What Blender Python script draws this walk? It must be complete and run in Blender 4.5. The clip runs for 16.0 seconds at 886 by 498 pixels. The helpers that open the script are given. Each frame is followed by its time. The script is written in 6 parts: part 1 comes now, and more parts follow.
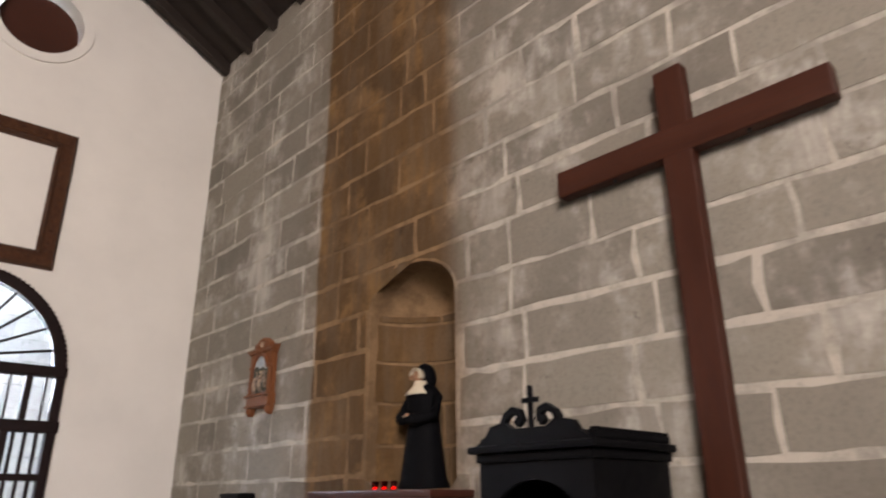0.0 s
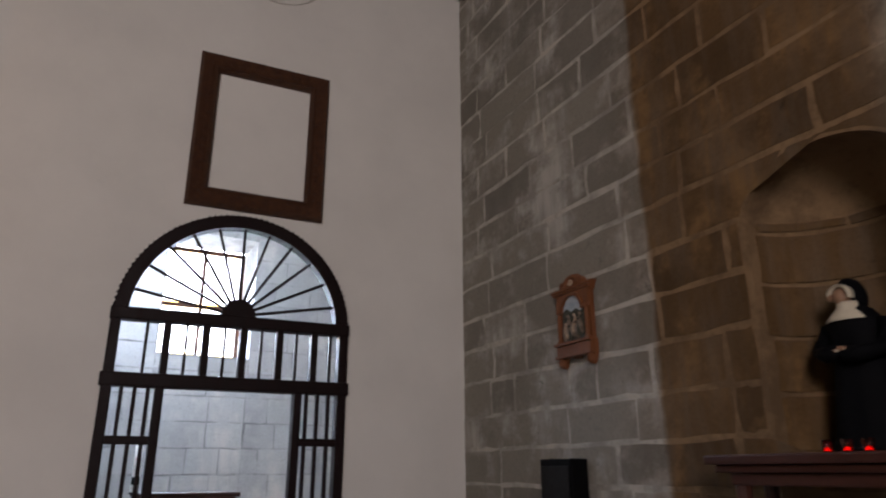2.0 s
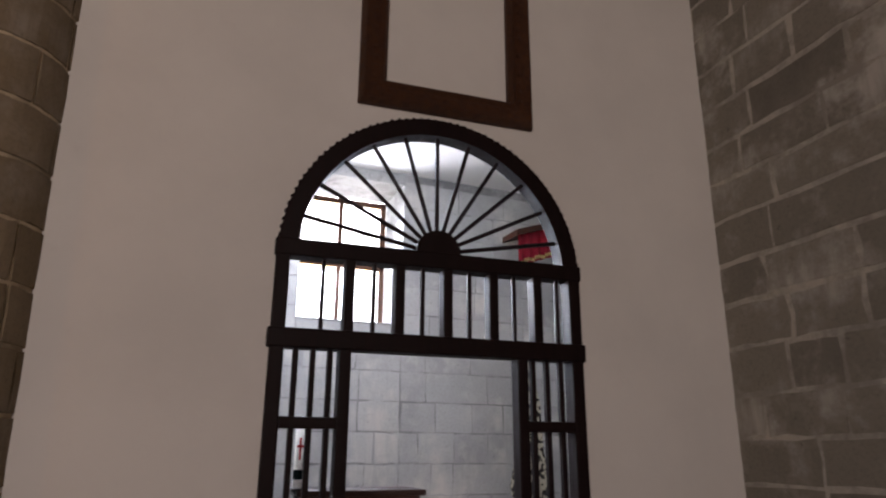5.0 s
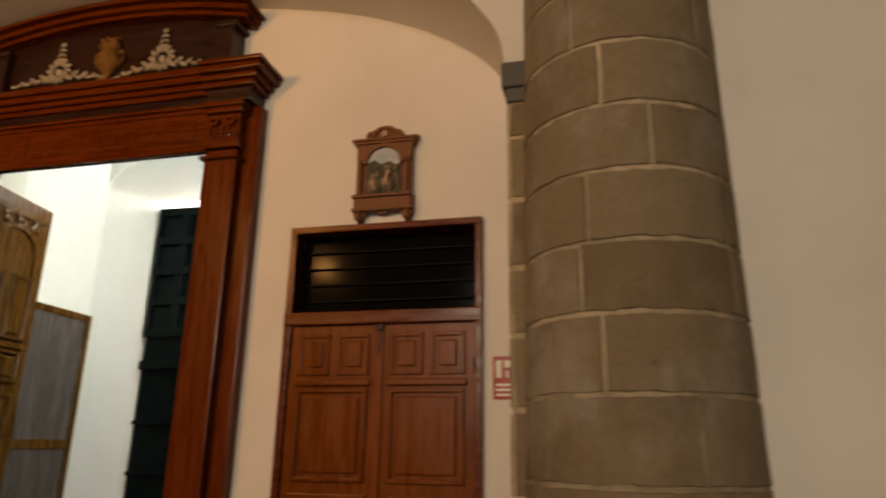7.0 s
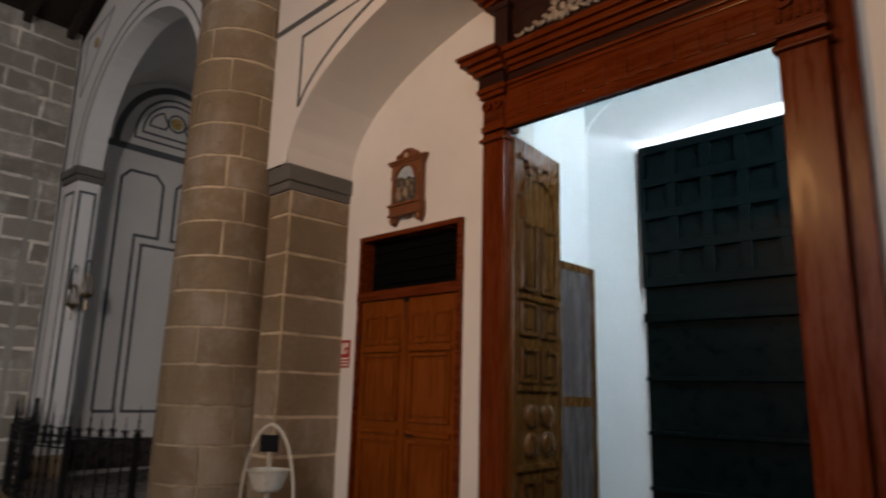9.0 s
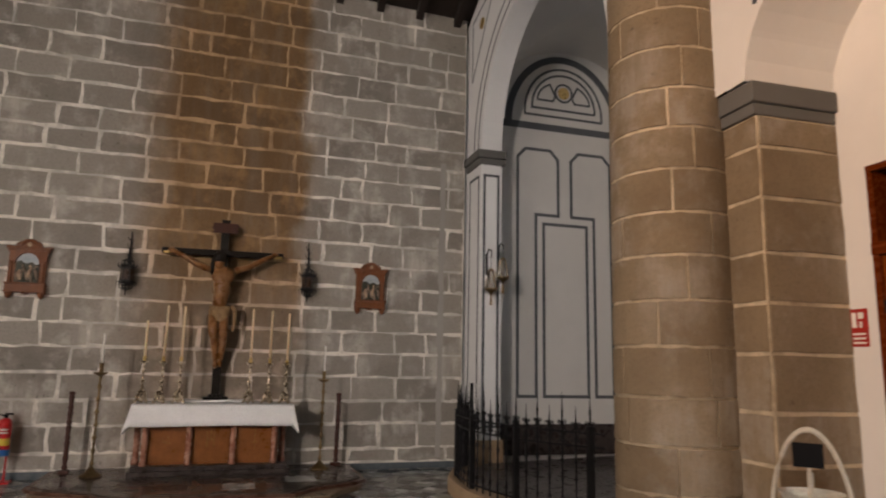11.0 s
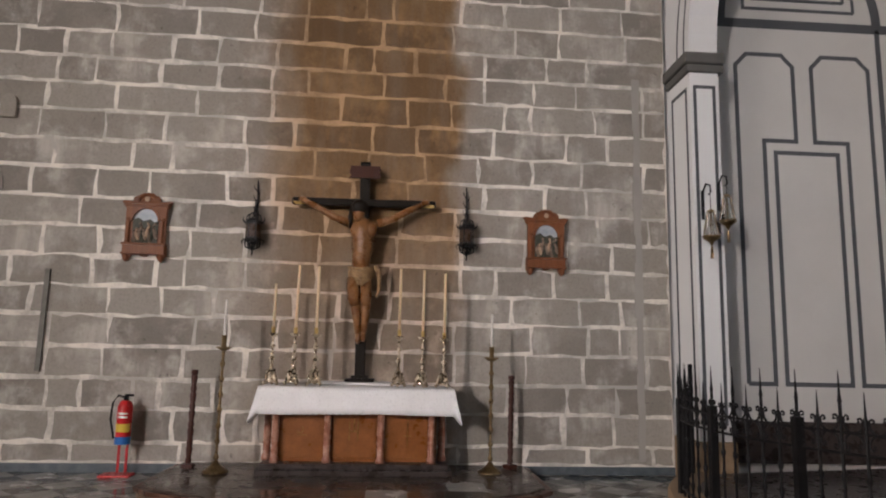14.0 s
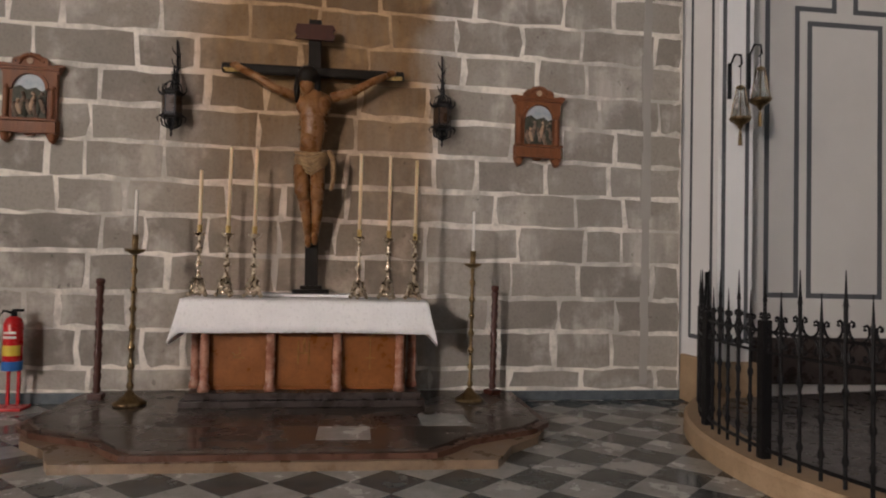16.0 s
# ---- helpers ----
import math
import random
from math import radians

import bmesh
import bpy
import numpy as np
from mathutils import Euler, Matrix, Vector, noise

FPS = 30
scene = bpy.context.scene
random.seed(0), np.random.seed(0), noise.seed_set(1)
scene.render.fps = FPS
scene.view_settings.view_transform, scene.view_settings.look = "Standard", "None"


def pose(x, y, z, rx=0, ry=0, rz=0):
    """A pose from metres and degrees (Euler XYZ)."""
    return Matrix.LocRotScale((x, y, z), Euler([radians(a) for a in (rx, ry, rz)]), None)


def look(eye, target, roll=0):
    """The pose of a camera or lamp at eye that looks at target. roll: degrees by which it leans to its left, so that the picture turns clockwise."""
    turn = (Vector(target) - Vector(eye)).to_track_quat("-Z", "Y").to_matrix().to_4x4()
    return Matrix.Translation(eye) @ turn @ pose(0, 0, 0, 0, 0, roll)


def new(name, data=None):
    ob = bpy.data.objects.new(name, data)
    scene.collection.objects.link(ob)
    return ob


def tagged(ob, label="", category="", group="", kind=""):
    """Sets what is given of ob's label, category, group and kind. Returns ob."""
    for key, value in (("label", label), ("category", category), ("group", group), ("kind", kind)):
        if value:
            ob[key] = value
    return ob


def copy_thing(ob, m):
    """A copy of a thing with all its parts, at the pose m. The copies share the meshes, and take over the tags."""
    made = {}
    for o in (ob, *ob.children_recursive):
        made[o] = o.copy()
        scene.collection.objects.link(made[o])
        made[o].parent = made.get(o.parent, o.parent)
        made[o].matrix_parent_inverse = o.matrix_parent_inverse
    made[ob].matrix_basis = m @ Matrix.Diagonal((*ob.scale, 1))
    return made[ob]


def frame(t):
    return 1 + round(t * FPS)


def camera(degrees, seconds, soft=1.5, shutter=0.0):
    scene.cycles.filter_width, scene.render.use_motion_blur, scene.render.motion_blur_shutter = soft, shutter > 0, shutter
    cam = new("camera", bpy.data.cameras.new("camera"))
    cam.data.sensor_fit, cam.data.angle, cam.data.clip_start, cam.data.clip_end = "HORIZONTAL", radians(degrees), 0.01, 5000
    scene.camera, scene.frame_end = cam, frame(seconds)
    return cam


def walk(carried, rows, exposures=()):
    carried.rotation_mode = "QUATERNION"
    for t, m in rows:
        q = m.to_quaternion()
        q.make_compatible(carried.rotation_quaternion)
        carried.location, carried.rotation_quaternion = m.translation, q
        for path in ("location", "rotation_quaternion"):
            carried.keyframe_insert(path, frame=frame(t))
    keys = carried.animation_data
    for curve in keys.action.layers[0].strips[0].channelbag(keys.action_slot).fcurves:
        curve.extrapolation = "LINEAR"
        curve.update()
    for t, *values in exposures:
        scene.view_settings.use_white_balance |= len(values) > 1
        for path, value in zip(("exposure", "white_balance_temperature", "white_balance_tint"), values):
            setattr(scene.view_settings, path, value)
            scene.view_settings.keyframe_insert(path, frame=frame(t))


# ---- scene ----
cam = camera(66.2, 16.0, 2.0, 0.35)
PATH = [
    (0, (-0.246, -0.041, 1.449), (1.087, 1.28, 2.139), -0.4),
    (0.5, (-0.267, 0.442, 1.45), (0.945, 1.885, 2.12), -0.3),
    (1, (-0.302, 0.894, 1.459), (0.8, 2.434, 2.103), -0.4),
    (1.5, (-0.287, 1.372, 1.435), (0.74, 2.971, 2.059), -0.3),
    (2, (-0.36, 1.876, 1.427), (0.572, 3.533, 2.047), -0.2),
    (2.5, (-0.395, 2.335, 1.449), (0.468, 4.032, 2.062), -0.2),
    (3, (-0.391, 2.798, 1.484), (0.415, 4.522, 2.099), -0.1),
    (5.5, (-0.989, 4.649, 1.525), (-0.282, 6.432, 2.092), 0.4),
    (6, (-1.408, 4.938, 1.467), (-0.947, 6.79, 2.063), -0.3),
    (6.5, (-1.83, 5.135, 1.428), (-1.834, 7.038, 2.041), 0.4),
    (7, (-2.21, 5.317, 1.45), (-2.606, 7.193, 2.018), 0.9),
    (7.5, (-2.633, 5.47, 1.43), (-3.324, 7.261, 1.991), 1.5),
    (8, (-3.073, 5.556, 1.436), (-4.023, 7.233, 1.971), 1.8),
    (8.5, (-3.583, 5.653, 1.469), (-4.715, 7.233, 1.94), 1.7),
    (9, (-4.075, 5.572, 1.5), (-5.406, 7.006, 1.916), 1.5),
    (9.5, (-4.538, 5.552, 1.538), (-6.077, 6.771, 1.921), 1.3),
    (10, (-4.986, 5.561, 1.548), (-6.692, 6.541, 1.906), 1.2),
    (12.5, (-6.938, 5.784, 1.456), (-8.895, 6.018, 1.796), 1.2),
    (13, (-7.367, 5.823, 1.423), (-9.331, 5.997, 1.756), 1.1),
    (13.5, (-7.789, 5.847, 1.412), (-9.76, 5.983, 1.725), 1.3),
    (14, (-8.193, 5.908, 1.352), (-10.166, 6.033, 1.652), 1.3),
    (14.5, (-8.605, 5.983, 1.336), (-10.587, 6.122, 1.561), 1.3),
    (15, (-9.005, 5.953, 1.304), (-10.991, 6.121, 1.469), 1.4),
    (15.5, (-9.331, 5.899, 1.246), (-11.317, 6.114, 1.346), 1.4),
    (16, (-9.684, 5.914, 1.243), (-11.668, 6.163, 1.304), 1.3),
]
EXPOSURES = [
    (0.0, 0.95, 6600, 16), (0.6, 0.85, 6300, 16), (1.0, 0.55, 6300, 16), (1.5, -0.02, 6200, 17), (2.0, -0.4, 6300, 18), (3.0, -0.65, 6500, 19), (5.5, -0.65, 7300, 24), (6.2, -0.7, 10500, 22), (6.6, -0.5, 11500, 22), (7.0, -0.25, 9300, 15),
    (7.6, -0.4, 8000, 12), (8.3, -0.52, 6900, 12), (9.0, -0.6, 6300, 14), (9.5, -0.4, 6700, 16), (10.0, -0.15, 7000, 15), (12.5, 0.62, 6100, 14), (14.0, 0.72, 6200, 15), (16.0, 0.52, 6500, 15),
]
walk(cam, [(t, look(eye, target, roll)) for t, eye, target, roll in PATH], EXPOSURES)

FLOOR = -0.06

# ---- light ----
world = bpy.data.worlds.new("sky")
scene.world = world
world.use_nodes = True
_sky = world.node_tree.nodes.new("ShaderNodeTexSky")
_sky.sky_type, _sky.sun_disc, _sky.sun_elevation, _sky.sun_rotation = "NISHITA", False, radians(42), radians(200)
world.node_tree.links.new(_sky.outputs[0], world.node_tree.nodes["Background"].inputs[0])
world.node_tree.nodes["Background"].inputs[1].default_value = 0.12


def lamp(kind, name, m, power, colour, size=1.0, size_y=None, spread=180.0):
    data = bpy.data.lights.new(name, kind)
    data.energy, data.color = power, colour
    if kind == "AREA":
        data.shape, data.size, data.size_y = "RECTANGLE", size, size_y or size
        data.spread = radians(spread)
    elif kind == "SUN":
        data.angle = size
    else:
        data.shadow_soft_size = size
    ob = new(name, data)
    ob.matrix_world = m
    return ob


DAY, WARM = (1.0, 0.91, 0.84), (1.0, 0.5, 0.17)
sun = lamp("SUN", "sun", look((0, 0, 30), (6, 14, 0)), 2.5, (1.0, 0.95, 0.88), radians(0.5))
# daylight in the one opening of the nave's unseen far wall
lamp("AREA", "nave_window_light", look((-5.0, -4.75, 4.9), (0.2, 6.0, 3.6)), 800, DAY, 3.0, 3.0)
# added fill that evens out the west wall; no window is built there
lamp("AREA", "east_window_light", look((3.2, -3.4, 5.2), (-16.4, 6.3, 2.6)), 310, DAY, 1.5, 2.4, 64)
# bluish lamp added at the chapel's solid east wall, for an unseen window
lamp("AREA", "chapel_window_light", look((-11.36, 11.6, 3.6), (-15.8, 10.2, 3.0)), 18, (0.75, 0.86, 1.0), 0.8, 1.6)
# daylight in the window of the room behind the gate
lamp("AREA", "room_window_light", look((1.45, 12.9, 4.0), (1.3, 9.0, 1.6)), 330, (0.66, 0.81, 1.0), 0.9, 1.3)
# unseen fill added inside the room, away from its window
lamp("AREA", "room_side_light", look((0.0, 11.0, 4.7), (1.9, 11.8, 1.4)), 205, (0.66, 0.81, 1.0), 1.0, 0.8)
# the vestibule's daylight, from an unseen lamp added inside it by the east wall
lamp("AREA", "outer_door_light", look((-4.75, 11.3, 4.7), (-8.1, 11.9, 2.6)), 108, (0.72, 0.92, 1.0), 1.2, 0.8, 130)
# warm lamps that hang in the entrance bay and the nave
spot = lamp("SPOT", "bay_spot_light", look((-7.2, 4.3, 4.6), (-6.9, 10.3, 3.8)), 590, WARM, 0.1)
spot.data.spot_size, spot.data.spot_blend = radians(118), 1.0

# ---- materials ----


class Mat:
    """A principled material and a few nodes to build its colour and relief."""

    def __init__(self, name, rough=0.6, metal=0.0, **more):
        self.m = bpy.data.materials.new(name)
        self.m.use_nodes = True
        self.t = self.m.node_tree
        self.b = self.t.nodes["Principled BSDF"]
        self.b.inputs["Roughness"].default_value = rough
        self.b.inputs["Metallic"].default_value = metal
        self.b.inputs["Specular IOR Level"].default_value = more.pop("Spec", 0.3)
        for key, value in more.items():
            self.b.inputs[key.replace("_", " ")].default_value = value
        self.pos = None

    def node(self, kind, **values):
        n = self.t.nodes.new(kind)
        for key, value in values.items():
            n.inputs[key.replace("_", " ")].default_value = value
        return n

    def link(self, a, b):
        self.t.links.new(a, b)

    def place(self, local=False):
        if local:
            return self.node("ShaderNodeTexCoord").outputs["Object"]
        if not self.pos:
            self.pos = self.node("ShaderNodeNewGeometry").outputs["Position"]
        return self.pos

    def noise(self, scale, detail=4.0, rough=0.6, stretch=None, local=False):
        n = self.node("ShaderNodeTexNoise", Scale=scale, Detail=detail, Roughness=rough)
        src = self.place(local)
        if stretch:
            mp = self.node("ShaderNodeMapping")
            mp.inputs["Scale"].default_value = stretch
            self.link(src, mp.inputs["Vector"])
            src = mp.outputs[0]
        self.link(src, n.inputs["Vector"])
        return n.outputs["Fac"]

    def ramp(self, src, *stops):
        r = self.node("ShaderNodeValToRGB")
        el = r.color_ramp.elements
        while len(el) < len(stops):
            el.new(0.5)
        for e, (at, col) in zip(el, stops):
            e.position = at
            e.color = (*col, 1) if len(col) == 3 else col
        self.link(src, r.inputs[0])
        return r.outputs[0]

    def grey(self, src, a, b, lo=0.0, hi=1.0):
        n = self.node("ShaderNodeMapRange")
        n.interpolation_type = "SMOOTHSTEP"
        for k, v in zip((1, 2, 3, 4), (a, b, lo, hi)):
            n.inputs[k].default_value = v
        self.link(src, n.inputs[0])
        return n.outputs[0]

    def math(self, op, a, b):
        n = self.node("ShaderNodeMath")
        n.operation = op
        for k, v in enumerate((a, b)):
            if isinstance(v, (int, float)):
                n.inputs[k].default_value = v
            else:
                self.link(v, n.inputs[k])
        return n.outputs[0]

    def mix(self, fac, a, b, mode="MIX"):
        n = self.node("ShaderNodeMix")
        n.data_type, n.blend_type = "RGBA", mode
        for sock, v in ((n.inputs[0], fac), (n.inputs[6], a), (n.inputs[7], b)):
            if isinstance(v, (int, float)):
                sock.default_value = v
            elif isinstance(v, tuple):
                sock.default_value = (*v, 1)
            else:
                self.link(v, sock)
        return n.outputs[2]

    def colour(self, src):
        if isinstance(src, tuple):
            self.b.inputs["Base Color"].default_value = (*src, 1)
        else:
            self.link(src, self.b.inputs["Base Color"])
        return self

    def rough(self, src, a, b, lo, hi):
        self.link(self.grey(src, a, b, lo, hi), self.b.inputs["Roughness"])
        return self

    def bump(self, src, strength=0.3, distance=0.01):
        n = self.node("ShaderNodeBump", Strength=strength, Distance=distance)
        self.link(src, n.inputs["Height"])
        self.link(n.outputs[0], self.b.inputs["Normal"])
        return self

    def axis(self, which):
        n = self.node("ShaderNodeSeparateXYZ")
        self.link(self.place(), n.inputs[0])
        return n.outputs[which]

    def chance(self, island=False):
        if island:
            return self.node("ShaderNodeNewGeometry").outputs["Random Per Island"]
        return self.node("ShaderNodeObjectInfo").outputs["Random"]


def speckled(name, c1, c2, rough=0.6, metal=0.0, scale=9.0, bump=0.15, dist=0.004, stretch=None, local=False, **more):
    m = Mat(name, rough, metal, **more)
    big = m.noise(scale, 5, 0.65, stretch, local)
    fine = m.noise(scale * 9, 3, 0.6, stretch, local)
    col = m.ramp(big, (0.3, c1), (0.7, c2))
    dark = tuple(v * 0.72 for v in c1)
    col = m.mix(m.grey(fine, 0.52, 0.75, 0, 0.5), col, dark)
    m.colour(col).rough(big, 0.3, 0.7, max(rough - 0.1, 0.02), min(rough + 0.12, 1)).bump(fine, bump, dist)
    return m.m


def stone(name, c1, c2, c3, band=None, island=False, lime=1.0):
    """Ashlar: every block of its own tone, soft mottling, pale lime smears and, in a band, a brown run-off stain.
    band: axis, from, to, and the height from which it sets in."""
    m = Mat(name, 0.88)
    r = m.chance(island)
    col = m.ramp(r, (0.0, c1), (0.45, c2), (1.0, c3))
    cloud = m.noise(1.6, 5, 0.6)
    col = m.mix(m.grey(cloud, 0.35, 0.7, 0, 0.55), col, tuple(v * 1.28 for v in c2))
    grain = m.noise(34, 4, 0.7)
    col = m.mix(m.grey(grain, 0.42, 0.8, 0, 0.4), col, tuple(v * 0.62 for v in c1))
    runs = m.noise(3.0, 4, 0.65, (1.6, 1.6, 0.25))
    smear = m.math("MULTIPLY", m.grey(m.noise(1.4, 5, 0.68), 0.46, 0.66, 0.0, lime), m.grey(runs, 0.34, 0.64, 0.2, 0.95))
    col = m.mix(smear, col, (0.5, 0.465, 0.415))
    pits = m.math("MULTIPLY", m.grey(m.noise(11, 5, 0.7), 0.6, 0.72), m.grey(m.noise(2.3, 3, 0.6), 0.5, 0.62))
    col = m.mix(m.math("MULTIPLY", pits, 0.75), col, tuple(v * 0.4 for v in c1))
    if band:
        which, a, b, low, amp, soft, tint = band
        v = m.axis(which)
        wob = m.math("ADD", v, m.math("MULTIPLY", m.math("SUBTRACT", m.noise(1.1, 4, 0.7, (1, 1, 0.6)), 0.5), amp))
        f = m.math("MULTIPLY", m.grey(wob, a - soft[0], a + soft[0]), m.grey(wob, b + soft[1], b - soft[1]))
        f = m.math("MULTIPLY", f, m.grey(m.axis(2), low - 1.6, low + 1.0, 0.45, 1.0))
        f = m.math("MULTIPLY", f, m.grey(runs, 0.25, 0.6, 0.8, 1.0))
        halo = m.math("MULTIPLY", m.grey(wob, a - 1.0, a + 0.2), m.grey(wob, b + 0.7, b - 0.2))
        halo = m.math("MULTIPLY", halo, m.grey(m.axis(2), low - 2.2, low + 0.6, 0.0, 0.45))
        f = m.math("MAXIMUM", f, m.math("MULTIPLY", halo, m.grey(runs, 0.3, 0.7, 0.3, 1.0)))
        col = m.mix(f, col, m.mix(1.0, col, tint, "MULTIPLY"))
    m.colour(col).bump(m.math("ADD", m.math("MULTIPLY", grain, 0.5), m.noise(7, 5, 0.7)), 0.55, 0.014)
    return m.m


def mortar(name, col, band=None):
    m = Mat(name, 0.95)
    c = m.mix(m.grey(m.noise(1.3, 6, 0.75), 0.4, 0.62), col, tuple(v * 0.55 for v in col))
    c = m.mix(m.grey(m.noise(9, 5, 0.75), 0.5, 0.75, 0, 0.7), c, tuple(v * 0.5 for v in col))
    if band:
        which, a, b, low, amp, soft, tint = band
        v = m.axis(which)
        wob = m.math("ADD", v, m.math("MULTIPLY", m.math("SUBTRACT", m.noise(1.1, 4, 0.7, (1, 1, 0.6)), 0.5), amp))
        f = m.math("MULTIPLY", m.grey(wob, a - soft[0], a + soft[0]), m.grey(wob, b + soft[1], b - soft[1]))
        f = m.math("MULTIPLY", f, m.grey(m.axis(2), low - 1.6, low + 1.0, 0.25, 0.9))
        c = m.mix(f, c, m.mix(1.0, c, tint, "MULTIPLY"))
    m.colour(c).bump(m.noise(26, 5, 0.75), 0.8, 0.014)
    return m.m


def plaster(name, col, amount=0.1):
    m = Mat(name, 0.85)
    c = m.mix(m.grey(m.noise(0.8, 5, 0.6), 0.3, 0.75, 0, 1), col, tuple(v * (1 - amount) for v in col))
    c = m.mix(m.grey(m.noise(5, 6, 0.75), 0.6, 0.8, 0, 0.35), c, tuple(v * (1 - 2 * amount) for v in col))
    m.colour(c).bump(m.math("ADD", m.noise(3, 3, 0.5), m.math("MULTIPLY", m.noise(60, 3, 0.6), 0.12)), 0.35, 0.02)
    return m.m


def wood(name, c1, c2, rough=0.4, along="z", coat=0.0, spec=0.3):
    stretch = {"z": (14, 14, 1.1), "x": (1.1, 14, 14), "y": (14, 1.1, 14)}[along]
    m = Mat(name, rough, Coat_Weight=coat, Coat_Roughness=0.2, Spec=spec)
    g = m.noise(1.6, 6, 0.7, stretch, True)
    f = m.noise(6, 4, 0.6, stretch, True)
    col = m.ramp(g, (0.25, c1), (0.75, c2))
    col = m.mix(m.grey(f, 0.55, 0.8, 0, 0.6), col, tuple(v * 0.5 for v in c1))
    col = m.mix(m.grey(m.noise(1.3, 3, 0.6, None, True), 0.45, 0.8, 0, 0.4), col, tuple(v * 0.6 for v in c1))
    m.colour(col).rough(g, 0.3, 0.7, max(rough - 0.08, 0.05), rough + 0.15).bump(g, 0.2, 0.004)
    return m.m


NB, CB = (1, 3.5, 5.56, 0.2, 0.22, (0.22, 0.05), (0.45, 0.275, 0.12)), (1, 4.3, 6.6, 2.4, 0.8, (0.5, 0.18), (0.56, 0.36, 0.18))
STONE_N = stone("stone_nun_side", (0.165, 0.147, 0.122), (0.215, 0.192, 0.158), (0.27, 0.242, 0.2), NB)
STONE_C = stone("stone_altar_side", (0.2, 0.18, 0.155), (0.255, 0.232, 0.2), (0.33, 0.302, 0.262), CB)
STONE_CI = stone("stone_altar_side_far", (0.2, 0.18, 0.155), (0.255, 0.232, 0.2), (0.33, 0.302, 0.262), CB, True)
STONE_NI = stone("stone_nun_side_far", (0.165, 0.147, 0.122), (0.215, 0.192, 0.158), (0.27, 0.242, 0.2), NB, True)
STONE_COL = stone("stone_column", (0.165, 0.118, 0.07), (0.205, 0.152, 0.093), (0.245, 0.186, 0.12), lime=0.35)
STONE_CP = plaster("grey_lime_patch", (0.36, 0.335, 0.3), 0.2)
STONE_ROOM = stone("stone_side_room", (0.3, 0.29, 0.28), (0.34, 0.33, 0.31), (0.38, 0.37, 0.35))
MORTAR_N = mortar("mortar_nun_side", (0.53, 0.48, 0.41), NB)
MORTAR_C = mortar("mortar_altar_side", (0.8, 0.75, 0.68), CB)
MORTAR_COL = mortar("mortar_column", (0.62, 0.5, 0.34))
MORTAR_ROOM = mortar("mortar_side_room", (0.36, 0.35, 0.33))
WHITE = plaster("white_plaster", (0.74, 0.71, 0.66))
WHITE_GLOSS = plaster("vestibule_plaster", (0.78, 0.79, 0.78), 0.06)
CHAPEL = plaster("grey_chapel_paint", (0.6, 0.575, 0.535), 0.08)
PILASTER = plaster("pale_pilaster_paint", (0.76, 0.75, 0.73), 0.06)
LINE = plaster("dark_grey_line_paint", (0.1, 0.105, 0.11), 0.2)
CAPITAL = plaster("grey_capital_stone", (0.13, 0.125, 0.115), 0.2)
ROOFWOOD = wood("dark_roof_wood", (0.016, 0.011, 0.009), (0.03, 0.021, 0.016), 0.7, "x")
PORTAL = wood("varnished_mahogany", (0.075, 0.0115, 0.0012), (0.15, 0.028, 0.0025), 0.24, "z", 0.0, 0.2)
PORTAL_X = wood("varnished_mahogany_rail", (0.075, 0.0115, 0.0012), (0.15, 0.028, 0.0025), 0.24, "x", 0.0, 0.2)
DARKWOOD = wood("dark_tympanum_wood", (0.018, 0.005, 0.003), (0.035, 0.011, 0.006), 0.35, "x", 0.1)
DOOR = wood("orange_pine_door", (0.115, 0.025, 0.002), (0.235, 0.06, 0.005), 0.27, "z", 0.0, 0.16)
DOOR_X = wood("orange_pine_rail", (0.115, 0.025, 0.002), (0.235, 0.06, 0.005), 0.27, "x", 0.0, 0.16)
LEAF = wood("carved_leaf_wood", (0.062, 0.022, 0.004), (0.125, 0.052, 0.011), 0.22, "z", 0.3)
# brown wood greyed: the varnish's pale reflections are put into its colour
LEAFSHEEN = wood("grey_sheen_leaf_wood", (0.075, 0.06, 0.055), (0.12, 0.1, 0.095), 0.22, "z", 0.6)
GREEN = speckled("dark_green_door_paint", (0.0012, 0.0034, 0.0038), (0.0022, 0.006, 0.0065), 0.35, Spec=0.06)
GATEWOOD = wood("dark_gate_wood", (0.006, 0.0028, 0.003), (0.015, 0.006, 0.006), 0.5, "z", 0.0, 0.15)
FRAMEWOOD = speckled("carved_frame_wood", (0.045, 0.015, 0.007), (0.12, 0.05, 0.023), 0.55, 0, 18, 0.9, 0.02, None, True)
CROSSWOOD = wood("red_brown_cross_wood", (0.034, 0.0085, 0.004), (0.066, 0.018, 0.008), 0.55, "z")
CROSSWOOD_Y = wood("red_brown_beam_wood", (0.034, 0.0085, 0.004), (0.066, 0.018, 0.008), 0.55, "x")
BLACK = speckled("black_paint", (0.0025, 0.0025, 0.003), (0.005, 0.005, 0.006), 0.5, Spec=0.07)
IRON = speckled("wrought_iron", (0.004, 0.004, 0.0045), (0.01, 0.009, 0.009), 0.5, 0.2, 20)
PLAQUE = wood("plaque_wood", (0.12, 0.04, 0.014), (0.24, 0.09, 0.034), 0.5, "z")
RELIEF = speckled("painted_relief", (0.1, 0.06, 0.04), (0.42, 0.33, 0.25), 0.55, 0, 14, 0.9, 0.03, None, True)
RELIEFPALE = speckled("painted_relief_flesh", (0.34, 0.2, 0.12), (0.55, 0.42, 0.3), 0.5, 0, 14, 0.5, 0.01, None, True)
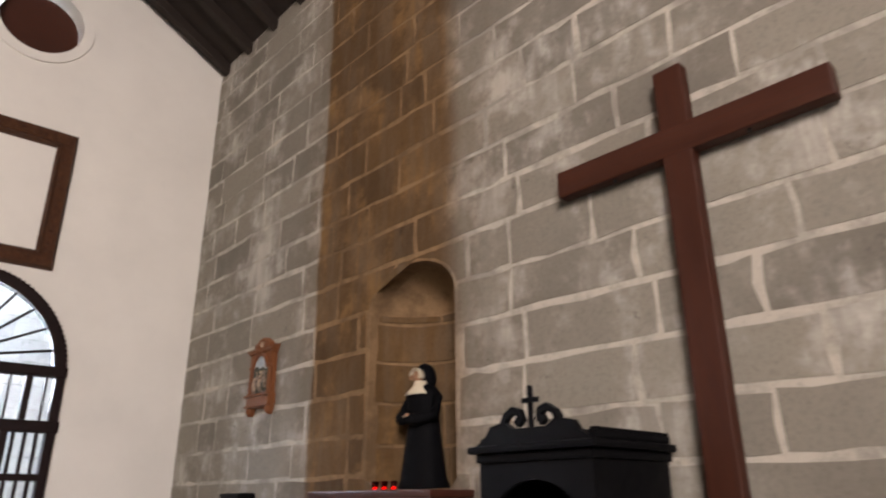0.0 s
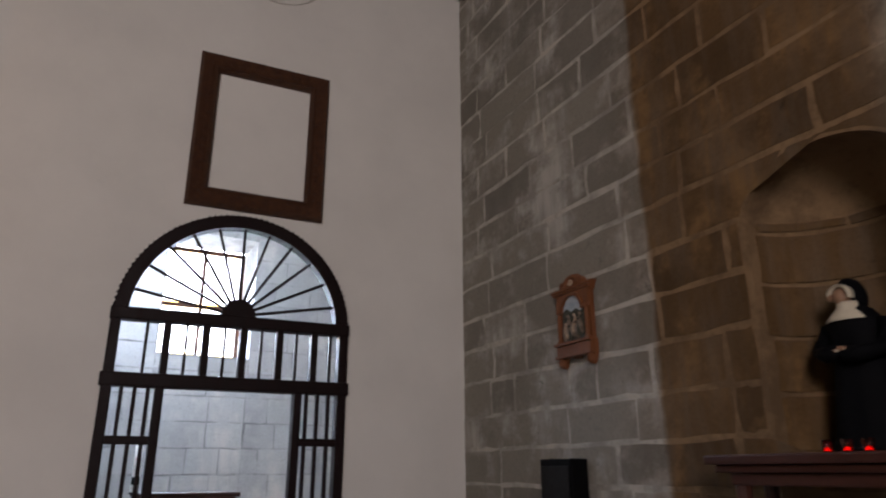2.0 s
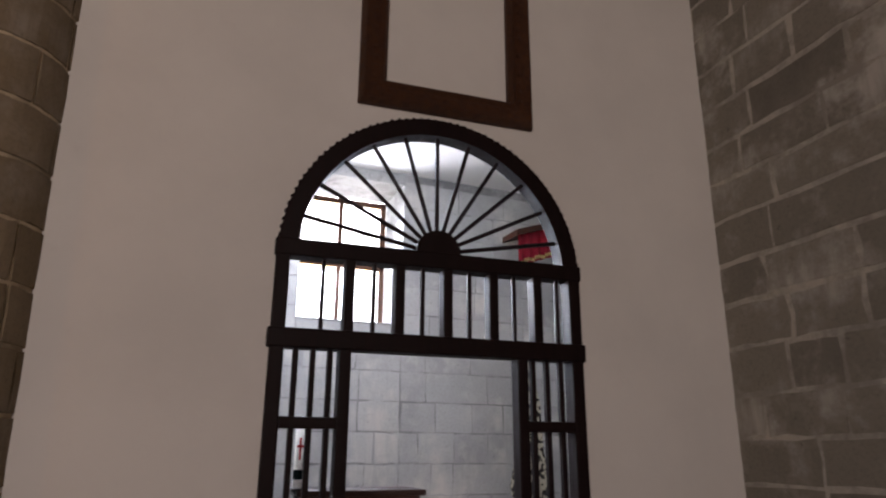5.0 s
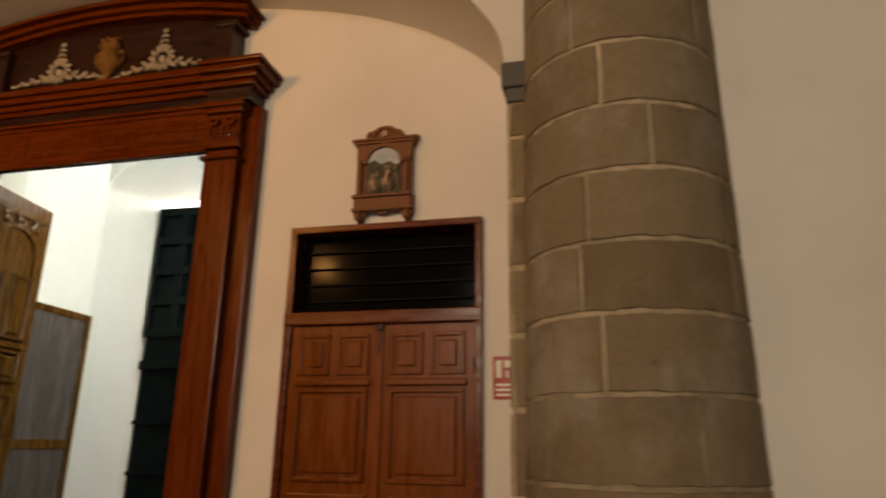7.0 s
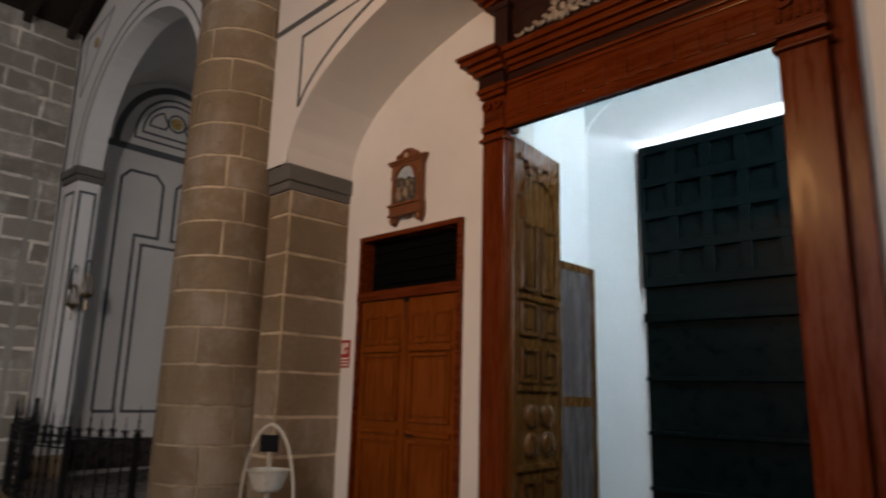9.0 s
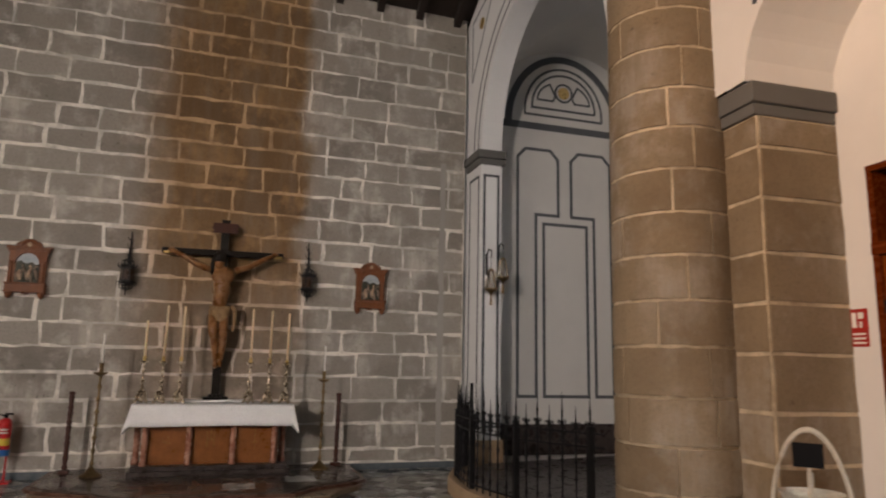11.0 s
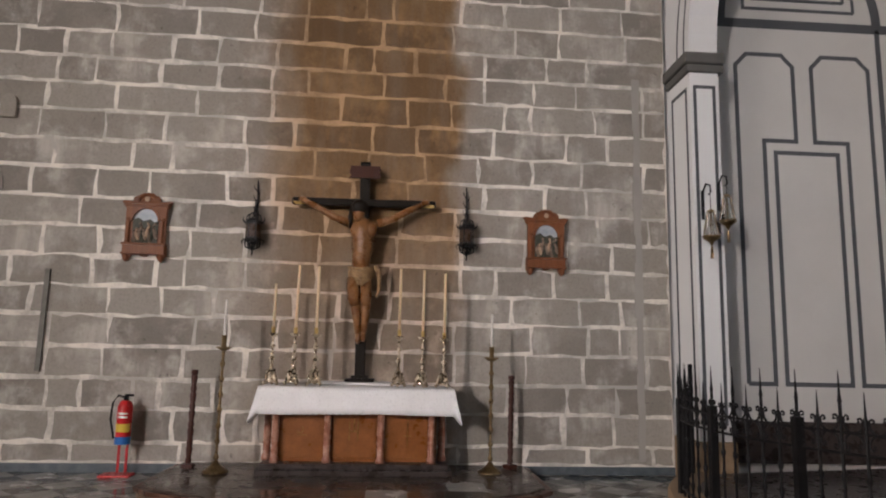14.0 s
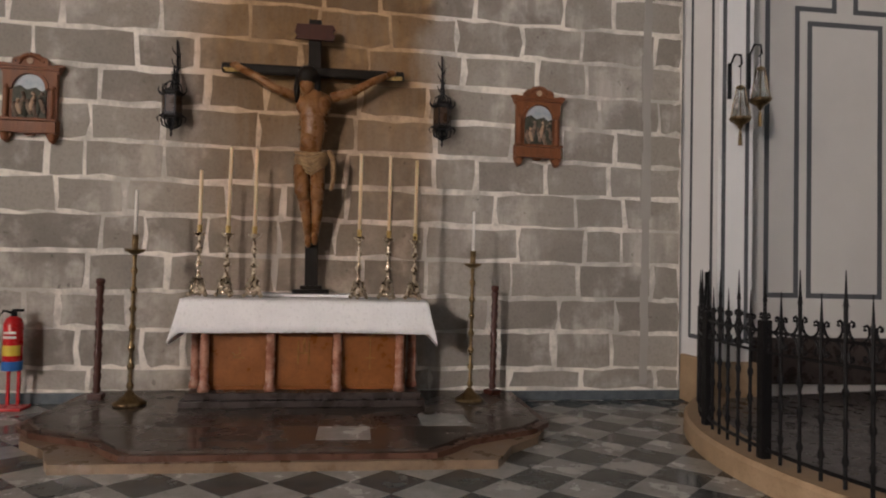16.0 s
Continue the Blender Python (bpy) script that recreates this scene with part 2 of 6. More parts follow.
RELIEFHILL = speckled("painted_relief_hill", (0.03, 0.035, 0.025), (0.09, 0.085, 0.06), 0.5, 0, 14, 0.5, 0.01, None, True)
RELIEFSKY = speckled("painted_relief_sky", (0.3, 0.36, 0.42), (0.52, 0.54, 0.54), 0.5, 0, 10, 0.2, 0.01, None, True)
SILVER = speckled("tarnished_silver", (0.34, 0.27, 0.18), (0.62, 0.53, 0.41), 0.27, 1.0, 24)
BRASS = speckled("old_brass", (0.16, 0.11, 0.055), (0.32, 0.23, 0.12), 0.35, 1.0, 24)
OLDGILT = speckled("dull_gilding", (0.16, 0.075, 0.02), (0.34, 0.18, 0.06), 0.45, 0.5, 20, 0.6, 0.02)
SILVERLEAF = speckled("dull_silver_leaf", (0.3, 0.25, 0.19), (0.5, 0.44, 0.36), 0.5, 0.35, 24, 0.4, 0.01)
GILT = speckled("gilt", (0.45, 0.3, 0.1), (0.7, 0.5, 0.2), 0.35, 0.8, 20, 0.6, 0.02)
CANDLE = speckled("candle_wax", (0.66, 0.5, 0.3), (0.74, 0.58, 0.37), 0.45, 0, 6, 0.05, 0.002, None, False, Subsurface_Weight=0.1)
WHITEWAX = speckled("white_wax", (0.75, 0.72, 0.66), (0.8, 0.78, 0.73), 0.45)
CLOTH = speckled("white_linen", (0.72, 0.71, 0.7), (0.8, 0.79, 0.78), 0.9, 0, 5, 0.25, 0.003)
ALTAR = speckled("brown_altar_panel", (0.16, 0.052, 0.012), (0.26, 0.095, 0.025), 0.35, 0, 5, 0.2, 0.004)
REDMARBLE = speckled("red_veined_marble", (0.2, 0.075, 0.045), (0.42, 0.22, 0.15), 0.25, 0, 11, 0.05, 0.002)
DARKMARBLE = speckled("dark_marble", (0.025, 0.02, 0.018), (0.06, 0.045, 0.04), 0.3, 0, 8)
STEP = speckled("worn_step_marble", (0.14, 0.095, 0.06), (0.26, 0.18, 0.115), 0.32, 0, 3.5, 0.2, 0.004)
STEPTOP = speckled("brown_step_slab", (0.04, 0.031, 0.025), (0.09, 0.072, 0.058), 0.22, 0, 3.0, 0.2, 0.004)
STEPRED = speckled("red_step_border", (0.06, 0.028, 0.018), (0.12, 0.058, 0.038), 0.3, 0, 5, 0.2, 0.004)
KERB = speckled("tan_kerb_stone", (0.3, 0.2, 0.11), (0.44, 0.31, 0.19), 0.6, 0, 6, 0.4, 0.006)
TILE_W = speckled("white_marble_tile", (0.25, 0.245, 0.225), (0.4, 0.39, 0.365), 0.2, 0, 3.0, 0.05, 0.002)
TILE_B = speckled("dark_grey_marble_tile", (0.035, 0.04, 0.038), (0.075, 0.082, 0.078), 0.2, 0, 3.0, 0.05, 0.002)
GROUT = speckled("tile_bed", (0.07, 0.065, 0.06), (0.12, 0.11, 0.1), 0.8)
SKIRT = speckled("blue_grey_skirting", (0.06, 0.075, 0.085), (0.12, 0.14, 0.15), 0.4)
BODY = speckled("painted_carved_body", (0.11, 0.044, 0.014), (0.26, 0.125, 0.046), 0.3, 0, 7, 0.4, 0.01)
LOINCLOTH = speckled("aged_gilt_cloth", (0.16, 0.09, 0.04), (0.36, 0.24, 0.12), 0.5, 0, 12, 0.5, 0.01)
BLACKCROSS = wood("black_cross_wood", (0.006, 0.0045, 0.003), (0.015, 0.011, 0.008), 0.45, "z", 0.0, 0.15)
HABIT = speckled("black_habit", (0.002, 0.002, 0.003), (0.005, 0.005, 0.006), 0.75, Spec=0.08)
SKIN = speckled("painted_face", (0.26, 0.14, 0.08), (0.36, 0.21, 0.13), 0.5)
VEILWHITE = speckled("cream_wimple", (0.6, 0.52, 0.38), (0.7, 0.62, 0.48), 0.7)
RED = speckled("red_lacquer", (0.42, 0.012, 0.014), (0.5, 0.02, 0.02), 0.3)
YELLOW = speckled("yellow_label", (0.6, 0.45, 0.05), (0.66, 0.5, 0.08), 0.4)
BLUE = speckled("blue_band", (0.02, 0.11, 0.35), (0.03, 0.15, 0.42), 0.4)
SIGNWHITE = speckled("sign_white", (0.7, 0.68, 0.6), (0.76, 0.74, 0.68), 0.4)
SIGNRED = speckled("sign_red", (0.3, 0.02, 0.015), (0.38, 0.03, 0.02), 0.4)
GREYBAR = speckled("grey_painted_timber", (0.13, 0.125, 0.11), (0.2, 0.19, 0.17), 0.7)
SHELF = wood("red_brown_shelf", (0.038, 0.011, 0.007), (0.072, 0.023, 0.014), 0.4, "x", 0.2)
LANTERNPANE = speckled("smoked_brown_pane", (0.03, 0.016, 0.009), (0.06, 0.034, 0.02), 0.3)
DARKGLASS = Mat("dark_transom_glass", 0.12, IOR=1.3, Spec=0.03).colour((0.004, 0.004, 0.004)).m
WICKER = speckled("white_wicker", (0.5, 0.46, 0.38), (0.66, 0.62, 0.53), 0.7, 0, 40, 0.8, 0.01)
REDCLOTH = speckled("red_velvet", (0.3, 0.012, 0.025), (0.42, 0.025, 0.045), 0.8)
BROCADE = Mat("black_gold_brocade", 0.6)
BROCADE.colour(BROCADE.ramp(BROCADE.noise(30, 3, 0.5, None, True), (0.46, (0.02, 0.015, 0.012)), (0.52, (0.45, 0.4, 0.3)))).bump(BROCADE.noise(30, 3, 0.5, None, True), 0.4, 0.01)
BROCADE = BROCADE.m


def clear(name, tint, rough=0.03):
    m = Mat(name, rough, IOR=1.45, Transmission_Weight=1.0)
    return m.colour(tint).m


GLASS = clear("lantern_glass", (0.93, 0.95, 0.95))
AMBER = clear("amber_glass", (0.95, 0.6, 0.15), 0.2)
REDGLASS = clear("red_votive_glass", (0.75, 0.03, 0.02), 0.1)
EMBER = Mat("votive_flame", 0.5, Emission_Strength=1.6, Emission_Color=(1.0, 0.12, 0.04, 1)).colour((0.5, 0.05, 0.02)).m
DAYLIGHT = Mat("overcast_sky_outside", 1.0, Emission_Strength=45.0, Emission_Color=(0.86, 0.93, 1.0, 1)).colour((0.8, 0.8, 0.8)).m
DULLSKY = Mat("pale_street_sky", 1.0, Emission_Strength=1.6, Emission_Color=(0.9, 0.96, 1.0, 1)).colour((0.8, 0.8, 0.8)).m

# ---- mesh helpers ----


def part(name, bm, material, parent=None, label="", smooth=False):
    me = bpy.data.meshes.new(name)
    bm.to_mesh(me)
    bm.free()
    me.materials.append(material)
    if smooth:
        me.shade_smooth()
    ob = new(name, me)
    if parent:
        ob.parent = parent
    if label:
        tagged(ob, label)
    return ob


def poly(name, verts, faces, material, parent=None):
    me = bpy.data.meshes.new(name)
    me.from_pydata(verts, [], faces)
    me.materials.append(material)
    ob = new(name, me)
    if parent:
        ob.parent = parent
    return ob


def thing(name, m, label, category, group="", kind=""):
    ob = new(name)
    ob.empty_display_size = 0.1
    ob.matrix_world = m
    return tagged(ob, label, category, group, kind)


def box(x0, x1, y0, y1, z0, z1, bevel=0.0, bm=None):
    own = bm or bmesh.new()
    m = Matrix.Translation(((x0 + x1) / 2, (y0 + y1) / 2, (z0 + z1) / 2)) @ Matrix.Diagonal((abs(x1 - x0), abs(y1 - y0), abs(z1 - z0), 1))
    made = bmesh.ops.create_cube(own, size=1, matrix=m)
    if bevel:
        edges = list({e for v in made["verts"] for e in v.link_edges})
        bmesh.ops.bevel(own, geom=edges, offset=bevel, segments=2, affect="EDGES", profile=0.6)
    return own


def boxes(rows, bevel=0.0):
    bm = bmesh.new()
    for r in rows:
        box(*r, bevel=bevel, bm=bm)
    return bm


def lathe(profile, seg=20, cx=0.0, cy=0.0, bm=None, start=0.0, turn=360.0):
    """profile: (radius, z) from bottom to top."""
    own = bm or bmesh.new()
    full = turn >= 360
    rings = []
    for r, z in profile:
        rings.append([own.verts.new((cx + r * math.cos(radians(start + turn * k / seg)), cy + r * math.sin(radians(start + turn * k / seg)), z)) for k in range(seg if full else seg + 1)])
    for a, b in zip(rings, rings[1:]):
        n = len(a)
        for k in range(n if full else n - 1):
            j = (k + 1) % n
            own.faces.new((a[k], a[j], b[j], b[k]))
    if full:
        for ring, flip in ((rings[0], True), (rings[-1], False)):
            if profile[0 if flip else -1][0] > 1e-4:
                own.faces.new(ring[::-1] if flip else ring)
    return own


def tube(points, r, seg=8, bm=None, taper=1.0):
    own = bm or bmesh.new()
    pts = [Vector(p) for p in points]
    rings = []
    for k, p in enumerate(pts):
        d = (pts[min(k + 1, len(pts) - 1)] - pts[max(k - 1, 0)]).normalized()
        side = d.cross(Vector((0.3, 0.2, 1)) if abs(d.z) < 0.9 else Vector((1, 0.1, 0))).normalized()
        up = side.cross(d)
        rr = r * (1 + (taper - 1) * k / max(len(pts) - 1, 1))
        rings.append([own.verts.new(p + rr * (math.cos(a) * side + math.sin(a) * up)) for a in [2 * math.pi * j / seg for j in range(seg)]])
    for a, b in zip(rings, rings[1:]):
        for j in range(seg):
            own.faces.new((a[j], a[(j + 1) % seg], b[(j + 1) % seg], b[j]))
    own.faces.new(rings[0][::-1])
    own.faces.new(rings[-1])
    return own


def slab(outline, y0, y1, bm=None):
    """An outline in x and z, drawn out from y0 to y1."""
    own = bm or bmesh.new()
    a = [own.verts.new((x, y0, z)) for x, z in outline]
    b = [own.verts.new((x, y1, z)) for x, z in outline]
    n = len(a)
    own.faces.new(a)
    own.faces.new(b[::-1])
    for k in range(n):
        j = (k + 1) % n
        own.faces.new((a[j], a[k], b[k], b[j]))
    bmesh.ops.recalc_face_normals(own, faces=own.faces[:])
    return own


def plate(outline, z0, z1, bm=None):
    """An outline in x and y, drawn up from z0 to z1."""
    own = bm or bmesh.new()
    a = [own.verts.new((x, y, z0)) for x, y in outline]
    b = [own.verts.new((x, y, z1)) for x, y in outline]
    n = len(a)
    own.faces.new(a)
    own.faces.new(b)
    for k in range(n):
        j = (k + 1) % n
        own.faces.new((a[k], a[j], b[j], b[k]))
    bmesh.ops.recalc_face_normals(own, faces=own.faces[:])
    return own


def arcpts(cx, cz, rx, rz, a0, a1, n):
    return [(cx + rx * math.cos(radians(a0 + (a1 - a0) * k / n)), cz + rz * math.sin(radians(a0 + (a1 - a0) * k / n))) for k in range(n + 1)]


def ringband(cx, cz, r0, r1, a0, a1, y0, y1, n=24, bm=None, squash=1.0):
    outer = arcpts(cx, cz, r1, r1 * squash, a0, a1, n)
    inner = arcpts(cx, cz, r0, r0 * squash, a1, a0, n)
    own = bm or bmesh.new()
    m = n + 1
    for k in range(n):
        slab([outer[k], outer[k + 1], inner[m - 2 - k], inner[m - 1 - k]], y0, y1, own)
    bmesh.ops.remove_doubles(own, verts=own.verts[:], dist=1e-5)
    return own


def ribbon(points, width, y0, y1, bm=None):
    """A band of even width along points in x and z, drawn out from y0 to y1."""
    own = bm or bmesh.new()
    pts = [Vector(p) for p in points]
    left, right = [], []
    for k, p in enumerate(pts):
        a = (p - pts[k - 1]).normalized() if k else (pts[1] - p).normalized()
        b = (pts[k + 1] - p).normalized() if k < len(pts) - 1 else a
        n1, n2 = Vector((-a.y, a.x)), Vector((-b.y, b.x))
        n = (n1 + n2).normalized()
        w = width / 2 / max(n.dot(n1), 0.4)
        left.append(p + n * w)
        right.append(p - n * w)
    for k in range(len(pts) - 1):
        slab([left[k], left[k + 1], right[k + 1], right[k]], y0, y1, own)
    bmesh.ops.remove_doubles(own, verts=own.verts[:], dist=1e-5)
    return own


def pierced(name, u0, u1, z0, top, holes, thick, material, parent=None, step=0.25):
    """A wall in local x (along), y (into the wall) and z, from z0 to top(u), with openings.
    holes: (ua, ub, zlo(u), zhi(u)), of which those over one another don't overlap."""
    cuts = {u0, u1}
    for ua, ub, _, _ in holes:
        cuts |= {ua + (ub - ua) * (0.5 - 0.5 * math.cos(math.pi * k / 28)) for k in range(29)}
    n = int((u1 - u0) / step)
    cuts |= {u0 + (u1 - u0) * k / n for k in range(n + 1)}
    cuts = sorted(c for c in cuts if u0 <= c <= u1)
    cuts = [c for k, c in enumerate(cuts) if k == 0 or c - cuts[k - 1] > 1e-4]
    verts, faces = [], []

    def quad(*ps):
        faces.append(tuple(range(len(verts), len(verts) + len(ps))))
        verts.extend(ps)

    for a, b in zip(cuts, cuts[1:]):
        mid = (a + b) / 2
        here = sorted((h for h in holes if h[0] < mid < h[1]), key=lambda h: h[2](mid))
        lows, highs = [(z0, z0)], []
        for h in here:
            highs.append((h[2](a), h[2](b)))
            lows.append((h[3](a), h[3](b)))
            if h[2](mid) > z0 + 1e-3:
                quad((a, 0, h[2](a)), (b, 0, h[2](b)), (b, thick, h[2](b)), (a, thick, h[2](a)))
            quad((a, 0, h[3](a)), (a, thick, h[3](a)), (b, thick, h[3](b)), (b, 0, h[3](b)))
        highs.append((top(a), top(b)))
        for (la, lb), (ha, hb) in zip(lows, highs):
            if ha - la < 1e-4 and hb - lb < 1e-4:
                continue
            quad((a, 0, la), (b, 0, lb), (b, 0, hb), (a, 0, ha))
            quad((b, thick, lb), (a, thick, la), (a, thick, ha), (b, thick, hb))
        quad((a, 0, top(a)), (b, 0, top(b)), (b, thick, top(b)), (a, thick, top(a)))
    for ua, ub, lo, hi in holes:
        for u in (ua, ub):
            if hi(u) - lo(u) > 1e-3:
                quad((u, 0, lo(u)), (u, thick, lo(u)), (u, thick, hi(u)), (u, 0, hi(u)))
    for u in (u0, u1):
        quad((u, 0, z0), (u, thick, z0), (u, thick, top(u)), (u, 0, top(u)))
    ob = poly(name, verts, faces, material, parent)
    bm = bmesh.new()
    bm.from_mesh(ob.data)
    bmesh.ops.remove_doubles(bm, verts=bm.verts[:], dist=1e-5)
    bmesh.ops.recalc_face_normals(bm, faces=bm.faces[:])
    bm.to_mesh(ob.data)
    bm.free()
    return ob


# Frames on the walls: local x runs to the right for one who faces the wall, y into it, z up.
def on_n(y, z=0.0, out=0.0):
    return pose(3.5 + 0.036 * (y - 3.5), y, z, 0, 0, -92.06) @ pose(0, -out, 0)


def on_c(y, z=0.0, out=0.0):
    return pose(-16.22 - 0.03 * y, y, z, 0, 0, 91.72) @ pose(0, -out, 0)


def on_w(x, z=0.0, out=0.0):
    return pose(x, 8.835 - 0.07 * x, z, 0, 0, -4.0) @ pose(0, -out, 0)


def on_d(x, z=0.0, out=0.0):
    return pose(x, 10.42 - 0.033 * (x + 10), z, 0, 0, -1.89) @ pose(0, -out, 0)


def on_f(x, z=0.0, out=0.0):
    return pose(x, 9.53 - 0.033 * (x + 10), z, 0, 0, -1.89) @ pose(0, -out, 0)

# ---- the building ----
RIDGE = -6.4


def roof_z(x):
    return 7.65 + 0.52 * (3.65 - x) if x > RIDGE else 12.876 - 0.52 * (RIDGE - x)


def struct(ob):
    return tagged(ob, kind="structure")


NICHE = (-4.65, -3.55)


def niche_top(u):
    return 3.03 + 0.34 * math.sqrt(max(0.0, 1 - ((u + 4.1) / 0.551) ** 2))


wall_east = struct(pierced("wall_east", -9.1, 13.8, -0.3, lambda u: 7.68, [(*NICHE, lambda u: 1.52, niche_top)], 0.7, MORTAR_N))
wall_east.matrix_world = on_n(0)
wall_west = struct(pierced("wall_west", -13.9, 9.3, -0.3, lambda u: 7.72, [], 0.6, MORTAR_C))
wall_west.matrix_world = on_c(0)

GATE_X, GATE_R, GATE_Z = 1.135, 1.14, 2.81


def gate_top(u):
    return GATE_Z + math.sqrt(max(0.0, GATE_R**2 - (u - GATE_X) ** 2))


OC_X, OC_Z, OC_R = 1.26, 7.34, 0.49
oculus = (OC_X - OC_R, OC_X + OC_R, lambda u: OC_Z - math.sqrt(max(0.0, OC_R**2 - (u - OC_X) ** 2)), lambda u: OC_Z + math.sqrt(max(0.0, OC_R**2 - (u - OC_X) ** 2)))
wall_gate = struct(pierced("wall_gate", -2.3, 3.72, -0.3, lambda u: roof_z(u), [(GATE_X - GATE_R, GATE_X + GATE_R, lambda u: FLOOR, gate_top), oculus], 0.12, WHITE))
wall_gate.matrix_world = on_w(0)
SPLAY = GATE_R + 0.42
splayed = (GATE_X - SPLAY, GATE_X + SPLAY, lambda u: FLOOR, lambda u: GATE_Z + math.sqrt(max(0.0, SPLAY**2 - (u - GATE_X) ** 2)))
wall_gate_inner = struct(pierced("wall_gate_inner", -2.3, 3.72, -0.3, lambda u: roof_z(u), [splayed, oculus], 0.38, WHITE))
wall_gate_inner.matrix_world = on_w(0, 0, -0.12)

ARCH_X, ARCH_H, ARCH_Z, ARCH_R = -6.38, 3.73, 3.9, 1.53


def bay_top(u):
    q = abs(u - ARCH_X) / ARCH_H
    return ARCH_Z + ARCH_R * max(0.0, 1 - q**2.15) ** 0.5


wall_arch = struct(pierced("wall_arch", -11.5, -1.7, ARCH_Z, lambda u: roof_z(u), [(ARCH_X - ARCH_H, ARCH_X + ARCH_H, lambda u: ARCH_Z, bay_top)], 0.9, WHITE))
wall_arch.matrix_world = on_f(0)

LD, RD, PD = (-9.8, -8.25), (-4.5, -2.93), (-7.6, -5.27)
wall_doors = struct(
    pierced(
        "wall_doors", -10.9, -1.9, -0.3, lambda u: 5.7,
        [(*LD, lambda u: FLOOR, lambda u: 3.17), (*RD, lambda u: FLOOR, lambda u: 3.16), (PD[0] - 0.16, PD[1] + 0.16, lambda u: FLOOR, lambda u: 4.32)], 0.45, WHITE,
    )
)
wall_doors.matrix_world = on_d(0, 0, -0.002)

CH_Y, CH_X, CH_R, CH_Z = 9.36, -13.895, 1.975, 5.08


def chapel_top(u):
    return CH_Z + math.sqrt(max(0.0, CH_R**2 - (u - CH_X) ** 2))


wall_chapel_arch = struct(pierced("wall_chapel_arch", -16.75, -11.3, -0.3, lambda u: roof_z(u), [(CH_X - CH_R, CH_X + CH_R, lambda u: FLOOR, chapel_top)], 0.36, PILASTER))
wall_chapel_arch.matrix_world = pose(0, CH_Y, 0)

# chapel behind the arch
struct(part("wall_chapel_west", box(-16.95, -16.55, 9.73, 13.2, -0.3, 8.6), CHAPEL))
struct(part("wall_chapel_back", box(-16.55, -10.9, 12.95, 13.25, -0.3, 8.6), CHAPEL))
struct(part("wall_chapel_east", box(-11.3, -10.95, 10.45, 12.95, -0.3, 8.6), CHAPEL))
vault = bmesh.new()
NXV, NYV = 44, 36
under, over = [], []
for i in range(NXV + 1):
    ru, ro = [], []
    for j in range(NYV + 1):
        x, y = -16.56 + 5.6 * i / NXV, 9.71 + 3.26 * j / NYV
        bx = math.sqrt(max(0.0, 1 - ((x + 13.76) / 2.8) ** 2))
        by = math.sqrt(max(0.0, 1 - ((y - 11.3) / 1.66) ** 2))
        zz = 5.85 + 1.5 * max(bx, by)
        ru.append(vault.verts.new((x, y, zz)))
        ro.append(vault.verts.new((x, y, 8.2)))
    under.append(ru)
    over.append(ro)
for i in range(NXV):
    for j in range(NYV):
        vault.faces.new((under[i][j], under[i][j + 1], under[i + 1][j + 1], under[i + 1][j]))
vault.faces.new((over[0][0], over[NXV][0], over[NXV][NYV], over[0][NYV]))
bmesh.ops.delete(vault, geom=[v for v in vault.verts if not v.link_faces], context="VERTS")
struct(part("ceiling_chapel", vault, CHAPEL, smooth=True))

# entrance vestibule between the inner and the outer doors
struct(part("wall_vestibule_west", box(-8.7, -8.125, 10.86, 12.42, -0.3, 5.4), WHITE_GLOSS))
struct(part("wall_vestibule_east", box(-4.4, -4.0, 10.7, 13.15, -0.3, 5.4), WHITE_GLOSS))
struct(part("ceiling_vestibule", box(-8.7, -4.0, 10.72, 12.42, 5.4, 5.6), WHITE_GLOSS))
reveal = bmesh.new()
rim = [(-8.12, FLOOR), (-8.12, 4.58), *[(x, z) for x, z in arcpts(-6.35, 4.58, 1.77, 0.62, 180, 0, 20)][1:-1], (-4.58, 4.58), (-4.58, FLOOR)]
rear = [(-7.75, FLOOR), (-7.75, 4.62), *[(-7.75 + 2.85 * (k + 1) / 20, 4.62 + 0.1 * math.sin(math.pi * (k + 1) / 20)) for k in range(19)], (-4.9, 4.62), (-4.9, FLOOR)]
ra = [reveal.verts.new((x, 12.45, z)) for x, z in rim]
rb = [reveal.verts.new((x, 13.15, z)) for x, z in rear]
for k in range(len(ra) - 1):
    reveal.faces.new((ra[k], ra[k + 1], rb[k + 1], rb[k]))
bmesh.ops.recalc_face_normals(reveal, faces=reveal.faces[:])
struct(part("wall_outer_reveal", reveal, WHITE_GLOSS, smooth=True))
front = pierced("wall_outer", -8.7, -4.0, -0.3, lambda u: 5.55, [(-8.12, -4.58, lambda u: FLOOR, lambda u: 4.58 + 0.62 * math.sqrt(max(0.0, 1 - ((u + 6.35) / 1.77) ** 2)))], 0.05, WHITE_GLOSS)
struct(front).matrix_world = pose(0, 12.42, 0)
outer = pierced("wall_facade", -12.0, -1.5, -0.3, lambda u: 6.0, [(-7.75, -4.9, lambda u: FLOOR, lambda u: 5.0)], 0.3, WHITE_GLOSS)
struct(outer).matrix_world = pose(0, 13.15, 0)

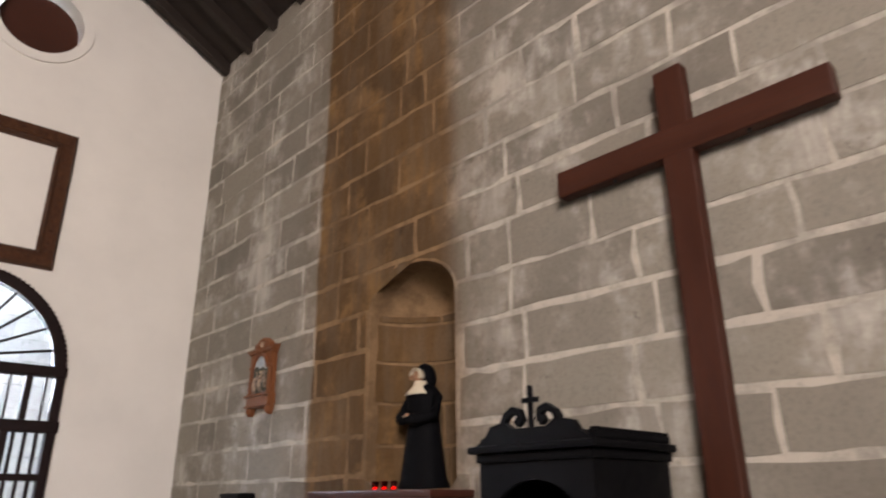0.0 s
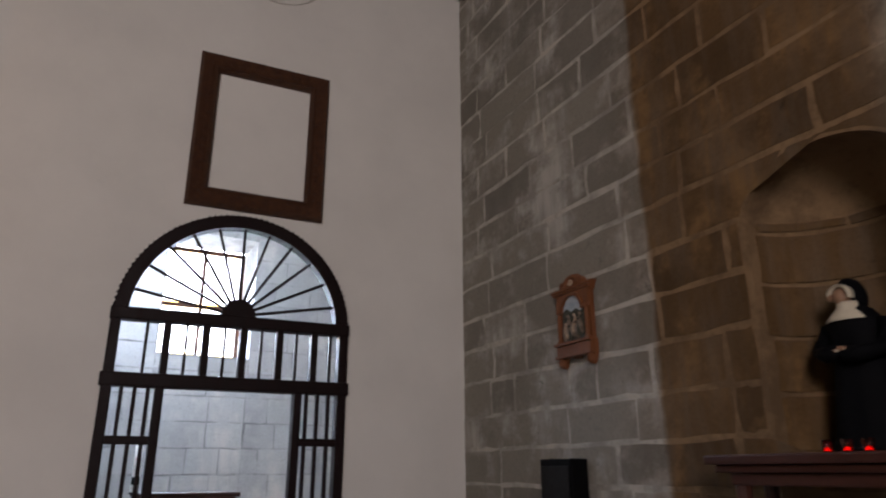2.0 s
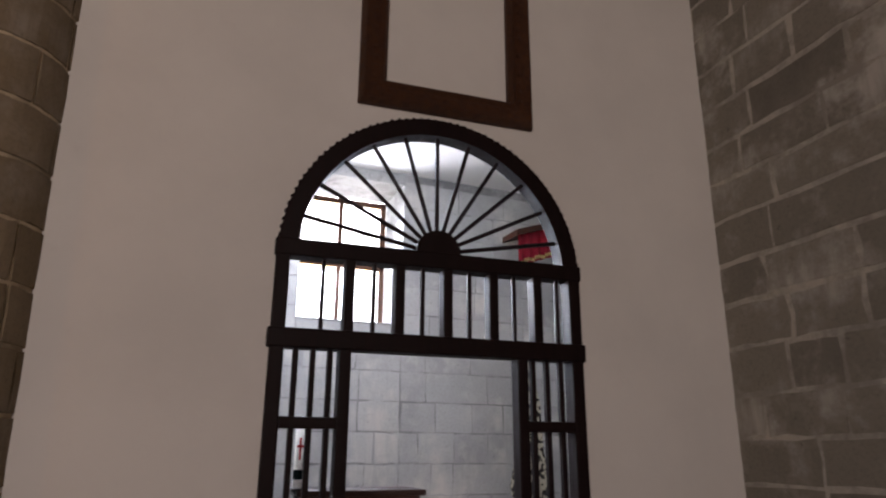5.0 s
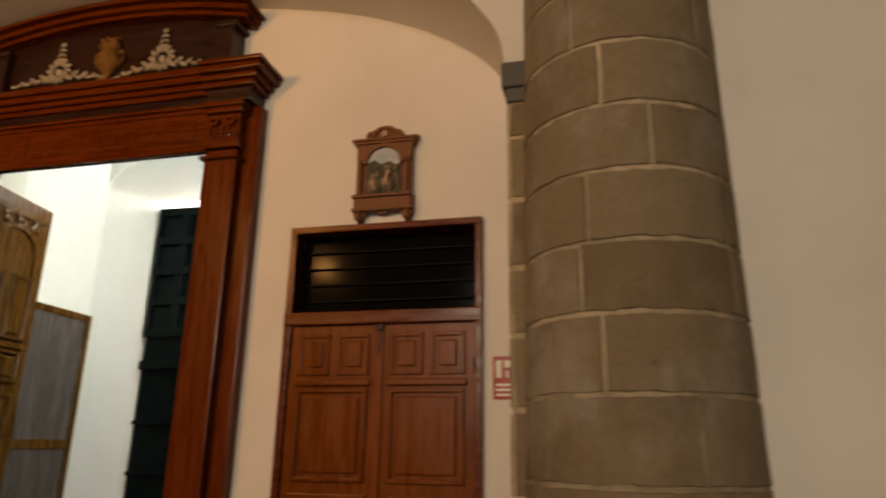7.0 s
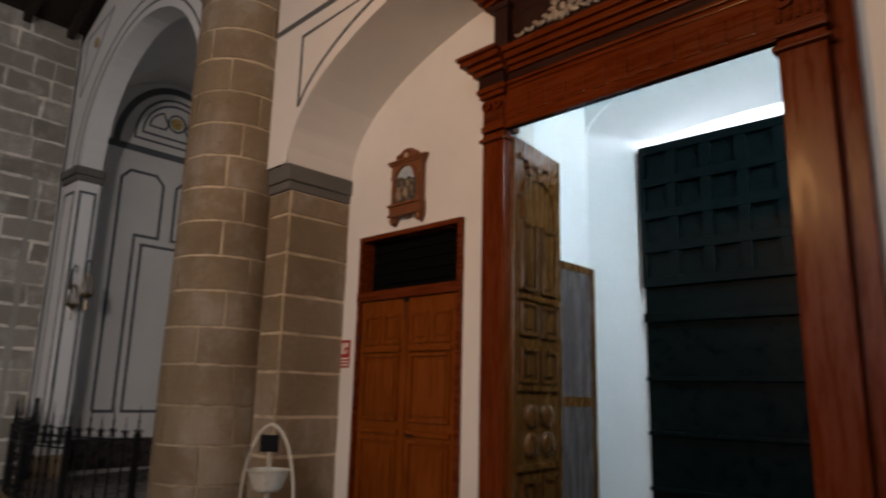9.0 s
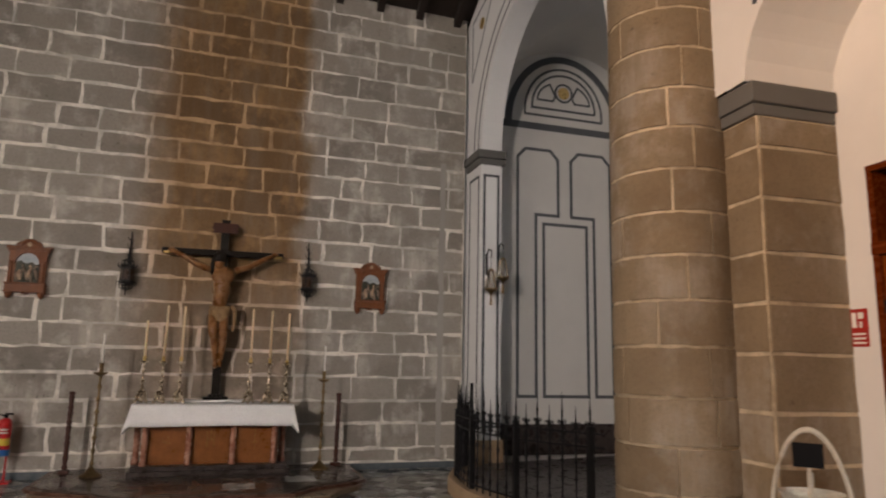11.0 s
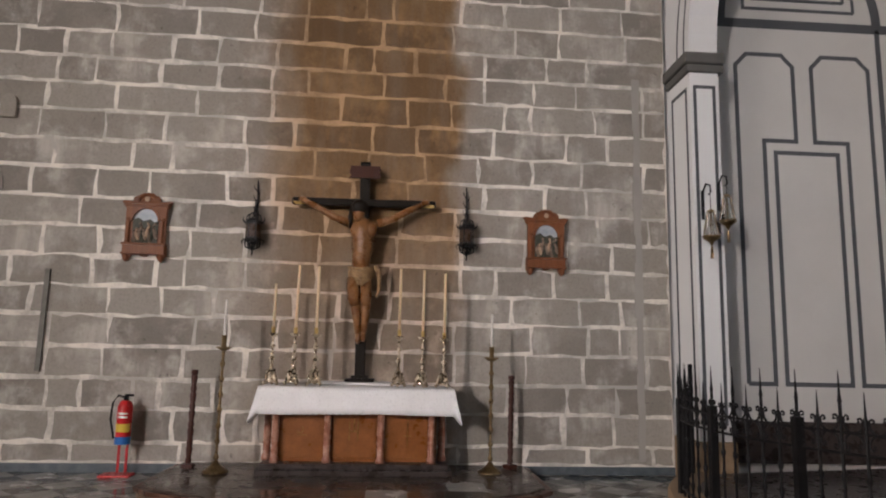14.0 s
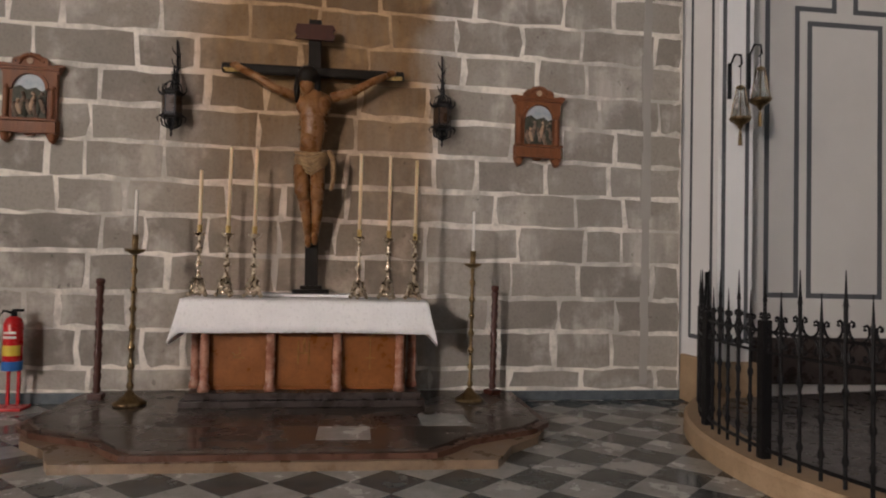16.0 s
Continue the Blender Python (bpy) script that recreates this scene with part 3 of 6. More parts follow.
# room behind the gate
room_back = struct(pierced("wall_room_back", -1.3, 5.4, -0.3, lambda u: 5.2, [(0.8, 2.12, lambda u: 3.05, lambda u: 4.92)], 0.8, MORTAR_ROOM))
room_back.matrix_world = pose(0, 12.3, 0)
struct(part("wall_room_west", box(-1.5, -1.2, 9.55, 12.3, -0.3, 5.2), WHITE))
struct(part("wall_room_east", box(5.2, 5.5, 8.9, 12.3, -0.3, 5.2), MORTAR_ROOM))
struct(part("wall_room_front", box(3.72, 5.2, 8.95, 9.2, -0.3, 5.2), WHITE))
struct(part("ceiling_room", box(-1.5, 5.5, 9.3, 13.1, 5.08, 5.3), WHITE))

# nave floor, unseen far wall added with an opening for the nave lamp, and the timber roof
floor_bed = struct(part("floor", box(-17.2, 5.6, -14.6, 14.2, -0.4, FLOOR - 0.008), GROUT))
far = pierced("wall_south", -17.2, 4.6, -0.3, lambda u: roof_z(u), [(-6.6, -3.4, lambda u: 3.3, lambda u: 6.5)], 0.5, WHITE)
struct(far).matrix_world = pose(0, -5.3, 0)
roof = bmesh.new()
for xa, xb in ((3.95, RIDGE), (RIDGE, -17.0)):
    za, zb = roof_z(xa), roof_z(xb)
    for lift, flip in ((0.0, False), (0.18, True)):
        vs = [roof.verts.new(p) for p in ((xa, -14.4, za + lift), (xb, -14.4, zb + lift), (xb, 14.2, zb + lift), (xa, 14.2, za + lift))]
        roof.faces.new(vs[::-1] if flip else vs)
    for k in range(40):
        y = -14.0 + 0.7 * k
        vs = [roof.verts.new((x, yy, z - d)) for yy in (y - 0.06, y + 0.06) for x, z in ((xa, za), (xb, zb)) for d in (-0.01, 0.16)]
        for f in ((0, 1, 3, 2), (4, 6, 7, 5), (1, 5, 7, 3), (0, 4, 5, 1), (2, 3, 7, 6)):
            roof.faces.new([vs[i] for i in f])
bmesh.ops.recalc_face_normals(roof, faces=roof.faces[:])
struct(part("ceiling", roof, ROOFWOOD))

# trim: capitals, wall plates, skirting
for name, rows in (
    ("trim_capital", [(-10.6, -10.07, 0.03, 0.89, 3.72, 3.9), (-10.6, -10.1, 0.06, 0.89, 3.62, 3.72)]),
    ("trim_capital", [(-2.67, -1.9, -0.05, 0.89, 3.72, 3.9), (-2.645, -1.9, -0.025, 0.89, 3.62, 3.72)]),
):
    ob = struct(part(name, boxes(rows, 0.015), CAPITAL))
    ob.matrix_world = on_f(0)
ob = struct(part("baseboard", box(-6.0, 9.3, -0.025, 0.0, FLOOR, FLOOR + 0.1, 0.006), SKIRT))
ob.matrix_world = on_c(0)

# pale cap and painted lines of the chapel's pilaster
cap = boxes([(-16.55, -15.79, -0.08, 0.42, 4.9, 5.04), (-16.52, -15.83, -0.045, 0.42, 4.8, 4.9)], 0.02)
struct(part("trim_chapel_capital", cap, CAPITAL)).matrix_world = pose(0, CH_Y, 0)
struct(part("trim_chapel_plinth", box(-16.52, -15.82, -0.05, 0.4, FLOOR, 0.42, 0.02), KERB)).matrix_world = pose(0, CH_Y, 0)


chase = bmesh.new()
random.seed(31)
for k in range(14):
    z0 = 0.1 + 0.345 * k
    w0 = 0.05 + random.uniform(-0.012, 0.012)
    box(-w0 + random.uniform(-0.012, 0.012), w0, -0.012 - 0.002 * (k % 2), 0.0, z0, z0 + 0.347, 0.004, chase)
struct(part("trim_plaster_chase", chase, STONE_CP)).matrix_world = on_c(8.9)


def outline_band(pts, width, name, m, close=True):
    ob = struct(part(name, ribbon([*pts, pts[0]] if close else pts, width, -0.004, 0.0), LINE))
    ob.matrix_world = m
    return ob


def rect(x0, x1, z0, z1):
    return [((x0 + x1) / 2, z0), (x1, z0), (x1, z1), (x0, z1), (x0, z0)]


SOUTHF, EASTF, WESTF = pose(0, CH_Y, 0), pose(-15.87, CH_Y, 0, 0, 0, 90), pose(-16.55, 0, -0.15, 0, 0, 90)
outline_band(rect(-16.4, -15.98, 0.62, 4.62), 0.045, "trim_pilaster_line", SOUTHF)
outline_band(rect(0.06, 0.3, 0.62, 4.62), 0.04, "trim_pilaster_line", EASTF)
outline_band(arcpts(CH_X, CH_Z, CH_R + 0.14, CH_R + 0.14, 0, 180, 40), 0.035, "trim_arch_line", SOUTHF, False)
outline_band(arcpts(CH_X, CH_Z, CH_R + 0.34, CH_R + 0.34, 0, 180, 40), 0.035, "trim_arch_line", SOUTHF, False)
outline_band([(-16.35, 6.4), (-16.35, 7.5), (-15.3, 7.75)], 0.03, "trim_spandrel_line", SOUTHF)
ROSE = lathe([(0.1, 0), (0.1, 0.01), (0.06, 0.025), (0.0, 0.02)], 12)
struct(part("trim_rosette", ROSE, GILT)).matrix_world = pose(-15.9, CH_Y, 7.3, 90, 0, 0)

# the chapel's west wall: cornice line, two notched panels over two tall ones, and a lunette
L0, L1, LM = 10.3, 12.15, 11.22


def notched(x0, x1, z0, z1, c=0.13):
    return [((x0 + x1) / 2, z0), (x1, z0), (x1, z1 - c), (x1 - c * 0.35, z1 - c * 0.8), (x1 - c * 0.8, z1 - c * 0.35), (x1 - c, z1), (x0 + c, z1), (x0 + c * 0.8, z1 - c * 0.35), (x0 + c * 0.35, z1 - c * 0.8), (x0, z1 - c), (x0, z0)]


outline_band([(L0 - 0.55, 6.0), (L1 + 0.5, 6.0)], 0.13, "trim_cornice_line", WESTF, False)
c = 0.15
outline_band([(L1, 1.2), (L1, 5.4), (L1 - 0.06, 5.46), (L1 - c, 5.56), (LM + 0.13 + c, 5.56), (LM + 0.19, 5.46), (LM + 0.13, 5.4), (LM + 0.13, 4.36), (L1 - 0.35, 4.36), (L1 - 0.35, 1.2)], 0.055, "trim_panel_line", WESTF)
outline_band([(L0, 1.2), (L0, 5.4), (L0 + 0.06, 5.46), (L0 + c, 5.56), (LM - 0.13 - c, 5.56), (LM - 0.19, 5.46), (LM - 0.13, 5.4), (LM - 0.13, 4.36), (L0 + 0.35, 4.36), (L0 + 0.35, 1.2)], 0.055, "trim_panel_line", WESTF)
outline_band(rect(L0 + 0.5, L1 - 0.5, 1.2, 4.2), 0.055, "trim_panel_line", WESTF)
outline_band(arcpts(LM, 6.05, 1.1, 1.3, 0, 180, 36), 0.13, "trim_lunette_line", WESTF, False)
outline_band([(LM + 0.78, 6.22), *arcpts(LM, 6.3, 0.78, 0.86, 0, 180, 30), (LM - 0.78, 6.22)], 0.045, "trim_lunette_line", WESTF)
outline_band([(LM + 0.64, 6.36), *arcpts(LM, 6.38, 0.64, 0.66, 0, 180, 30), (LM - 0.64, 6.36)], 0.045, "trim_lunette_line", WESTF)
for s in (1, -1):
    outline_band([(LM + s * 0.54, 6.52), *[(LM + s * x, z) for x, z in arcpts(0.06, 6.52, 0.47, 0.36, 0, 62, 8)], (LM + s * 0.17, 6.62), (LM + s * 0.22, 6.52)], 0.04, "trim_lunette_line", WESTF)
outline_band(arcpts(LM, 6.7, 0.17, 0.17, 0, 360, 20), 0.04, "trim_lunette_line", WESTF, False)
struct(part("trim_lunette_boss", lathe([(0.12, 0), (0.11, 0.02), (0.05, 0.03), (0.0, 0.03)], 14), GILT)).matrix_world = WESTF @ pose(LM, 0, 6.7, 90, 0, 0)
outline_band([(LM + 1.1, 1.2), (LM + 1.1, 6.0)], 0.07, "trim_corner_line", WESTF, False)

# grey lines on the face of the entrance arch
for s in (1, -1):
    X = lambda u: -6.45 + s * (u + 6.45)
    crv = [(u, bay_top(u) + 0.17) for u in [-9.95 + 1.6 * k / 14 for k in range(15)]]
    outline_band([(X(u), z) for u, z in [(-9.95, 4.5), *crv[1:], (-9.95, 5.33)]], 0.04, "trim_spandrel_line", on_f(0))
    outline_band([(X(-10.5), 5.54), (X(-8.35), 5.57), (X(-8.0), 5.8)], 0.07, "trim_band_line", on_f(0), False)

# kerb and raised floor of the chapel, on an arc
KX, KY, KR = -13.8, 11.47, 3.1


def kerb_pt(a, r):
    return KX + r * math.sin(radians(a)), KY - r * math.cos(radians(a))


kerb = bmesh.new()
N = 36
prev = None
for k in range(N + 1):
    a = -43 + 86 * k / N
    ring = [kerb.verts.new((*kerb_pt(a, r), z)) for r, z in ((KR - 0.3, FLOOR - 0.02), (KR, FLOOR - 0.02), (KR, FLOOR + 0.13), (KR - 0.02, FLOOR + 0.16), (KR - 0.3, FLOOR + 0.16))]
    if prev:
        for j in range(5):
            kerb.faces.new((prev[j], prev[(j + 1) % 5], ring[(j + 1) % 5], ring[j]))
    else:
        kerb.faces.new(ring)
    prev = ring
kerb.faces.new(prev[::-1])
bmesh.ops.recalc_face_normals(kerb, faces=kerb.faces[:])
struct(part("kerb", kerb, KERB))
fl = [kerb_pt(-43 + 86 * k / N, KR - 0.28) for k in range(N + 1)]
struct(part("floor_chapel", plate([*fl, (-11.35, 12.9), (-16.5, 12.9)], FLOOR - 0.02, FLOOR + 0.155), DARKMARBLE))
struct(part("baseboard_chapel", box(-16.53, -16.47, 9.65, 12.9, FLOOR + 0.16, 0.6, 0.01), DARKMARBLE))

# the oculus's plaster rim and its wooden shutter
orim = struct(part("trim_oculus", ringband(OC_X, OC_Z, OC_R, OC_R + 0.13, 0, 360, -0.025, 0.0, 40), WHITE))
orim.matrix_world = on_w(0)
shut = struct(part("window_oculus", lathe([(0.48, 0.0), (0.48, 0.05), (0.0, 0.05)], 40), CROSSWOOD))
shut.matrix_world = on_w(OC_X, OC_Z, -0.28) @ pose(0, 0, 0, 90, 0, 0)

# altar platform: two tiers with shouldered ends
def shaped(f, half, side):
    """Front at x = f, straight for half to each hand of the altar's axis, then curving back to the sides."""
    mid = 5.47
    right = [(f, mid + half), (f - 0.12, mid + half + 0.12 * side), (f - 0.34, mid + half + 0.3 * side), (f - 0.48, mid + half + 0.55 * side), (f - 0.62, mid + half + 0.8 * side), (f - 0.86, mid + half + side), (-16.36, mid + half + side)]
    left = [(x, 2 * mid - y) for x, y in right]
    return right + left[::-1]


step1 = tagged(new("altar_step"), "worn two-tier marble altar step with shouldered ends", "step", kind="structure")
part("lower_tier", plate(shaped(-14.12, 1.4, 0.55), FLOOR - 0.02, FLOOR + 0.06), STEP, step1)
part("nosing", plate(shaped(-14.16, 1.0, 1.0), FLOOR + 0.06, FLOOR + 0.1), STEPRED, step1)
part("upper_tier", plate(shaped(-14.2, 0.95, 0.98), FLOOR + 0.1, FLOOR + 0.118), STEPTOP, step1)
for i in range(2):
    for j in range(7):
        x0, y0 = -15.24 + 0.4 * i, 4.12 + 0.385 * j
        if i == 0 or 0 < j < 6:
            part("slab", box(x0, x0 + 0.394, y0, y0 + 0.379, FLOOR + 0.1, FLOOR + 0.1205 + 0.001 * ((3 * j + i) % 2), 0.001), TILE_W if (i, j) in ((1, 4), (0, 6)) else DARKMARBLE if (i + j) % 2 else STEPTOP, step1)
STEPZ = FLOOR + 0.118
# ---- the gate in the white wall ----
def gate():
    g = thing("gate", on_w(0, 0, 0.03), "dark wooden gate with a radiating fanlight and side lattices, standing open", "gate")
    x0, x1, zt = GATE_X - GATE_R + 0.0, GATE_X + GATE_R, GATE_Z
    part("arch_frame", ringband(GATE_X, zt + 0.02, GATE_R - 0.13, GATE_R, 0, 180, -0.02, 0.12, 40), GATEWOOD, g)
    part("upper_rail", boxes([(x0 - 0.02, x1 + 0.02, -0.03, 0.12, zt - 0.02, zt + 0.1)], 0.012), GATEWOOD, g)
    part("lower_rail", box(x0 - 0.03, x1 + 0.03, -0.03, 0.12, 2.17, 2.3, 0.012), GATEWOOD, g)
    for a, b in ((x0 - 0.01, x0 + 0.085), (x1 - 0.085, x1 + 0.01)):
        part("jamb", box(a, b, -0.02, 0.12, FLOOR, zt, 0.01), GATEWOOD, g)
    part("hub", slab([(GATE_X + x, zt + 0.1 + z) for x, z in arcpts(0, 0, 0.17, 0.17, 0, 180, 18)], -0.02, 0.1), GATEWOOD, g)
    for k in range(11):
        a = radians(13 + 154 * k / 10)
        p0 = Vector((GATE_X + 0.15 * math.cos(a), 0.04, zt + 0.1 + 0.15 * math.sin(a)))
        p1 = Vector((GATE_X + (GATE_R - 0.1) * math.cos(a), 0.04, zt + 0.06 + (GATE_R - 0.1) * math.sin(a)))
        part("fan_bar", tube([p0, p1], 0.016, 6), GATEWOOD, g)
    for k in range(5):
        x = x0 + 0.5 + 0.358 * k
        part("post", box(x - 0.035, x + 0.035, -0.015, 0.1, 2.28, zt, 0.008), GATEWOOD, g)
    for k in range(6):
        x = x0 + 0.32 + 0.358 * k
        part("bar", box(x - 0.014, x + 0.014, 0.02, 0.055, 2.28, zt, 0.004), GATEWOOD, g)
    for side, (a, b) in enumerate(((x0 + 0.07, x0 + 0.49), (x1 - 0.49, x1 - 0.07))):
        inner = b if side == 0 else a
        part("inner_stile", box(inner - 0.04, inner + 0.04, -0.02, 0.11, FLOOR, 2.19, 0.01), GATEWOOD, g)
        for z in (1.7, 1.0, FLOOR + 0.12):
            part("cross_rail", box(a, b, -0.01, 0.1, z - 0.04, z + 0.035, 0.008), GATEWOOD, g)
        for k in range(3):
            x = a + (b - a) * (k + 0.85) / 3.7
            part("bar", box(x - 0.018, x + 0.018, 0.01, 0.06, FLOOR, 2.18, 0.004), GATEWOOD, g)
    random.seed(9)
    rope = bmesh.new()
    for k in range(60):
        a = radians(2 + 176 * k / 59)
        bmesh.ops.create_icosphere(rope, subdivisions=1, radius=0.02, matrix=pose(GATE_X + (GATE_R - 0.005) * math.cos(a), -0.01, zt + 0.02 + (GATE_R - 0.005) * math.sin(a)) @ Matrix.Diagonal((1, 0.7, random.uniform(0.8, 1.3), 1)))
    tagged(part("ragged_trim", rope, GATEWOOD, g), kind="stuff")


gate()


def picture_frame():
    f = thing("picture_frame", on_w(0, 0, 0.0), "large empty carved dark wooden picture frame on the white wall", "picture frame")
    x0, x1, z0, z1, w = 0.495, 1.93, 4.03, 5.82, 0.21
    prof = [(0.0, -0.05), (0.03, -0.09), (0.09, -0.075), (0.15, -0.06), (0.18, -0.085), (w, -0.045), (w, -0.0), (0.0, -0.0)]
    corners = [(x0, z0, 1, 1), (x1, z0, -1, 1), (x1, z1, -1, -1), (x0, z1, 1, -1)]
    for k in range(4):
        bm = bmesh.new()
        rows = []
        for cx, cz, sx, sz in (corners[k], corners[(k + 1) % 4]):
            rows.append([bm.verts.new((cx + sx * d, y, cz + sz * d)) for d, y in prof])
        n = len(prof)
        for j in range(n):
            bm.faces.new((rows[0][j], rows[0][(j + 1) % n], rows[1][(j + 1) % n], rows[1][j]))
        bmesh.ops.recalc_face_normals(bm, faces=bm.faces[:])
        random.seed(k)
        a, b = Vector((corners[k][0], 0, corners[k][1])), Vector((corners[(k + 1) % 4][0], 0, corners[(k + 1) % 4][1]))
        mid = Vector(((x0 + x1) / 2, 0, (z0 + z1) / 2))
        d = (b - a).normalized()
        nrm = Vector((-d.z, 0, d.x))
        side = part("frame_side", bm, FRAMEWOOD, f)
        count = int((b - a).length / 0.085)
        knobs = bmesh.new()
        for q in range(2, count - 1):
            p = a + d * ((q + 0.5) * (b - a).length / count) + nrm * 0.115
            bmesh.ops.create_icosphere(knobs, subdivisions=1, radius=0.026, matrix=Matrix.Translation((p.x, -0.068, p.z)) @ Matrix.Diagonal((random.uniform(0.7, 1.3), 0.6, random.uniform(0.7, 1.3), 1)))
        tagged(part("carving", knobs, FRAMEWOOD, side, "carved foliage beads"), kind="stuff")


picture_frame()


# ---- carved wayside plaques ----
def plaque(m, label):
    p = thing("wall_plaque", m, label, "plaque", "carved plaques of the way")
    w, h = 0.235, 0.31
    half = [(0.0, -h - 0.035), (0.035, -h - 0.03), (0.06, -h - 0.005), (0.11, -h + 0.0), (0.135, -h - 0.005), (0.15, -h - 0.04), (0.175, -h - 0.085), (0.2, -h - 0.1), (0.225, -h - 0.07), (w + 0.012, -h - 0.02), (w + 0.012, -0.2), (w - 0.005, -0.19), (w - 0.005, 0.22), (w + 0.012, 0.235), (w + 0.03, 0.285), (w + 0.05, 0.31), (w, 0.318), (0.185, 0.305), (0.155, 0.31), (0.15, 0.345), (0.12, 0.375), (0.085, 0.38), (0.06, 0.408), (0.03, 0.405), (0.0, 0.42)]
    part("backboard", slab([*half, *[(-x, z) for x, z in half[-2:0:-1]]], -0.045, 0.0), PLAQUE, p)
    part("cornice", boxes([(-w - 0.03, w + 0.03, -0.095, -0.02, 0.272, 0.292), (-w - 0.018, w + 0.018, -0.08, -0.02, 0.25, 0.272)], 0.005), PLAQUE, p)
    part("base_ledge", boxes([(-w - 0.012, w + 0.012, -0.1, -0.02, -0.215, -0.19), (-w, w, -0.075, -0.02, -0.3, -0.215), (-w - 0.012, w + 0.012, -0.09, -0.02, -0.325, -0.3)], 0.006), PLAQUE, p)
    for s in (-1, 1):
        part("pilaster", lathe([(0.03, -0.19), (0.03, -0.175), (0.019, -0.165), (0.022, -0.05), (0.018, 0.075), (0.03, 0.09), (0.03, 0.11)], 10, s * 0.193, -0.06), PLAQUE, p)
        part("spandrel", slab([(s * 0.163, 0.11), (s * 0.228, 0.11), (s * 0.228, 0.25), (s * 0.02, 0.25), *[(s * x, z) for x, z in arcpts(0, 0.075, 0.163, 0.163, 84, 14, 8)]], -0.06, -0.03), PLAQUE, p)
        part("scroll", ringband(s * 0.12, 0.325, 0.012, 0.036, 0, 360, -0.07, -0.03, 12), PLAQUE, p)
        part("foot", lathe([(0.0, -h - 0.1), (0.03, -h - 0.075), (0.036, -h - 0.04), (0.025, -h - 0.01)], 10, s * 0.198, -0.05), PLAQUE, p)
    part("arch_moulding", ringband(0.0, 0.075, 0.14, 0.17, 0, 180, -0.085, -0.03, 16), PLAQUE, p)
    crest = bmesh.new()
    for k in range(9):
        a = radians(18 * k + 18)
        bmesh.ops.create_icosphere(crest, subdivisions=1, radius=0.026, matrix=pose(0.1 * math.cos(a), -0.05, 0.315 + 0.075 * math.sin(a)))
    part("crest", crest, PLAQUE, p, "carved shell crest", True)
    part("relief_sky", slab([(-0.142, 0.0), (0.142, 0.0), *arcpts(0, 0.075, 0.142, 0.142, 0, 180, 14)], -0.054, -0.04), RELIEFSKY, p, "pale painted sky")
    part("relief_hill", slab([(-0.142, -0.19), (0.142, -0.19), (0.142, 0.075), (0.1, 0.06), (0.05, 0.095), (-0.02, 0.07), (-0.08, 0.11), (-0.142, 0.085)], -0.06, -0.04), RELIEFHILL, p, "dark green painted hills")
    random.seed(4)
    for k in range(9):
        x, z = -0.112 + 0.028 * k, -0.15 + 0.03 * (k % 3)
        hgt = random.uniform(0.06, 0.095)
        fig = bmesh.new()
        bmesh.ops.create_icosphere(fig, subdivisions=2, radius=1, matrix=pose(x, -0.068, z + hgt * 0.3, 0, random.uniform(-22, 22), 0) @ Matrix.Diagonal((0.022, 0.02, hgt, 1)))
        bmesh.ops.create_icosphere(fig, subdivisions=1, radius=0.017, matrix=pose(x + random.uniform(-0.015, 0.015), -0.075, z + hgt * 1.35))
        part("relief", fig, (RELIEF, RELIEFPALE, RELIEF, RELIEFHILL)[k % 4], p, "worn painted figure in relief", True)
    part("medallion", lathe([(0.03, 0), (0.028, 0.012), (0.0, 0.014)], 12), RELIEFPALE, p, "small pale medallion").matrix_local = pose(0, -0.062, 0.335, 90, 0, 0)
    return p


plaque(on_n(6.45, 2.69, 0.02), "carved brown wooden plaque with a painted relief on the stone wall")
plaque(on_d(-3.72, 3.57, 0.02), "carved brown wooden plaque with a painted relief above a panelled door")
plaque(on_d(-9.03, 3.63, 0.02), "carved brown wooden plaque with a painted relief above a panelled door")
plaque(on_c(2.92, 2.72, 0.02), "pale worn carved plaque with a painted relief beside the crucifix")
plaque(on_c(7.7, 2.72, 0.02), "reddish carved plaque with a painted relief beside the crucifix")


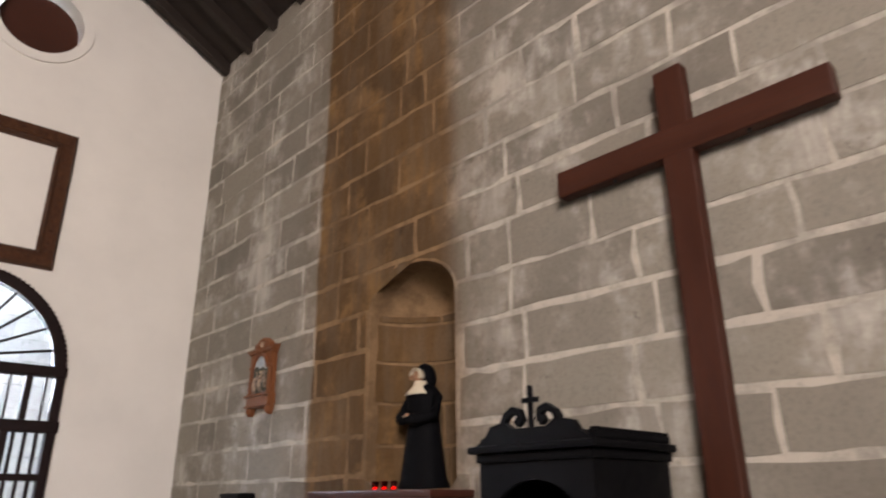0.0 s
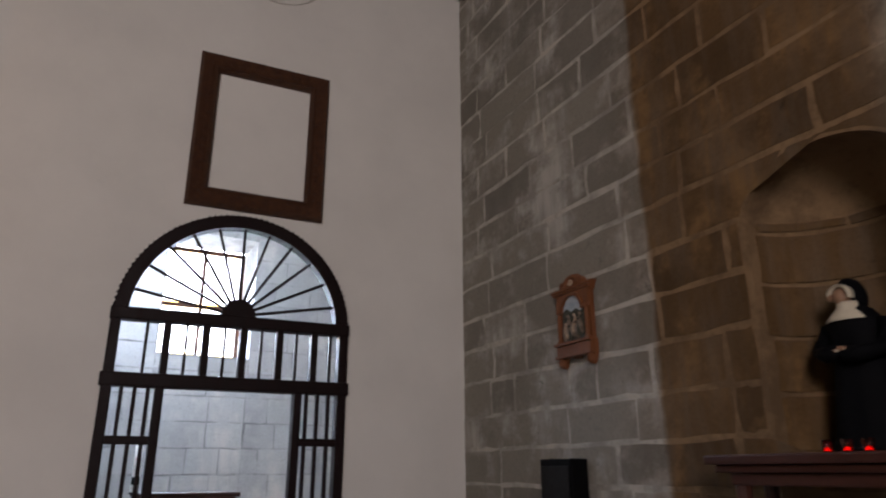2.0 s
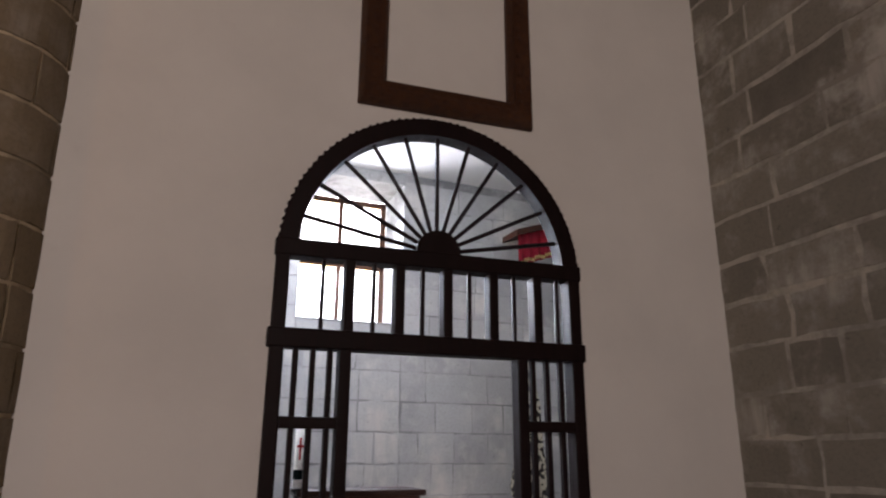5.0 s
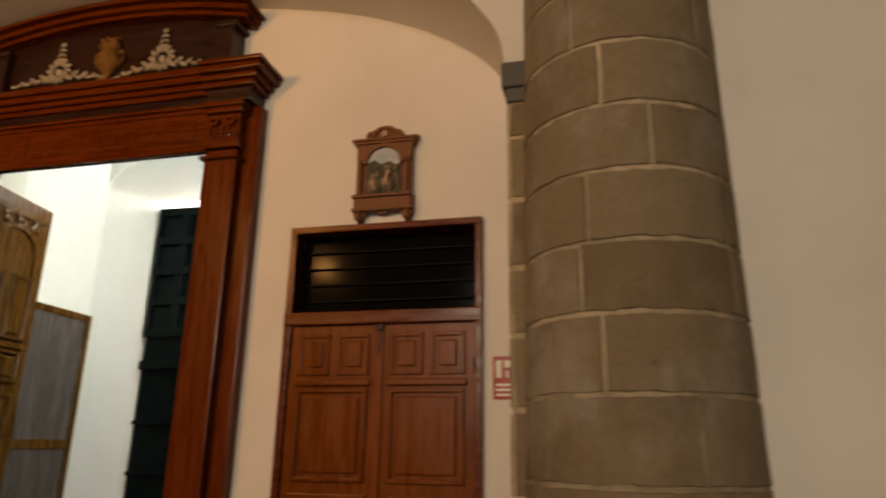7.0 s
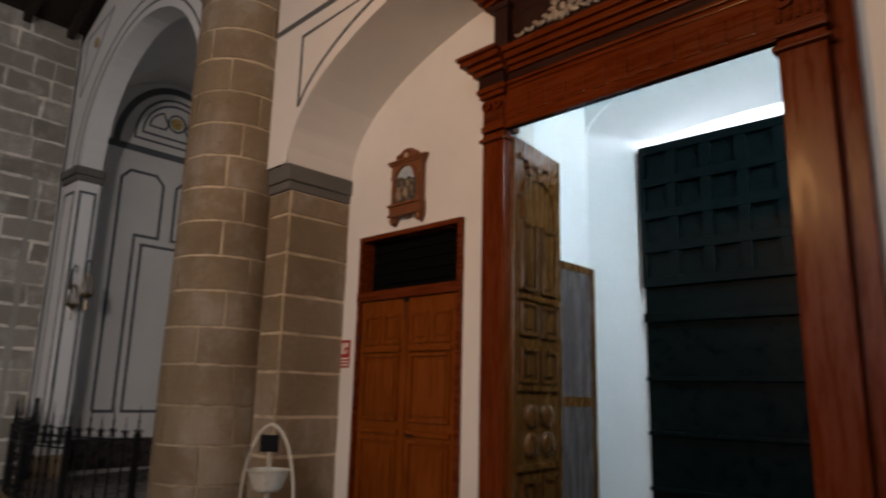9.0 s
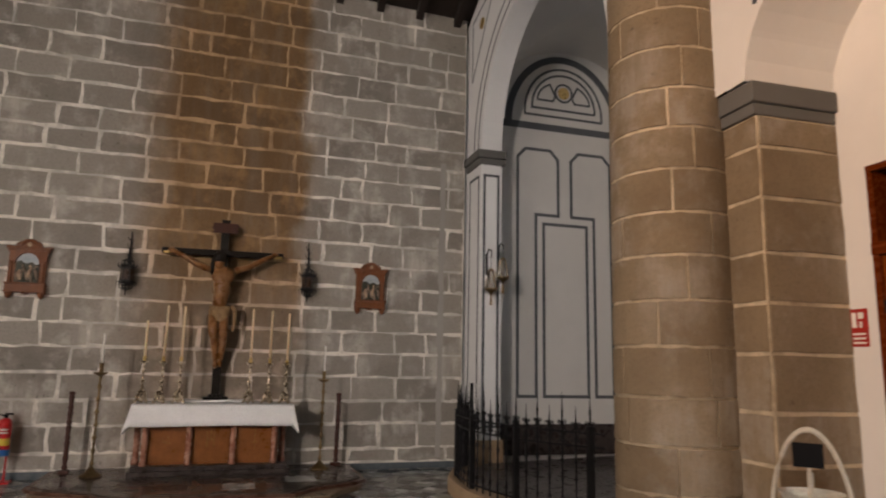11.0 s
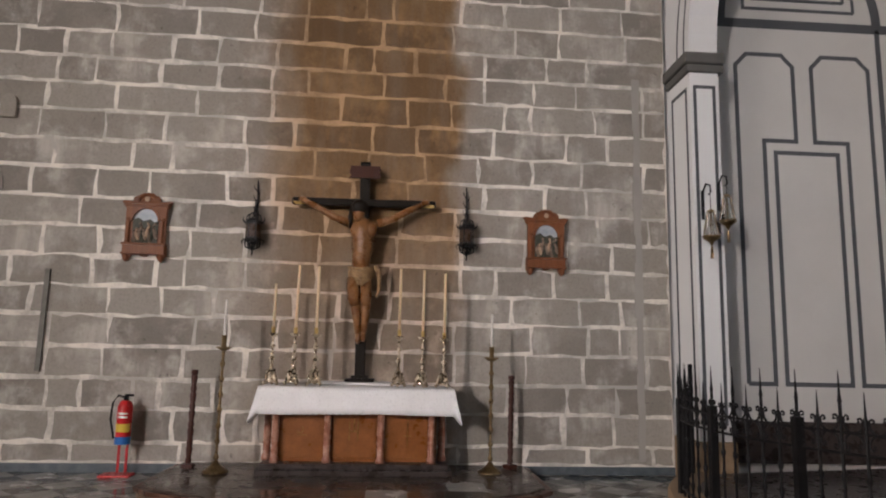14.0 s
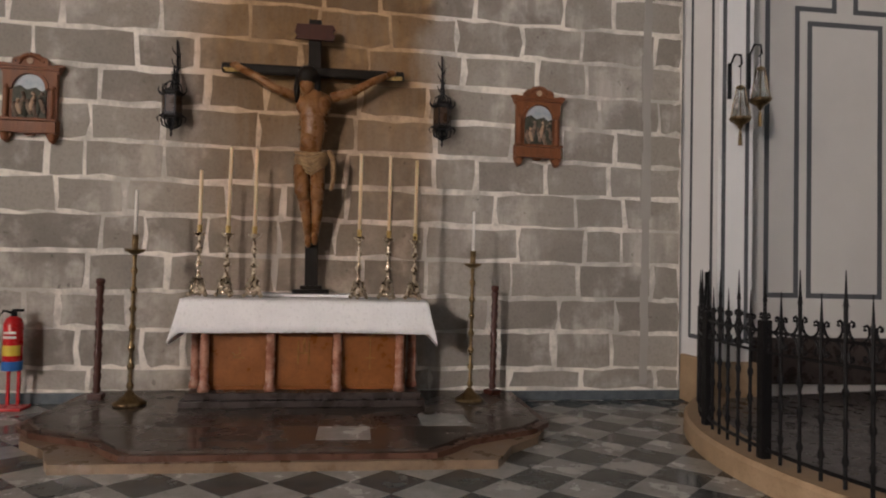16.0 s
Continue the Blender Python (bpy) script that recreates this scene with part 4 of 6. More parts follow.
# ---- the niche, its statue, console and votive lights ----
def statue(m):
    bm = bmesh.new()
    lathe([(0.26, 0.0), (0.27, 0.03), (0.24, 0.1), (0.2, 0.45), (0.17, 0.68), (0.19, 0.8), (0.2, 0.9), (0.14, 0.98), (0.06, 1.02), (0.0, 1.03)], 22, bm=bm)
    random.seed(3)
    for v in bm.verts:
        a = math.atan2(v.co.y, v.co.x)
        f = max(0.0, 1 - v.co.z / 0.8) * 0.02 * math.sin(9 * a)
        v.co.x *= 1 + f * 4
        v.co.y *= (1 + f * 4) * 0.8
    bmesh.ops.create_icosphere(bm, subdivisions=3, radius=1, matrix=pose(0.0, 0.03, 1.09, 14, 0, 0) @ Matrix.Diagonal((0.1, 0.115, 0.145, 1)))
    tube([(-0.19, 0, 0.88), (-0.24, -0.08, 0.7), (-0.12, -0.2, 0.66), (0.0, -0.21, 0.68)], 0.06, 8, bm)
    tube([(0.19, 0, 0.88), (0.22, -0.08, 0.68), (0.1, -0.2, 0.64), (0.0, -0.21, 0.66)], 0.06, 8, bm)
    n_black = len(bm.faces)
    bmesh.ops.create_icosphere(bm, subdivisions=3, radius=1, matrix=pose(-0.015, -0.055, 1.08) @ Matrix.Diagonal((0.062, 0.07, 0.085, 1)))
    n_face = len(bm.faces)
    lathe([(0.16, 0.9), (0.12, 0.95), (0.075, 1.0), (0.07, 1.04)], 16, 0, -0.045, bm)
    ringband(-0.01, 1.085, 0.062, 0.085, -20, 200, -0.125, -0.06, 16, bm)
    n_white = len(bm.faces)
    bmesh.ops.create_icosphere(bm, subdivisions=2, radius=1, matrix=pose(0.0, -0.235, 0.68) @ Matrix.Diagonal((0.06, 0.035, 0.03, 1)))
    bm.faces.ensure_lookup_table()
    for k, f in enumerate(bm.faces):
        f.material_index = 0 if k < n_black else 1 if k < n_face else 2 if k < n_white else 1
    st = part("statue", bm, HABIT, None, "", True)
    st.data.materials.append(SKIN)
    st.data.materials.append(VEILWHITE)
    st.matrix_world = m
    return tagged(st, "painted statue in black habit and cream wimple, in the niche", "statue")


statue(on_n(4.18, 1.52, -0.24) @ pose(0, 0, 0, 0, 0, 2) @ Matrix.Diagonal((0.83, 0.83, 0.83, 1)))


def console():
    t = thing("console_table", on_n(4.2, 0, 0.015), "dark red-brown wooden console table below the niche", "table")
    part("top", boxes([(-0.64, 0.85, -0.42, 0.0, 1.455, 1.51), (-0.6, 0.8, -0.38, 0.0, 1.41, 1.455)], 0.012), SHELF, t)
    part("apron", box(-0.53, 0.72, -0.33, -0.02, 1.34, 1.41, 0.008), SHELF, t)
    for x in (-0.47, 0.66):
        for y in (-0.3, -0.06):
            part("leg", lathe([(0.035, FLOOR), (0.045, 0.2), (0.03, 0.4), (0.04, 0.8), (0.03, 0.95), (0.045, 1.34)], 10, x, y), SHELF, t)


console()
for k, x in enumerate((-0.02, 0.09, 0.2)):
    v = thing("votive_light", on_n(4.1, 1.511, 0.3) @ pose(x, 0, 0), "small lit votive light in red glass on the console", "candle", "votive lights")
    part("cup", lathe([(0.024, 0.0), (0.03, 0.065), (0.027, 0.065), (0.021, 0.006), (0.0, 0.006)], 12), REDGLASS, v, "red glass cup", True)
    part("flame", lathe([(0.019, 0.008), (0.02, 0.04), (0.0, 0.042)], 10), EMBER, v, "glowing red wax")


def speaker():
    s = thing("loudspeaker", on_n(6.69, 0.18, 0.015), "black box loudspeaker standing against the stone wall", "loudspeaker")
    part("cabinet", box(-0.2, 0.24, -0.18, 0.0, 0.62, 1.34, 0.02), BLACK, s)
    part("grille", box(-0.17, 0.21, -0.19, -0.18, 0.66, 1.28, 0.004), IRON, s)
    part("stand", boxes([(-0.04, 0.04, -0.13, -0.05, FLOOR - 0.18, 0.62), (-0.2, 0.2, -0.18, -0.01, FLOOR - 0.18, FLOOR - 0.14)], 0.006), BLACK, s)
    for k in range(9):
        part("vent_dash", box(-0.17 + 0.042 * k, -0.148 + 0.042 * k, -0.17, -0.15, 1.337, 1.343), SILVER, s)


speaker()


def wooden_cross():
    c = thing("wooden_cross", on_n(1.5, 0, 0.03), "tall plain red-brown wooden cross leaning on the stone wall", "cross")
    part("upright", box(-0.095, 0.095, -0.1, -0.01, FLOOR, 3.97, 0.012), CROSSWOOD, c)
    part("crossbeam", box(-0.88, 0.88, -0.105, -0.005, 3.37, 3.56, 0.012), CROSSWOOD_Y, c)
    for x in (-0.45, 0.42):
        part("nail", lathe([(0.012, 0), (0.012, 0.02), (0, 0.02)], 8), IRON, c).matrix_local = pose(x, -0.07, 3.37, 180, 0, 0)


wooden_cross()


def confessional():
    c = thing("confessional", on_n(2.21, 0, 0.03) @ Matrix.Diagonal((0.88, 0.88, 1, 1)), "black wooden confessional with a curved broken pediment and small cross", "confessional")
    part("back_panel", box(-0.42, 0.42, -0.05, 0.0, FLOOR, 1.66, 0.006), BLACK, c)
    for s in (-1, 1):
        part("side_panel", box(s * 0.4 - 0.025, s * 0.4 + 0.025, -0.78, -0.05, FLOOR, 1.66, 0.006), BLACK, c)
    arch = [(-0.43, FLOOR), (-0.33, FLOOR), (-0.33, 1.32), *arcpts(0, 1.32, 0.33, 0.22, 180, 0, 18)[1:-1], (0.33, 1.32), (0.33, FLOOR), (0.43, FLOOR), (0.43, 1.66), (-0.43, 1.66)]
    part("arched_front", slab(arch, -0.82, -0.78), BLACK, c)
    part("cornice", boxes([(-0.49, 0.49, -0.88, 0.0, 1.68, 1.72), (-0.45, 0.45, -0.84, 0.0, 1.63, 1.68)], 0.015), BLACK, c)
    part("roof", boxes([(-0.45, 0.45, -0.8, 0.0, 1.72, 1.77)], 0.02), BLACK, c)
    for k in range(16):
        part("roof_rib", box(0.4, 0.45, -0.79 + 0.049 * k, -0.76 + 0.049 * k, 1.765, 1.782, 0.003), BLACK, c)
    crest = [(-0.45, 1.72), (-0.36, 1.77), (-0.32, 1.82), (-0.2, 1.84), (-0.13, 1.8), (0.13, 1.8), (0.2, 1.84), (0.32, 1.82), (0.36, 1.77), (0.45, 1.72)]
    part("pediment", slab(crest, -0.84, -0.79), BLACK, c)
    for s in (-1, 1):
        pts = [(s * x, z) for x, z in [(0.22, 1.82), (0.19, 1.87), (0.13, 1.9), (0.085, 1.885), (0.07, 1.85), (0.09, 1.83), (0.11, 1.845)]]
        part("scroll", ribbon(pts, 0.035, -0.84, -0.79), BLACK, c)
    part("small_cross", boxes([(-0.013, 0.013, -0.83, -0.8, 1.79, 2.02), (-0.06, 0.06, -0.83, -0.8, 1.93, 1.957)], 0.004), BLACK, c)


confessional()


# ---- entrance: portal, doors, signs ----
def foliage_spray(cx, z, half, high, turn):
    """Carved foliage: a ringed boss under a leafy peak, with a curling spray to each hand."""
    bm = bmesh.new()

    def leaf(x, y, zz, length, width, angle):
        bmesh.ops.create_icosphere(bm, subdivisions=1, radius=1, matrix=pose(x, y, zz, 0, angle, 0) @ Matrix.Diagonal((length, 0.018, width, 1)))

    for k in range(12):
        a = 2 * math.pi * k / 12
        leaf(cx + 0.1 * math.cos(a), -0.15, z + 0.13 + 0.1 * math.sin(a), 0.055, 0.028, -math.degrees(a) + 20)
    bmesh.ops.create_icosphere(bm, subdivisions=2, radius=1, matrix=pose(cx, -0.14, z + 0.12) @ Matrix.Diagonal((0.04, 0.03, 0.045, 1)))
    for k in range(5):
        f = k / 4
        for s in (-1, 1):
            leaf(cx + s * 0.05 * (1 - f), -0.145, z + 0.2 + (high - 0.2) * f, 0.035, 0.018, s * (60 - 30 * f))
    for s in (-1, 1):
        drop = -turn if s < 0 else 0.0
        for k in range(8):
            f = k / 7
            x = cx + s * (0.12 + (half - 0.12) * f)
            zz = z + 0.05 - 0.03 * f + drop * f * f
            leaf(x, -0.145, zz + 0.05 * (1 - f) * (k % 2), 0.065 * (1 - 0.45 * f), 0.028 * (1 - 0.3 * f), s * (-35 if k % 2 else 25))
    return bm


def portal():
    p = thing("door_portal", on_d(0, 0.05, 0.002), "varnished mahogany church portal with pilasters and a low curved pediment", "door surround")
    a, b = PD
    top, mid = 3.79, (PD[0] + PD[1]) / 2
    sides = ((a - 0.235, a, -0.1), (b, b + 0.295, 0.14))
    for x0, x1, jamb in sides:
        pil = part("pilaster", boxes([(x0, x1, -0.2, -0.09, FLOOR - 0.05, top), (x0 - 0.03, x1 + 0.0, -0.23, -0.09, FLOOR - 0.05, 0.45)], 0.01), PORTAL, p)
        part("capital", boxes([(x0 - 0.02, x1 + 0.02, -0.23, 0.0, 3.8, 3.86), (x0 - 0.005, x1 + 0.005, -0.212, 0.0, 3.86, 4.12), (x0 - 0.03, x1 + 0.03, -0.25, 0.0, 4.12, 4.17), (x0 - 0.05, x1 + 0.05, -0.27, 0.0, 4.17, 4.22)], 0.012), PORTAL_X, pil)
        for k in range(2):
            part("volute", ringband(x0 + (x1 - x0) * (0.24 + 0.52 * k), 4.04, 0.015, 0.052, 0, 360, -0.25, -0.205, 12), PORTAL_X, pil)
        for k in range(5):
            x = x0 + (x1 - x0) * (k + 0.5) / 5
            part("capital_leaf", boxes([(x - 0.018, x + 0.018, -0.232, -0.2, 3.9, 4.0)], 0.012), PORTAL_X, pil)
        part("astragal", box(x0 - 0.03, x1 + 0.03, -0.245, -0.1, 3.7, 3.735, 0.012), PORTAL_X, pil)
        j0, j1 = (x0 + jamb, x0) if jamb < 0 else (x1, x1 + jamb)
        part("outer_jamb", box(j0, j1, -0.11, 0.0, FLOOR - 0.05, 4.22, 0.01), PORTAL, p)
    part("architrave", boxes([(a, b, -0.19, -0.13, top, 4.16), (a, b, -0.21, -0.13, top, top + 0.05)], 0.008), PORTAL_X, p)
    for k in range(11):
        x = a + 0.2 + (b - a - 0.4) * k / 10
        part("frieze_block", box(x - 0.07, x + 0.07, -0.2, -0.18, 3.89, 4.08, 0.014), PORTAL_X, p)
    # entablature: set back over the opening, breaking forward over each pilaster
    for out, z0, z1 in ((0.01, 4.16, 4.2), (0.035, 4.2, 4.23)):
        part("frieze_moulding", box(a, b, -0.19 - out, 0.0, z0, z1, 0.01), PORTAL_X, p)
    part("cove", box(a, b, -0.17, 0.0, 4.23, 4.33, 0.006), DARKWOOD, p)
    for out, z0, z1 in ((0.03, 4.33, 4.38), (0.06, 4.38, 4.43), (0.1, 4.43, 4.49), (0.13, 4.49, 4.536)):
        part("cornice_moulding", box(a, b, -0.17 - out, 0.0, z0, z1, 0.014), PORTAL_X, p)
    for x0, x1, jamb in sides:
        lo, hi = (x0 - 0.04, x1 + 0.02) if jamb < 0 else (x0 - 0.02, x1 + 0.1)
        block = part("cornice_block", box(lo, hi, -0.25, 0.0, 4.22, 4.34, 0.01), DARKWOOD, p)
        for out, z0, z1 in ((0.04, 4.34, 4.39), (0.08, 4.39, 4.44), (0.13, 4.44, 4.5), (0.16, 4.5, 4.54)):
            part("block_moulding", box(lo - (out if jamb < 0 else 0.03), hi + (out if jamb > 0 else 0.03), -0.25 - out, 0.0, z0, z1, 0.014), PORTAL_X, block)

    def crown(u, lift):
        return 5.15 + 0.17 * (1 - (u / 1.42) ** 2) + lift

    span = [-1.42 + 2.84 * k / 32 for k in range(33)]
    tym = [(mid - 1.3, 4.54), (mid + 1.3, 4.54), *[(mid + u * 0.915, crown(u, -0.06)) for u in span[::-1]]]
    part("tympanum", slab(tym, -0.12, 0.0), DARKWOOD, p)
    part("tympanum_ledge", box(mid - 1.3, mid + 1.3, -0.26, 0.0, 4.536, 4.58, 0.014), PORTAL_X, p)
    for lo, hi, out in ((-0.09, -0.05, 0.22), (-0.05, 0.0, 0.27), (0.0, 0.035, 0.33)):
        wide = 1.0 + (out - 0.22) * 0.4
        part("pediment_moulding", slab([*[(mid + u * wide, crown(u, hi)) for u in span], *[(mid + u * wide, crown(u, lo)) for u in span[::-1]]], -out, 0.0), PORTAL_X, p)
    for s in (1, -1):
        part("pediment_post", boxes([(mid + s * 1.3, mid + s * 1.14, -0.2, 0.0, 4.54, 5.08), (mid + s * 1.34, mid + s * 1.12, -0.22, 0.0, 5.0, 5.06)], 0.012), DARKWOOD, p)
        tagged(part("foliage_ornament", foliage_spray(mid + s * 0.56, 4.67, 0.5, 0.42, 0.0 if s < 0 else 0.05), SILVERLEAF, p, "silvered carved foliage", True), kind="stuff")
    urn = lathe([(0.07, 4.58), (0.09, 4.6), (0.035, 4.64), (0.03, 4.68), (0.1, 4.75), (0.125, 4.83), (0.085, 4.9), (0.07, 4.93), (0.11, 4.96), (0.06, 4.99), (0.0, 5.0)], 16, mid, -0.16)
    random.seed(6)
    for k in range(14):
        bmesh.ops.create_icosphere(urn, subdivisions=1, radius=1, matrix=pose(mid + random.uniform(-0.11, 0.11), -0.17, 4.98 + random.uniform(0, 0.09), 0, random.uniform(-60, 60), 0) @ Matrix.Diagonal((0.035, 0.025, 0.02, 1)))
    for s in (-1, 1):
        tube([(mid + s * 0.1, -0.16, 4.78), (mid + s * 0.16, -0.16, 4.84), (mid + s * 0.14, -0.16, 4.92), (mid + s * 0.08, -0.16, 4.92)], 0.014, 6, urn)
    part("urn_ornament", urn, OLDGILT, p, "dull gilded carved urn with flowers", True)


portal()


def panels(x0, x1, rows, cols, y, mat, parent, deep=0.02):
    """Raised fields with a moulding round each: rows of (z0, z1)."""
    for z0, z1 in rows:
        for k in range(cols):
            a = x0 + (x1 - x0) * k / cols + 0.03
            b = x0 + (x1 - x0) * (k + 1) / cols - 0.03
            part("panel_moulding", boxes([(a, b, y - deep, y, z0, z0 + 0.03), (a, b, y - deep, y, z1 - 0.03, z1), (a, a + 0.03, y - deep, y, z0, z1), (b - 0.03, b, y - deep, y, z0, z1)], 0.006), mat, parent)
            part("panel_field", box(a + 0.06, b - 0.06, y - deep * 0.8, y, z0 + 0.06, z1 - 0.06, 0.012), mat, parent)


def side_door(x0, x1, top, rail, label):
    d = thing("door", on_d(0, 0, 0.0), label, "door", "side doors of the entrance")
    mid = (x0 + x1) / 2
    part("door_frame", boxes([(x0, x0 + 0.055, -0.04, 0.2, FLOOR, top), (x1 - 0.055, x1, -0.04, 0.2, FLOOR, top), (x0, x1, -0.045, 0.2, top - 0.055, top), (x0, x1, -0.05, 0.12, rail - 0.05, rail + 0.05)], 0.008), PORTAL_X, d, "dark mahogany frame")
    tr = part("transom", box(x0 + 0.055, x1 - 0.055, 0.13, 0.15, rail + 0.05, top - 0.055), DARKGLASS, d, "dark transom glass")
    for k in range(4):
        z = rail + 0.06 + (top - rail - 0.13) * (k + 0.7) / 4.6
        part("transom_bar", box(x0 + 0.08, x1 - 0.08, 0.1, 0.128, z, z + 0.014, 0.003), BLACK, tr)
    for s, (a, b) in ((-1, (x0 + 0.055, mid - 0.004)), (1, (mid + 0.004, x1 - 0.055))):
        leaf = part("leaf", box(a, b, 0.0, 0.06, FLOOR + 0.01, rail - 0.05, 0.004), DOOR, d)
        panels(a + 0.05, b - 0.05, [(1.98, 2.29)], 2, 0.0, DOOR, leaf)
        panels(a + 0.05, b - 0.05, [(1.22, 1.88), (0.25, 1.05)], 1, 0.0, DOOR, leaf, 0.028)
        for z in (1.9, 1.09):
            part("rail_moulding", box(a + 0.06, b - 0.06, -0.035, 0.0, z, z + 0.05, 0.01), DOOR_X, leaf)
        for z in (0.6, 2.0):
            part("hinge", tube([(a if s < 0 else b, -0.015, z), (a if s < 0 else b, -0.015, z + 0.1)], 0.012, 8), IRON, leaf)
    part("bolt", boxes([(mid - 0.03, mid + 0.03, -0.03, 0.0, rail - 0.1, rail + 0.02), (mid - 0.012, mid + 0.012, -0.02, 0.0, rail - 0.28, rail - 0.1)], 0.004), IRON, d)
    part("cover_strip", box(mid - 0.03, mid + 0.03, -0.018, 0.0, FLOOR + 0.01, rail - 0.06, 0.006), DOOR, d)
    part("handle", tube([(mid + 0.1, -0.02, 1.1), (mid + 0.1, -0.06, 1.1), (mid + 0.2, -0.06, 1.1)], 0.01, 8), IRON, d)


side_door(*RD, 3.16, 2.41, "orange varnished pine double door with a dark transom window, closed")
side_door(*LD, 3.17, 2.5, "orange varnished pine double door with a dark transom window, closed")


def inner_leaf():
    d = thing("door_leaf", pose(PD[0] + 0.04, 10.24, 0.06, 0, 0, 96.8) @ Matrix.Diagonal((1.224, 1, 1, 1)), "carved and varnished brown door leaf standing open into the vestibule", "door")
    leaf = part("leaf", box(0.0, 0.74, 0.0, 0.07, FLOOR - 0.04, 3.74, 0.006), LEAF, d)
    part("arched_field", ribbon([(0.1, 3.0), (0.1, 3.18), *arcpts(0.36, 3.18, 0.26, 0.26, 180, 0, 14), (0.62, 3.0)], 0.05, -0.03, 0.0), LEAF, leaf)
    panels(0.05, 0.67, [(2.35, 2.98), (1.55, 1.85), (1.95, 2.25)], 2, 0.0, LEAF, leaf, 0.03)
    panels(0.05, 0.67, [(0.3, 0.75)], 2, 0.0, LEAF, leaf, 0.03)
    star = bmesh.new()
    for k in range(4):
        a = radians(45 + 90 * k)
        bmesh.ops.create_icosphere(star, subdivisions=2, radius=1, matrix=pose(0.36 + 0.17 * math.cos(a), -0.01, 1.15 + 0.17 * math.sin(a)) @ Matrix.Diagonal((0.11, 0.035, 0.11, 1)))
    part("rosette", star, LEAF, leaf, "", True)
    for z in (1.48, 0.82, 3.55, 2.27):
        part("moulding", box(0.05, 0.67, -0.03, 0.0, z, z + 0.05, 0.008), LEAF, leaf)
    random.seed(8)
    crest = bmesh.new()
    for k in range(18):
        bmesh.ops.create_icosphere(crest, subdivisions=1, radius=1, matrix=pose(0.36 + random.uniform(-0.2, 0.2), -0.015, 3.5 + random.uniform(-0.06, 0.05), 0, random.uniform(0, 90), 0) @ Matrix.Diagonal((0.05, 0.025, 0.03, 1)))
    part("crest_carving", crest, LEAF, leaf, "", True)
    e = thing("door_leaf", pose(-8.1, 10.95, 0, 0, 0, 90), "plain lower brown glossy door leaf with a grey sheen in its colour, folded against the vestibule wall", "door")
    lf = part("leaf", box(0.0, 1.45, -0.06, 0.0, FLOOR + 0.01, 2.94, 0.006), LEAFSHEEN, e)
    part("edge_moulding", boxes([(0.0, 1.45, -0.075, -0.06, 2.86, 2.94), (1.37, 1.45, -0.075, -0.06, FLOOR + 0.01, 2.86), (0.0, 1.37, -0.075, -0.06, 1.4, 1.5)], 0.006), LEAF, lf)


inner_leaf()


def outer_door():
    d = thing("outer_door", pose(0, 13.07, 0), "dark green coffered timber outer door, closed under a strip of daylight", "door")
    x0, x1, zt = -7.74, -4.91, 4.52
    part("boards", box(x0, x1, 0.0, 0.07, FLOOR, zt, 0.006), GREEN, d)
    nx = 7
    for k in range(nx + 1):
        x = x0 + (x1 - x0) * k / nx
        part("stile", box(max(x - 0.065, x0), min(x + 0.065, x1), -0.06, 0.0, 2.8, zt, 0.012), GREEN, d)
    for k in range(6):
        z = 2.42 + (zt - 2.48) * k / 5
        part("rail", box(x0, x1, -0.066, 0.0, z - 0.05, z + 0.06, 0.012), GREEN, d)
    for k in range(3):
        z = 0.5 + 0.6 * k
        part("rail", box(x0, x1, -0.05, 0.0, z, z + 0.05, 0.01), GREEN, d)


outer_door()


def sign(m, label):
    s = thing("safety_sign", m, label, "sign", "fire safety signs")
    part("board", box(-0.085, 0.085, -0.006, 0.0, -0.15, 0.15, 0.002), SIGNRED, s)
    part("pictogram", boxes([(-0.06, -0.02, -0.009, -0.006, 0.0, 0.12), (0.0, 0.05, -0.009, -0.006, 0.07, 0.12), (0.01, 0.03, -0.009, -0.006, 0.0, 0.05)]), SIGNWHITE, s, "white pictogram")
    for z in (-0.05, -0.085, -0.12):
        part("text_bar", box(-0.06, 0.06, -0.009, -0.006, z - 0.008, z + 0.008), SIGNWHITE, s)


sign(on_d(-10.0, 1.9, 0.003), "small red and white fire safety sign on the white wall")
sign(on_d(-2.775, 1.95, 0.003), "small red and white fire safety sign on the white wall")


def basket_stand():
    b = thing("basket_stand", pose(-9.12, 8.95, FLOOR, 0, 0, 35) @ Matrix.Diagonal((0.82, 0.82, 1.08, 1)), "white hooped wicker stand with a basket and a small black notice", "stand")
    hoop = [(x, 0, z) for x, z in arcpts(0, 0.55, 0.28, 0.62, 0, 180, 22)]
    part("hoop", tube([(0.26, 0, 0.0), *hoop, (-0.26, 0, 0.0)], 0.016, 8), WICKER, b, "", True)
    part("post", tube([(0, 0, 0), (0, 0, 0.94)], 0.022, 8), WICKER, b)
    part("base", box(-0.28, 0.28, -0.14, 0.14, 0.0, 0.03, 0.01), WICKER, b)
    part("basket", lathe([(0.11, 0.68), (0.14, 0.7), (0.2, 0.82), (0.22, 0.84), (0.19, 0.83), (0.12, 0.72), (0.0, 0.71)], 18), WICKER, b, "woven white basket")
    part("notice", box(-0.1, 0.1, -0.045, -0.03, 0.97, 1.1, 0.004), BLACK, b, "black notice board")
    part("notice_stem", box(-0.012, 0.012, -0.035, -0.02, 0.9, 1.0, 0.003), WICKER, b)


basket_stand()


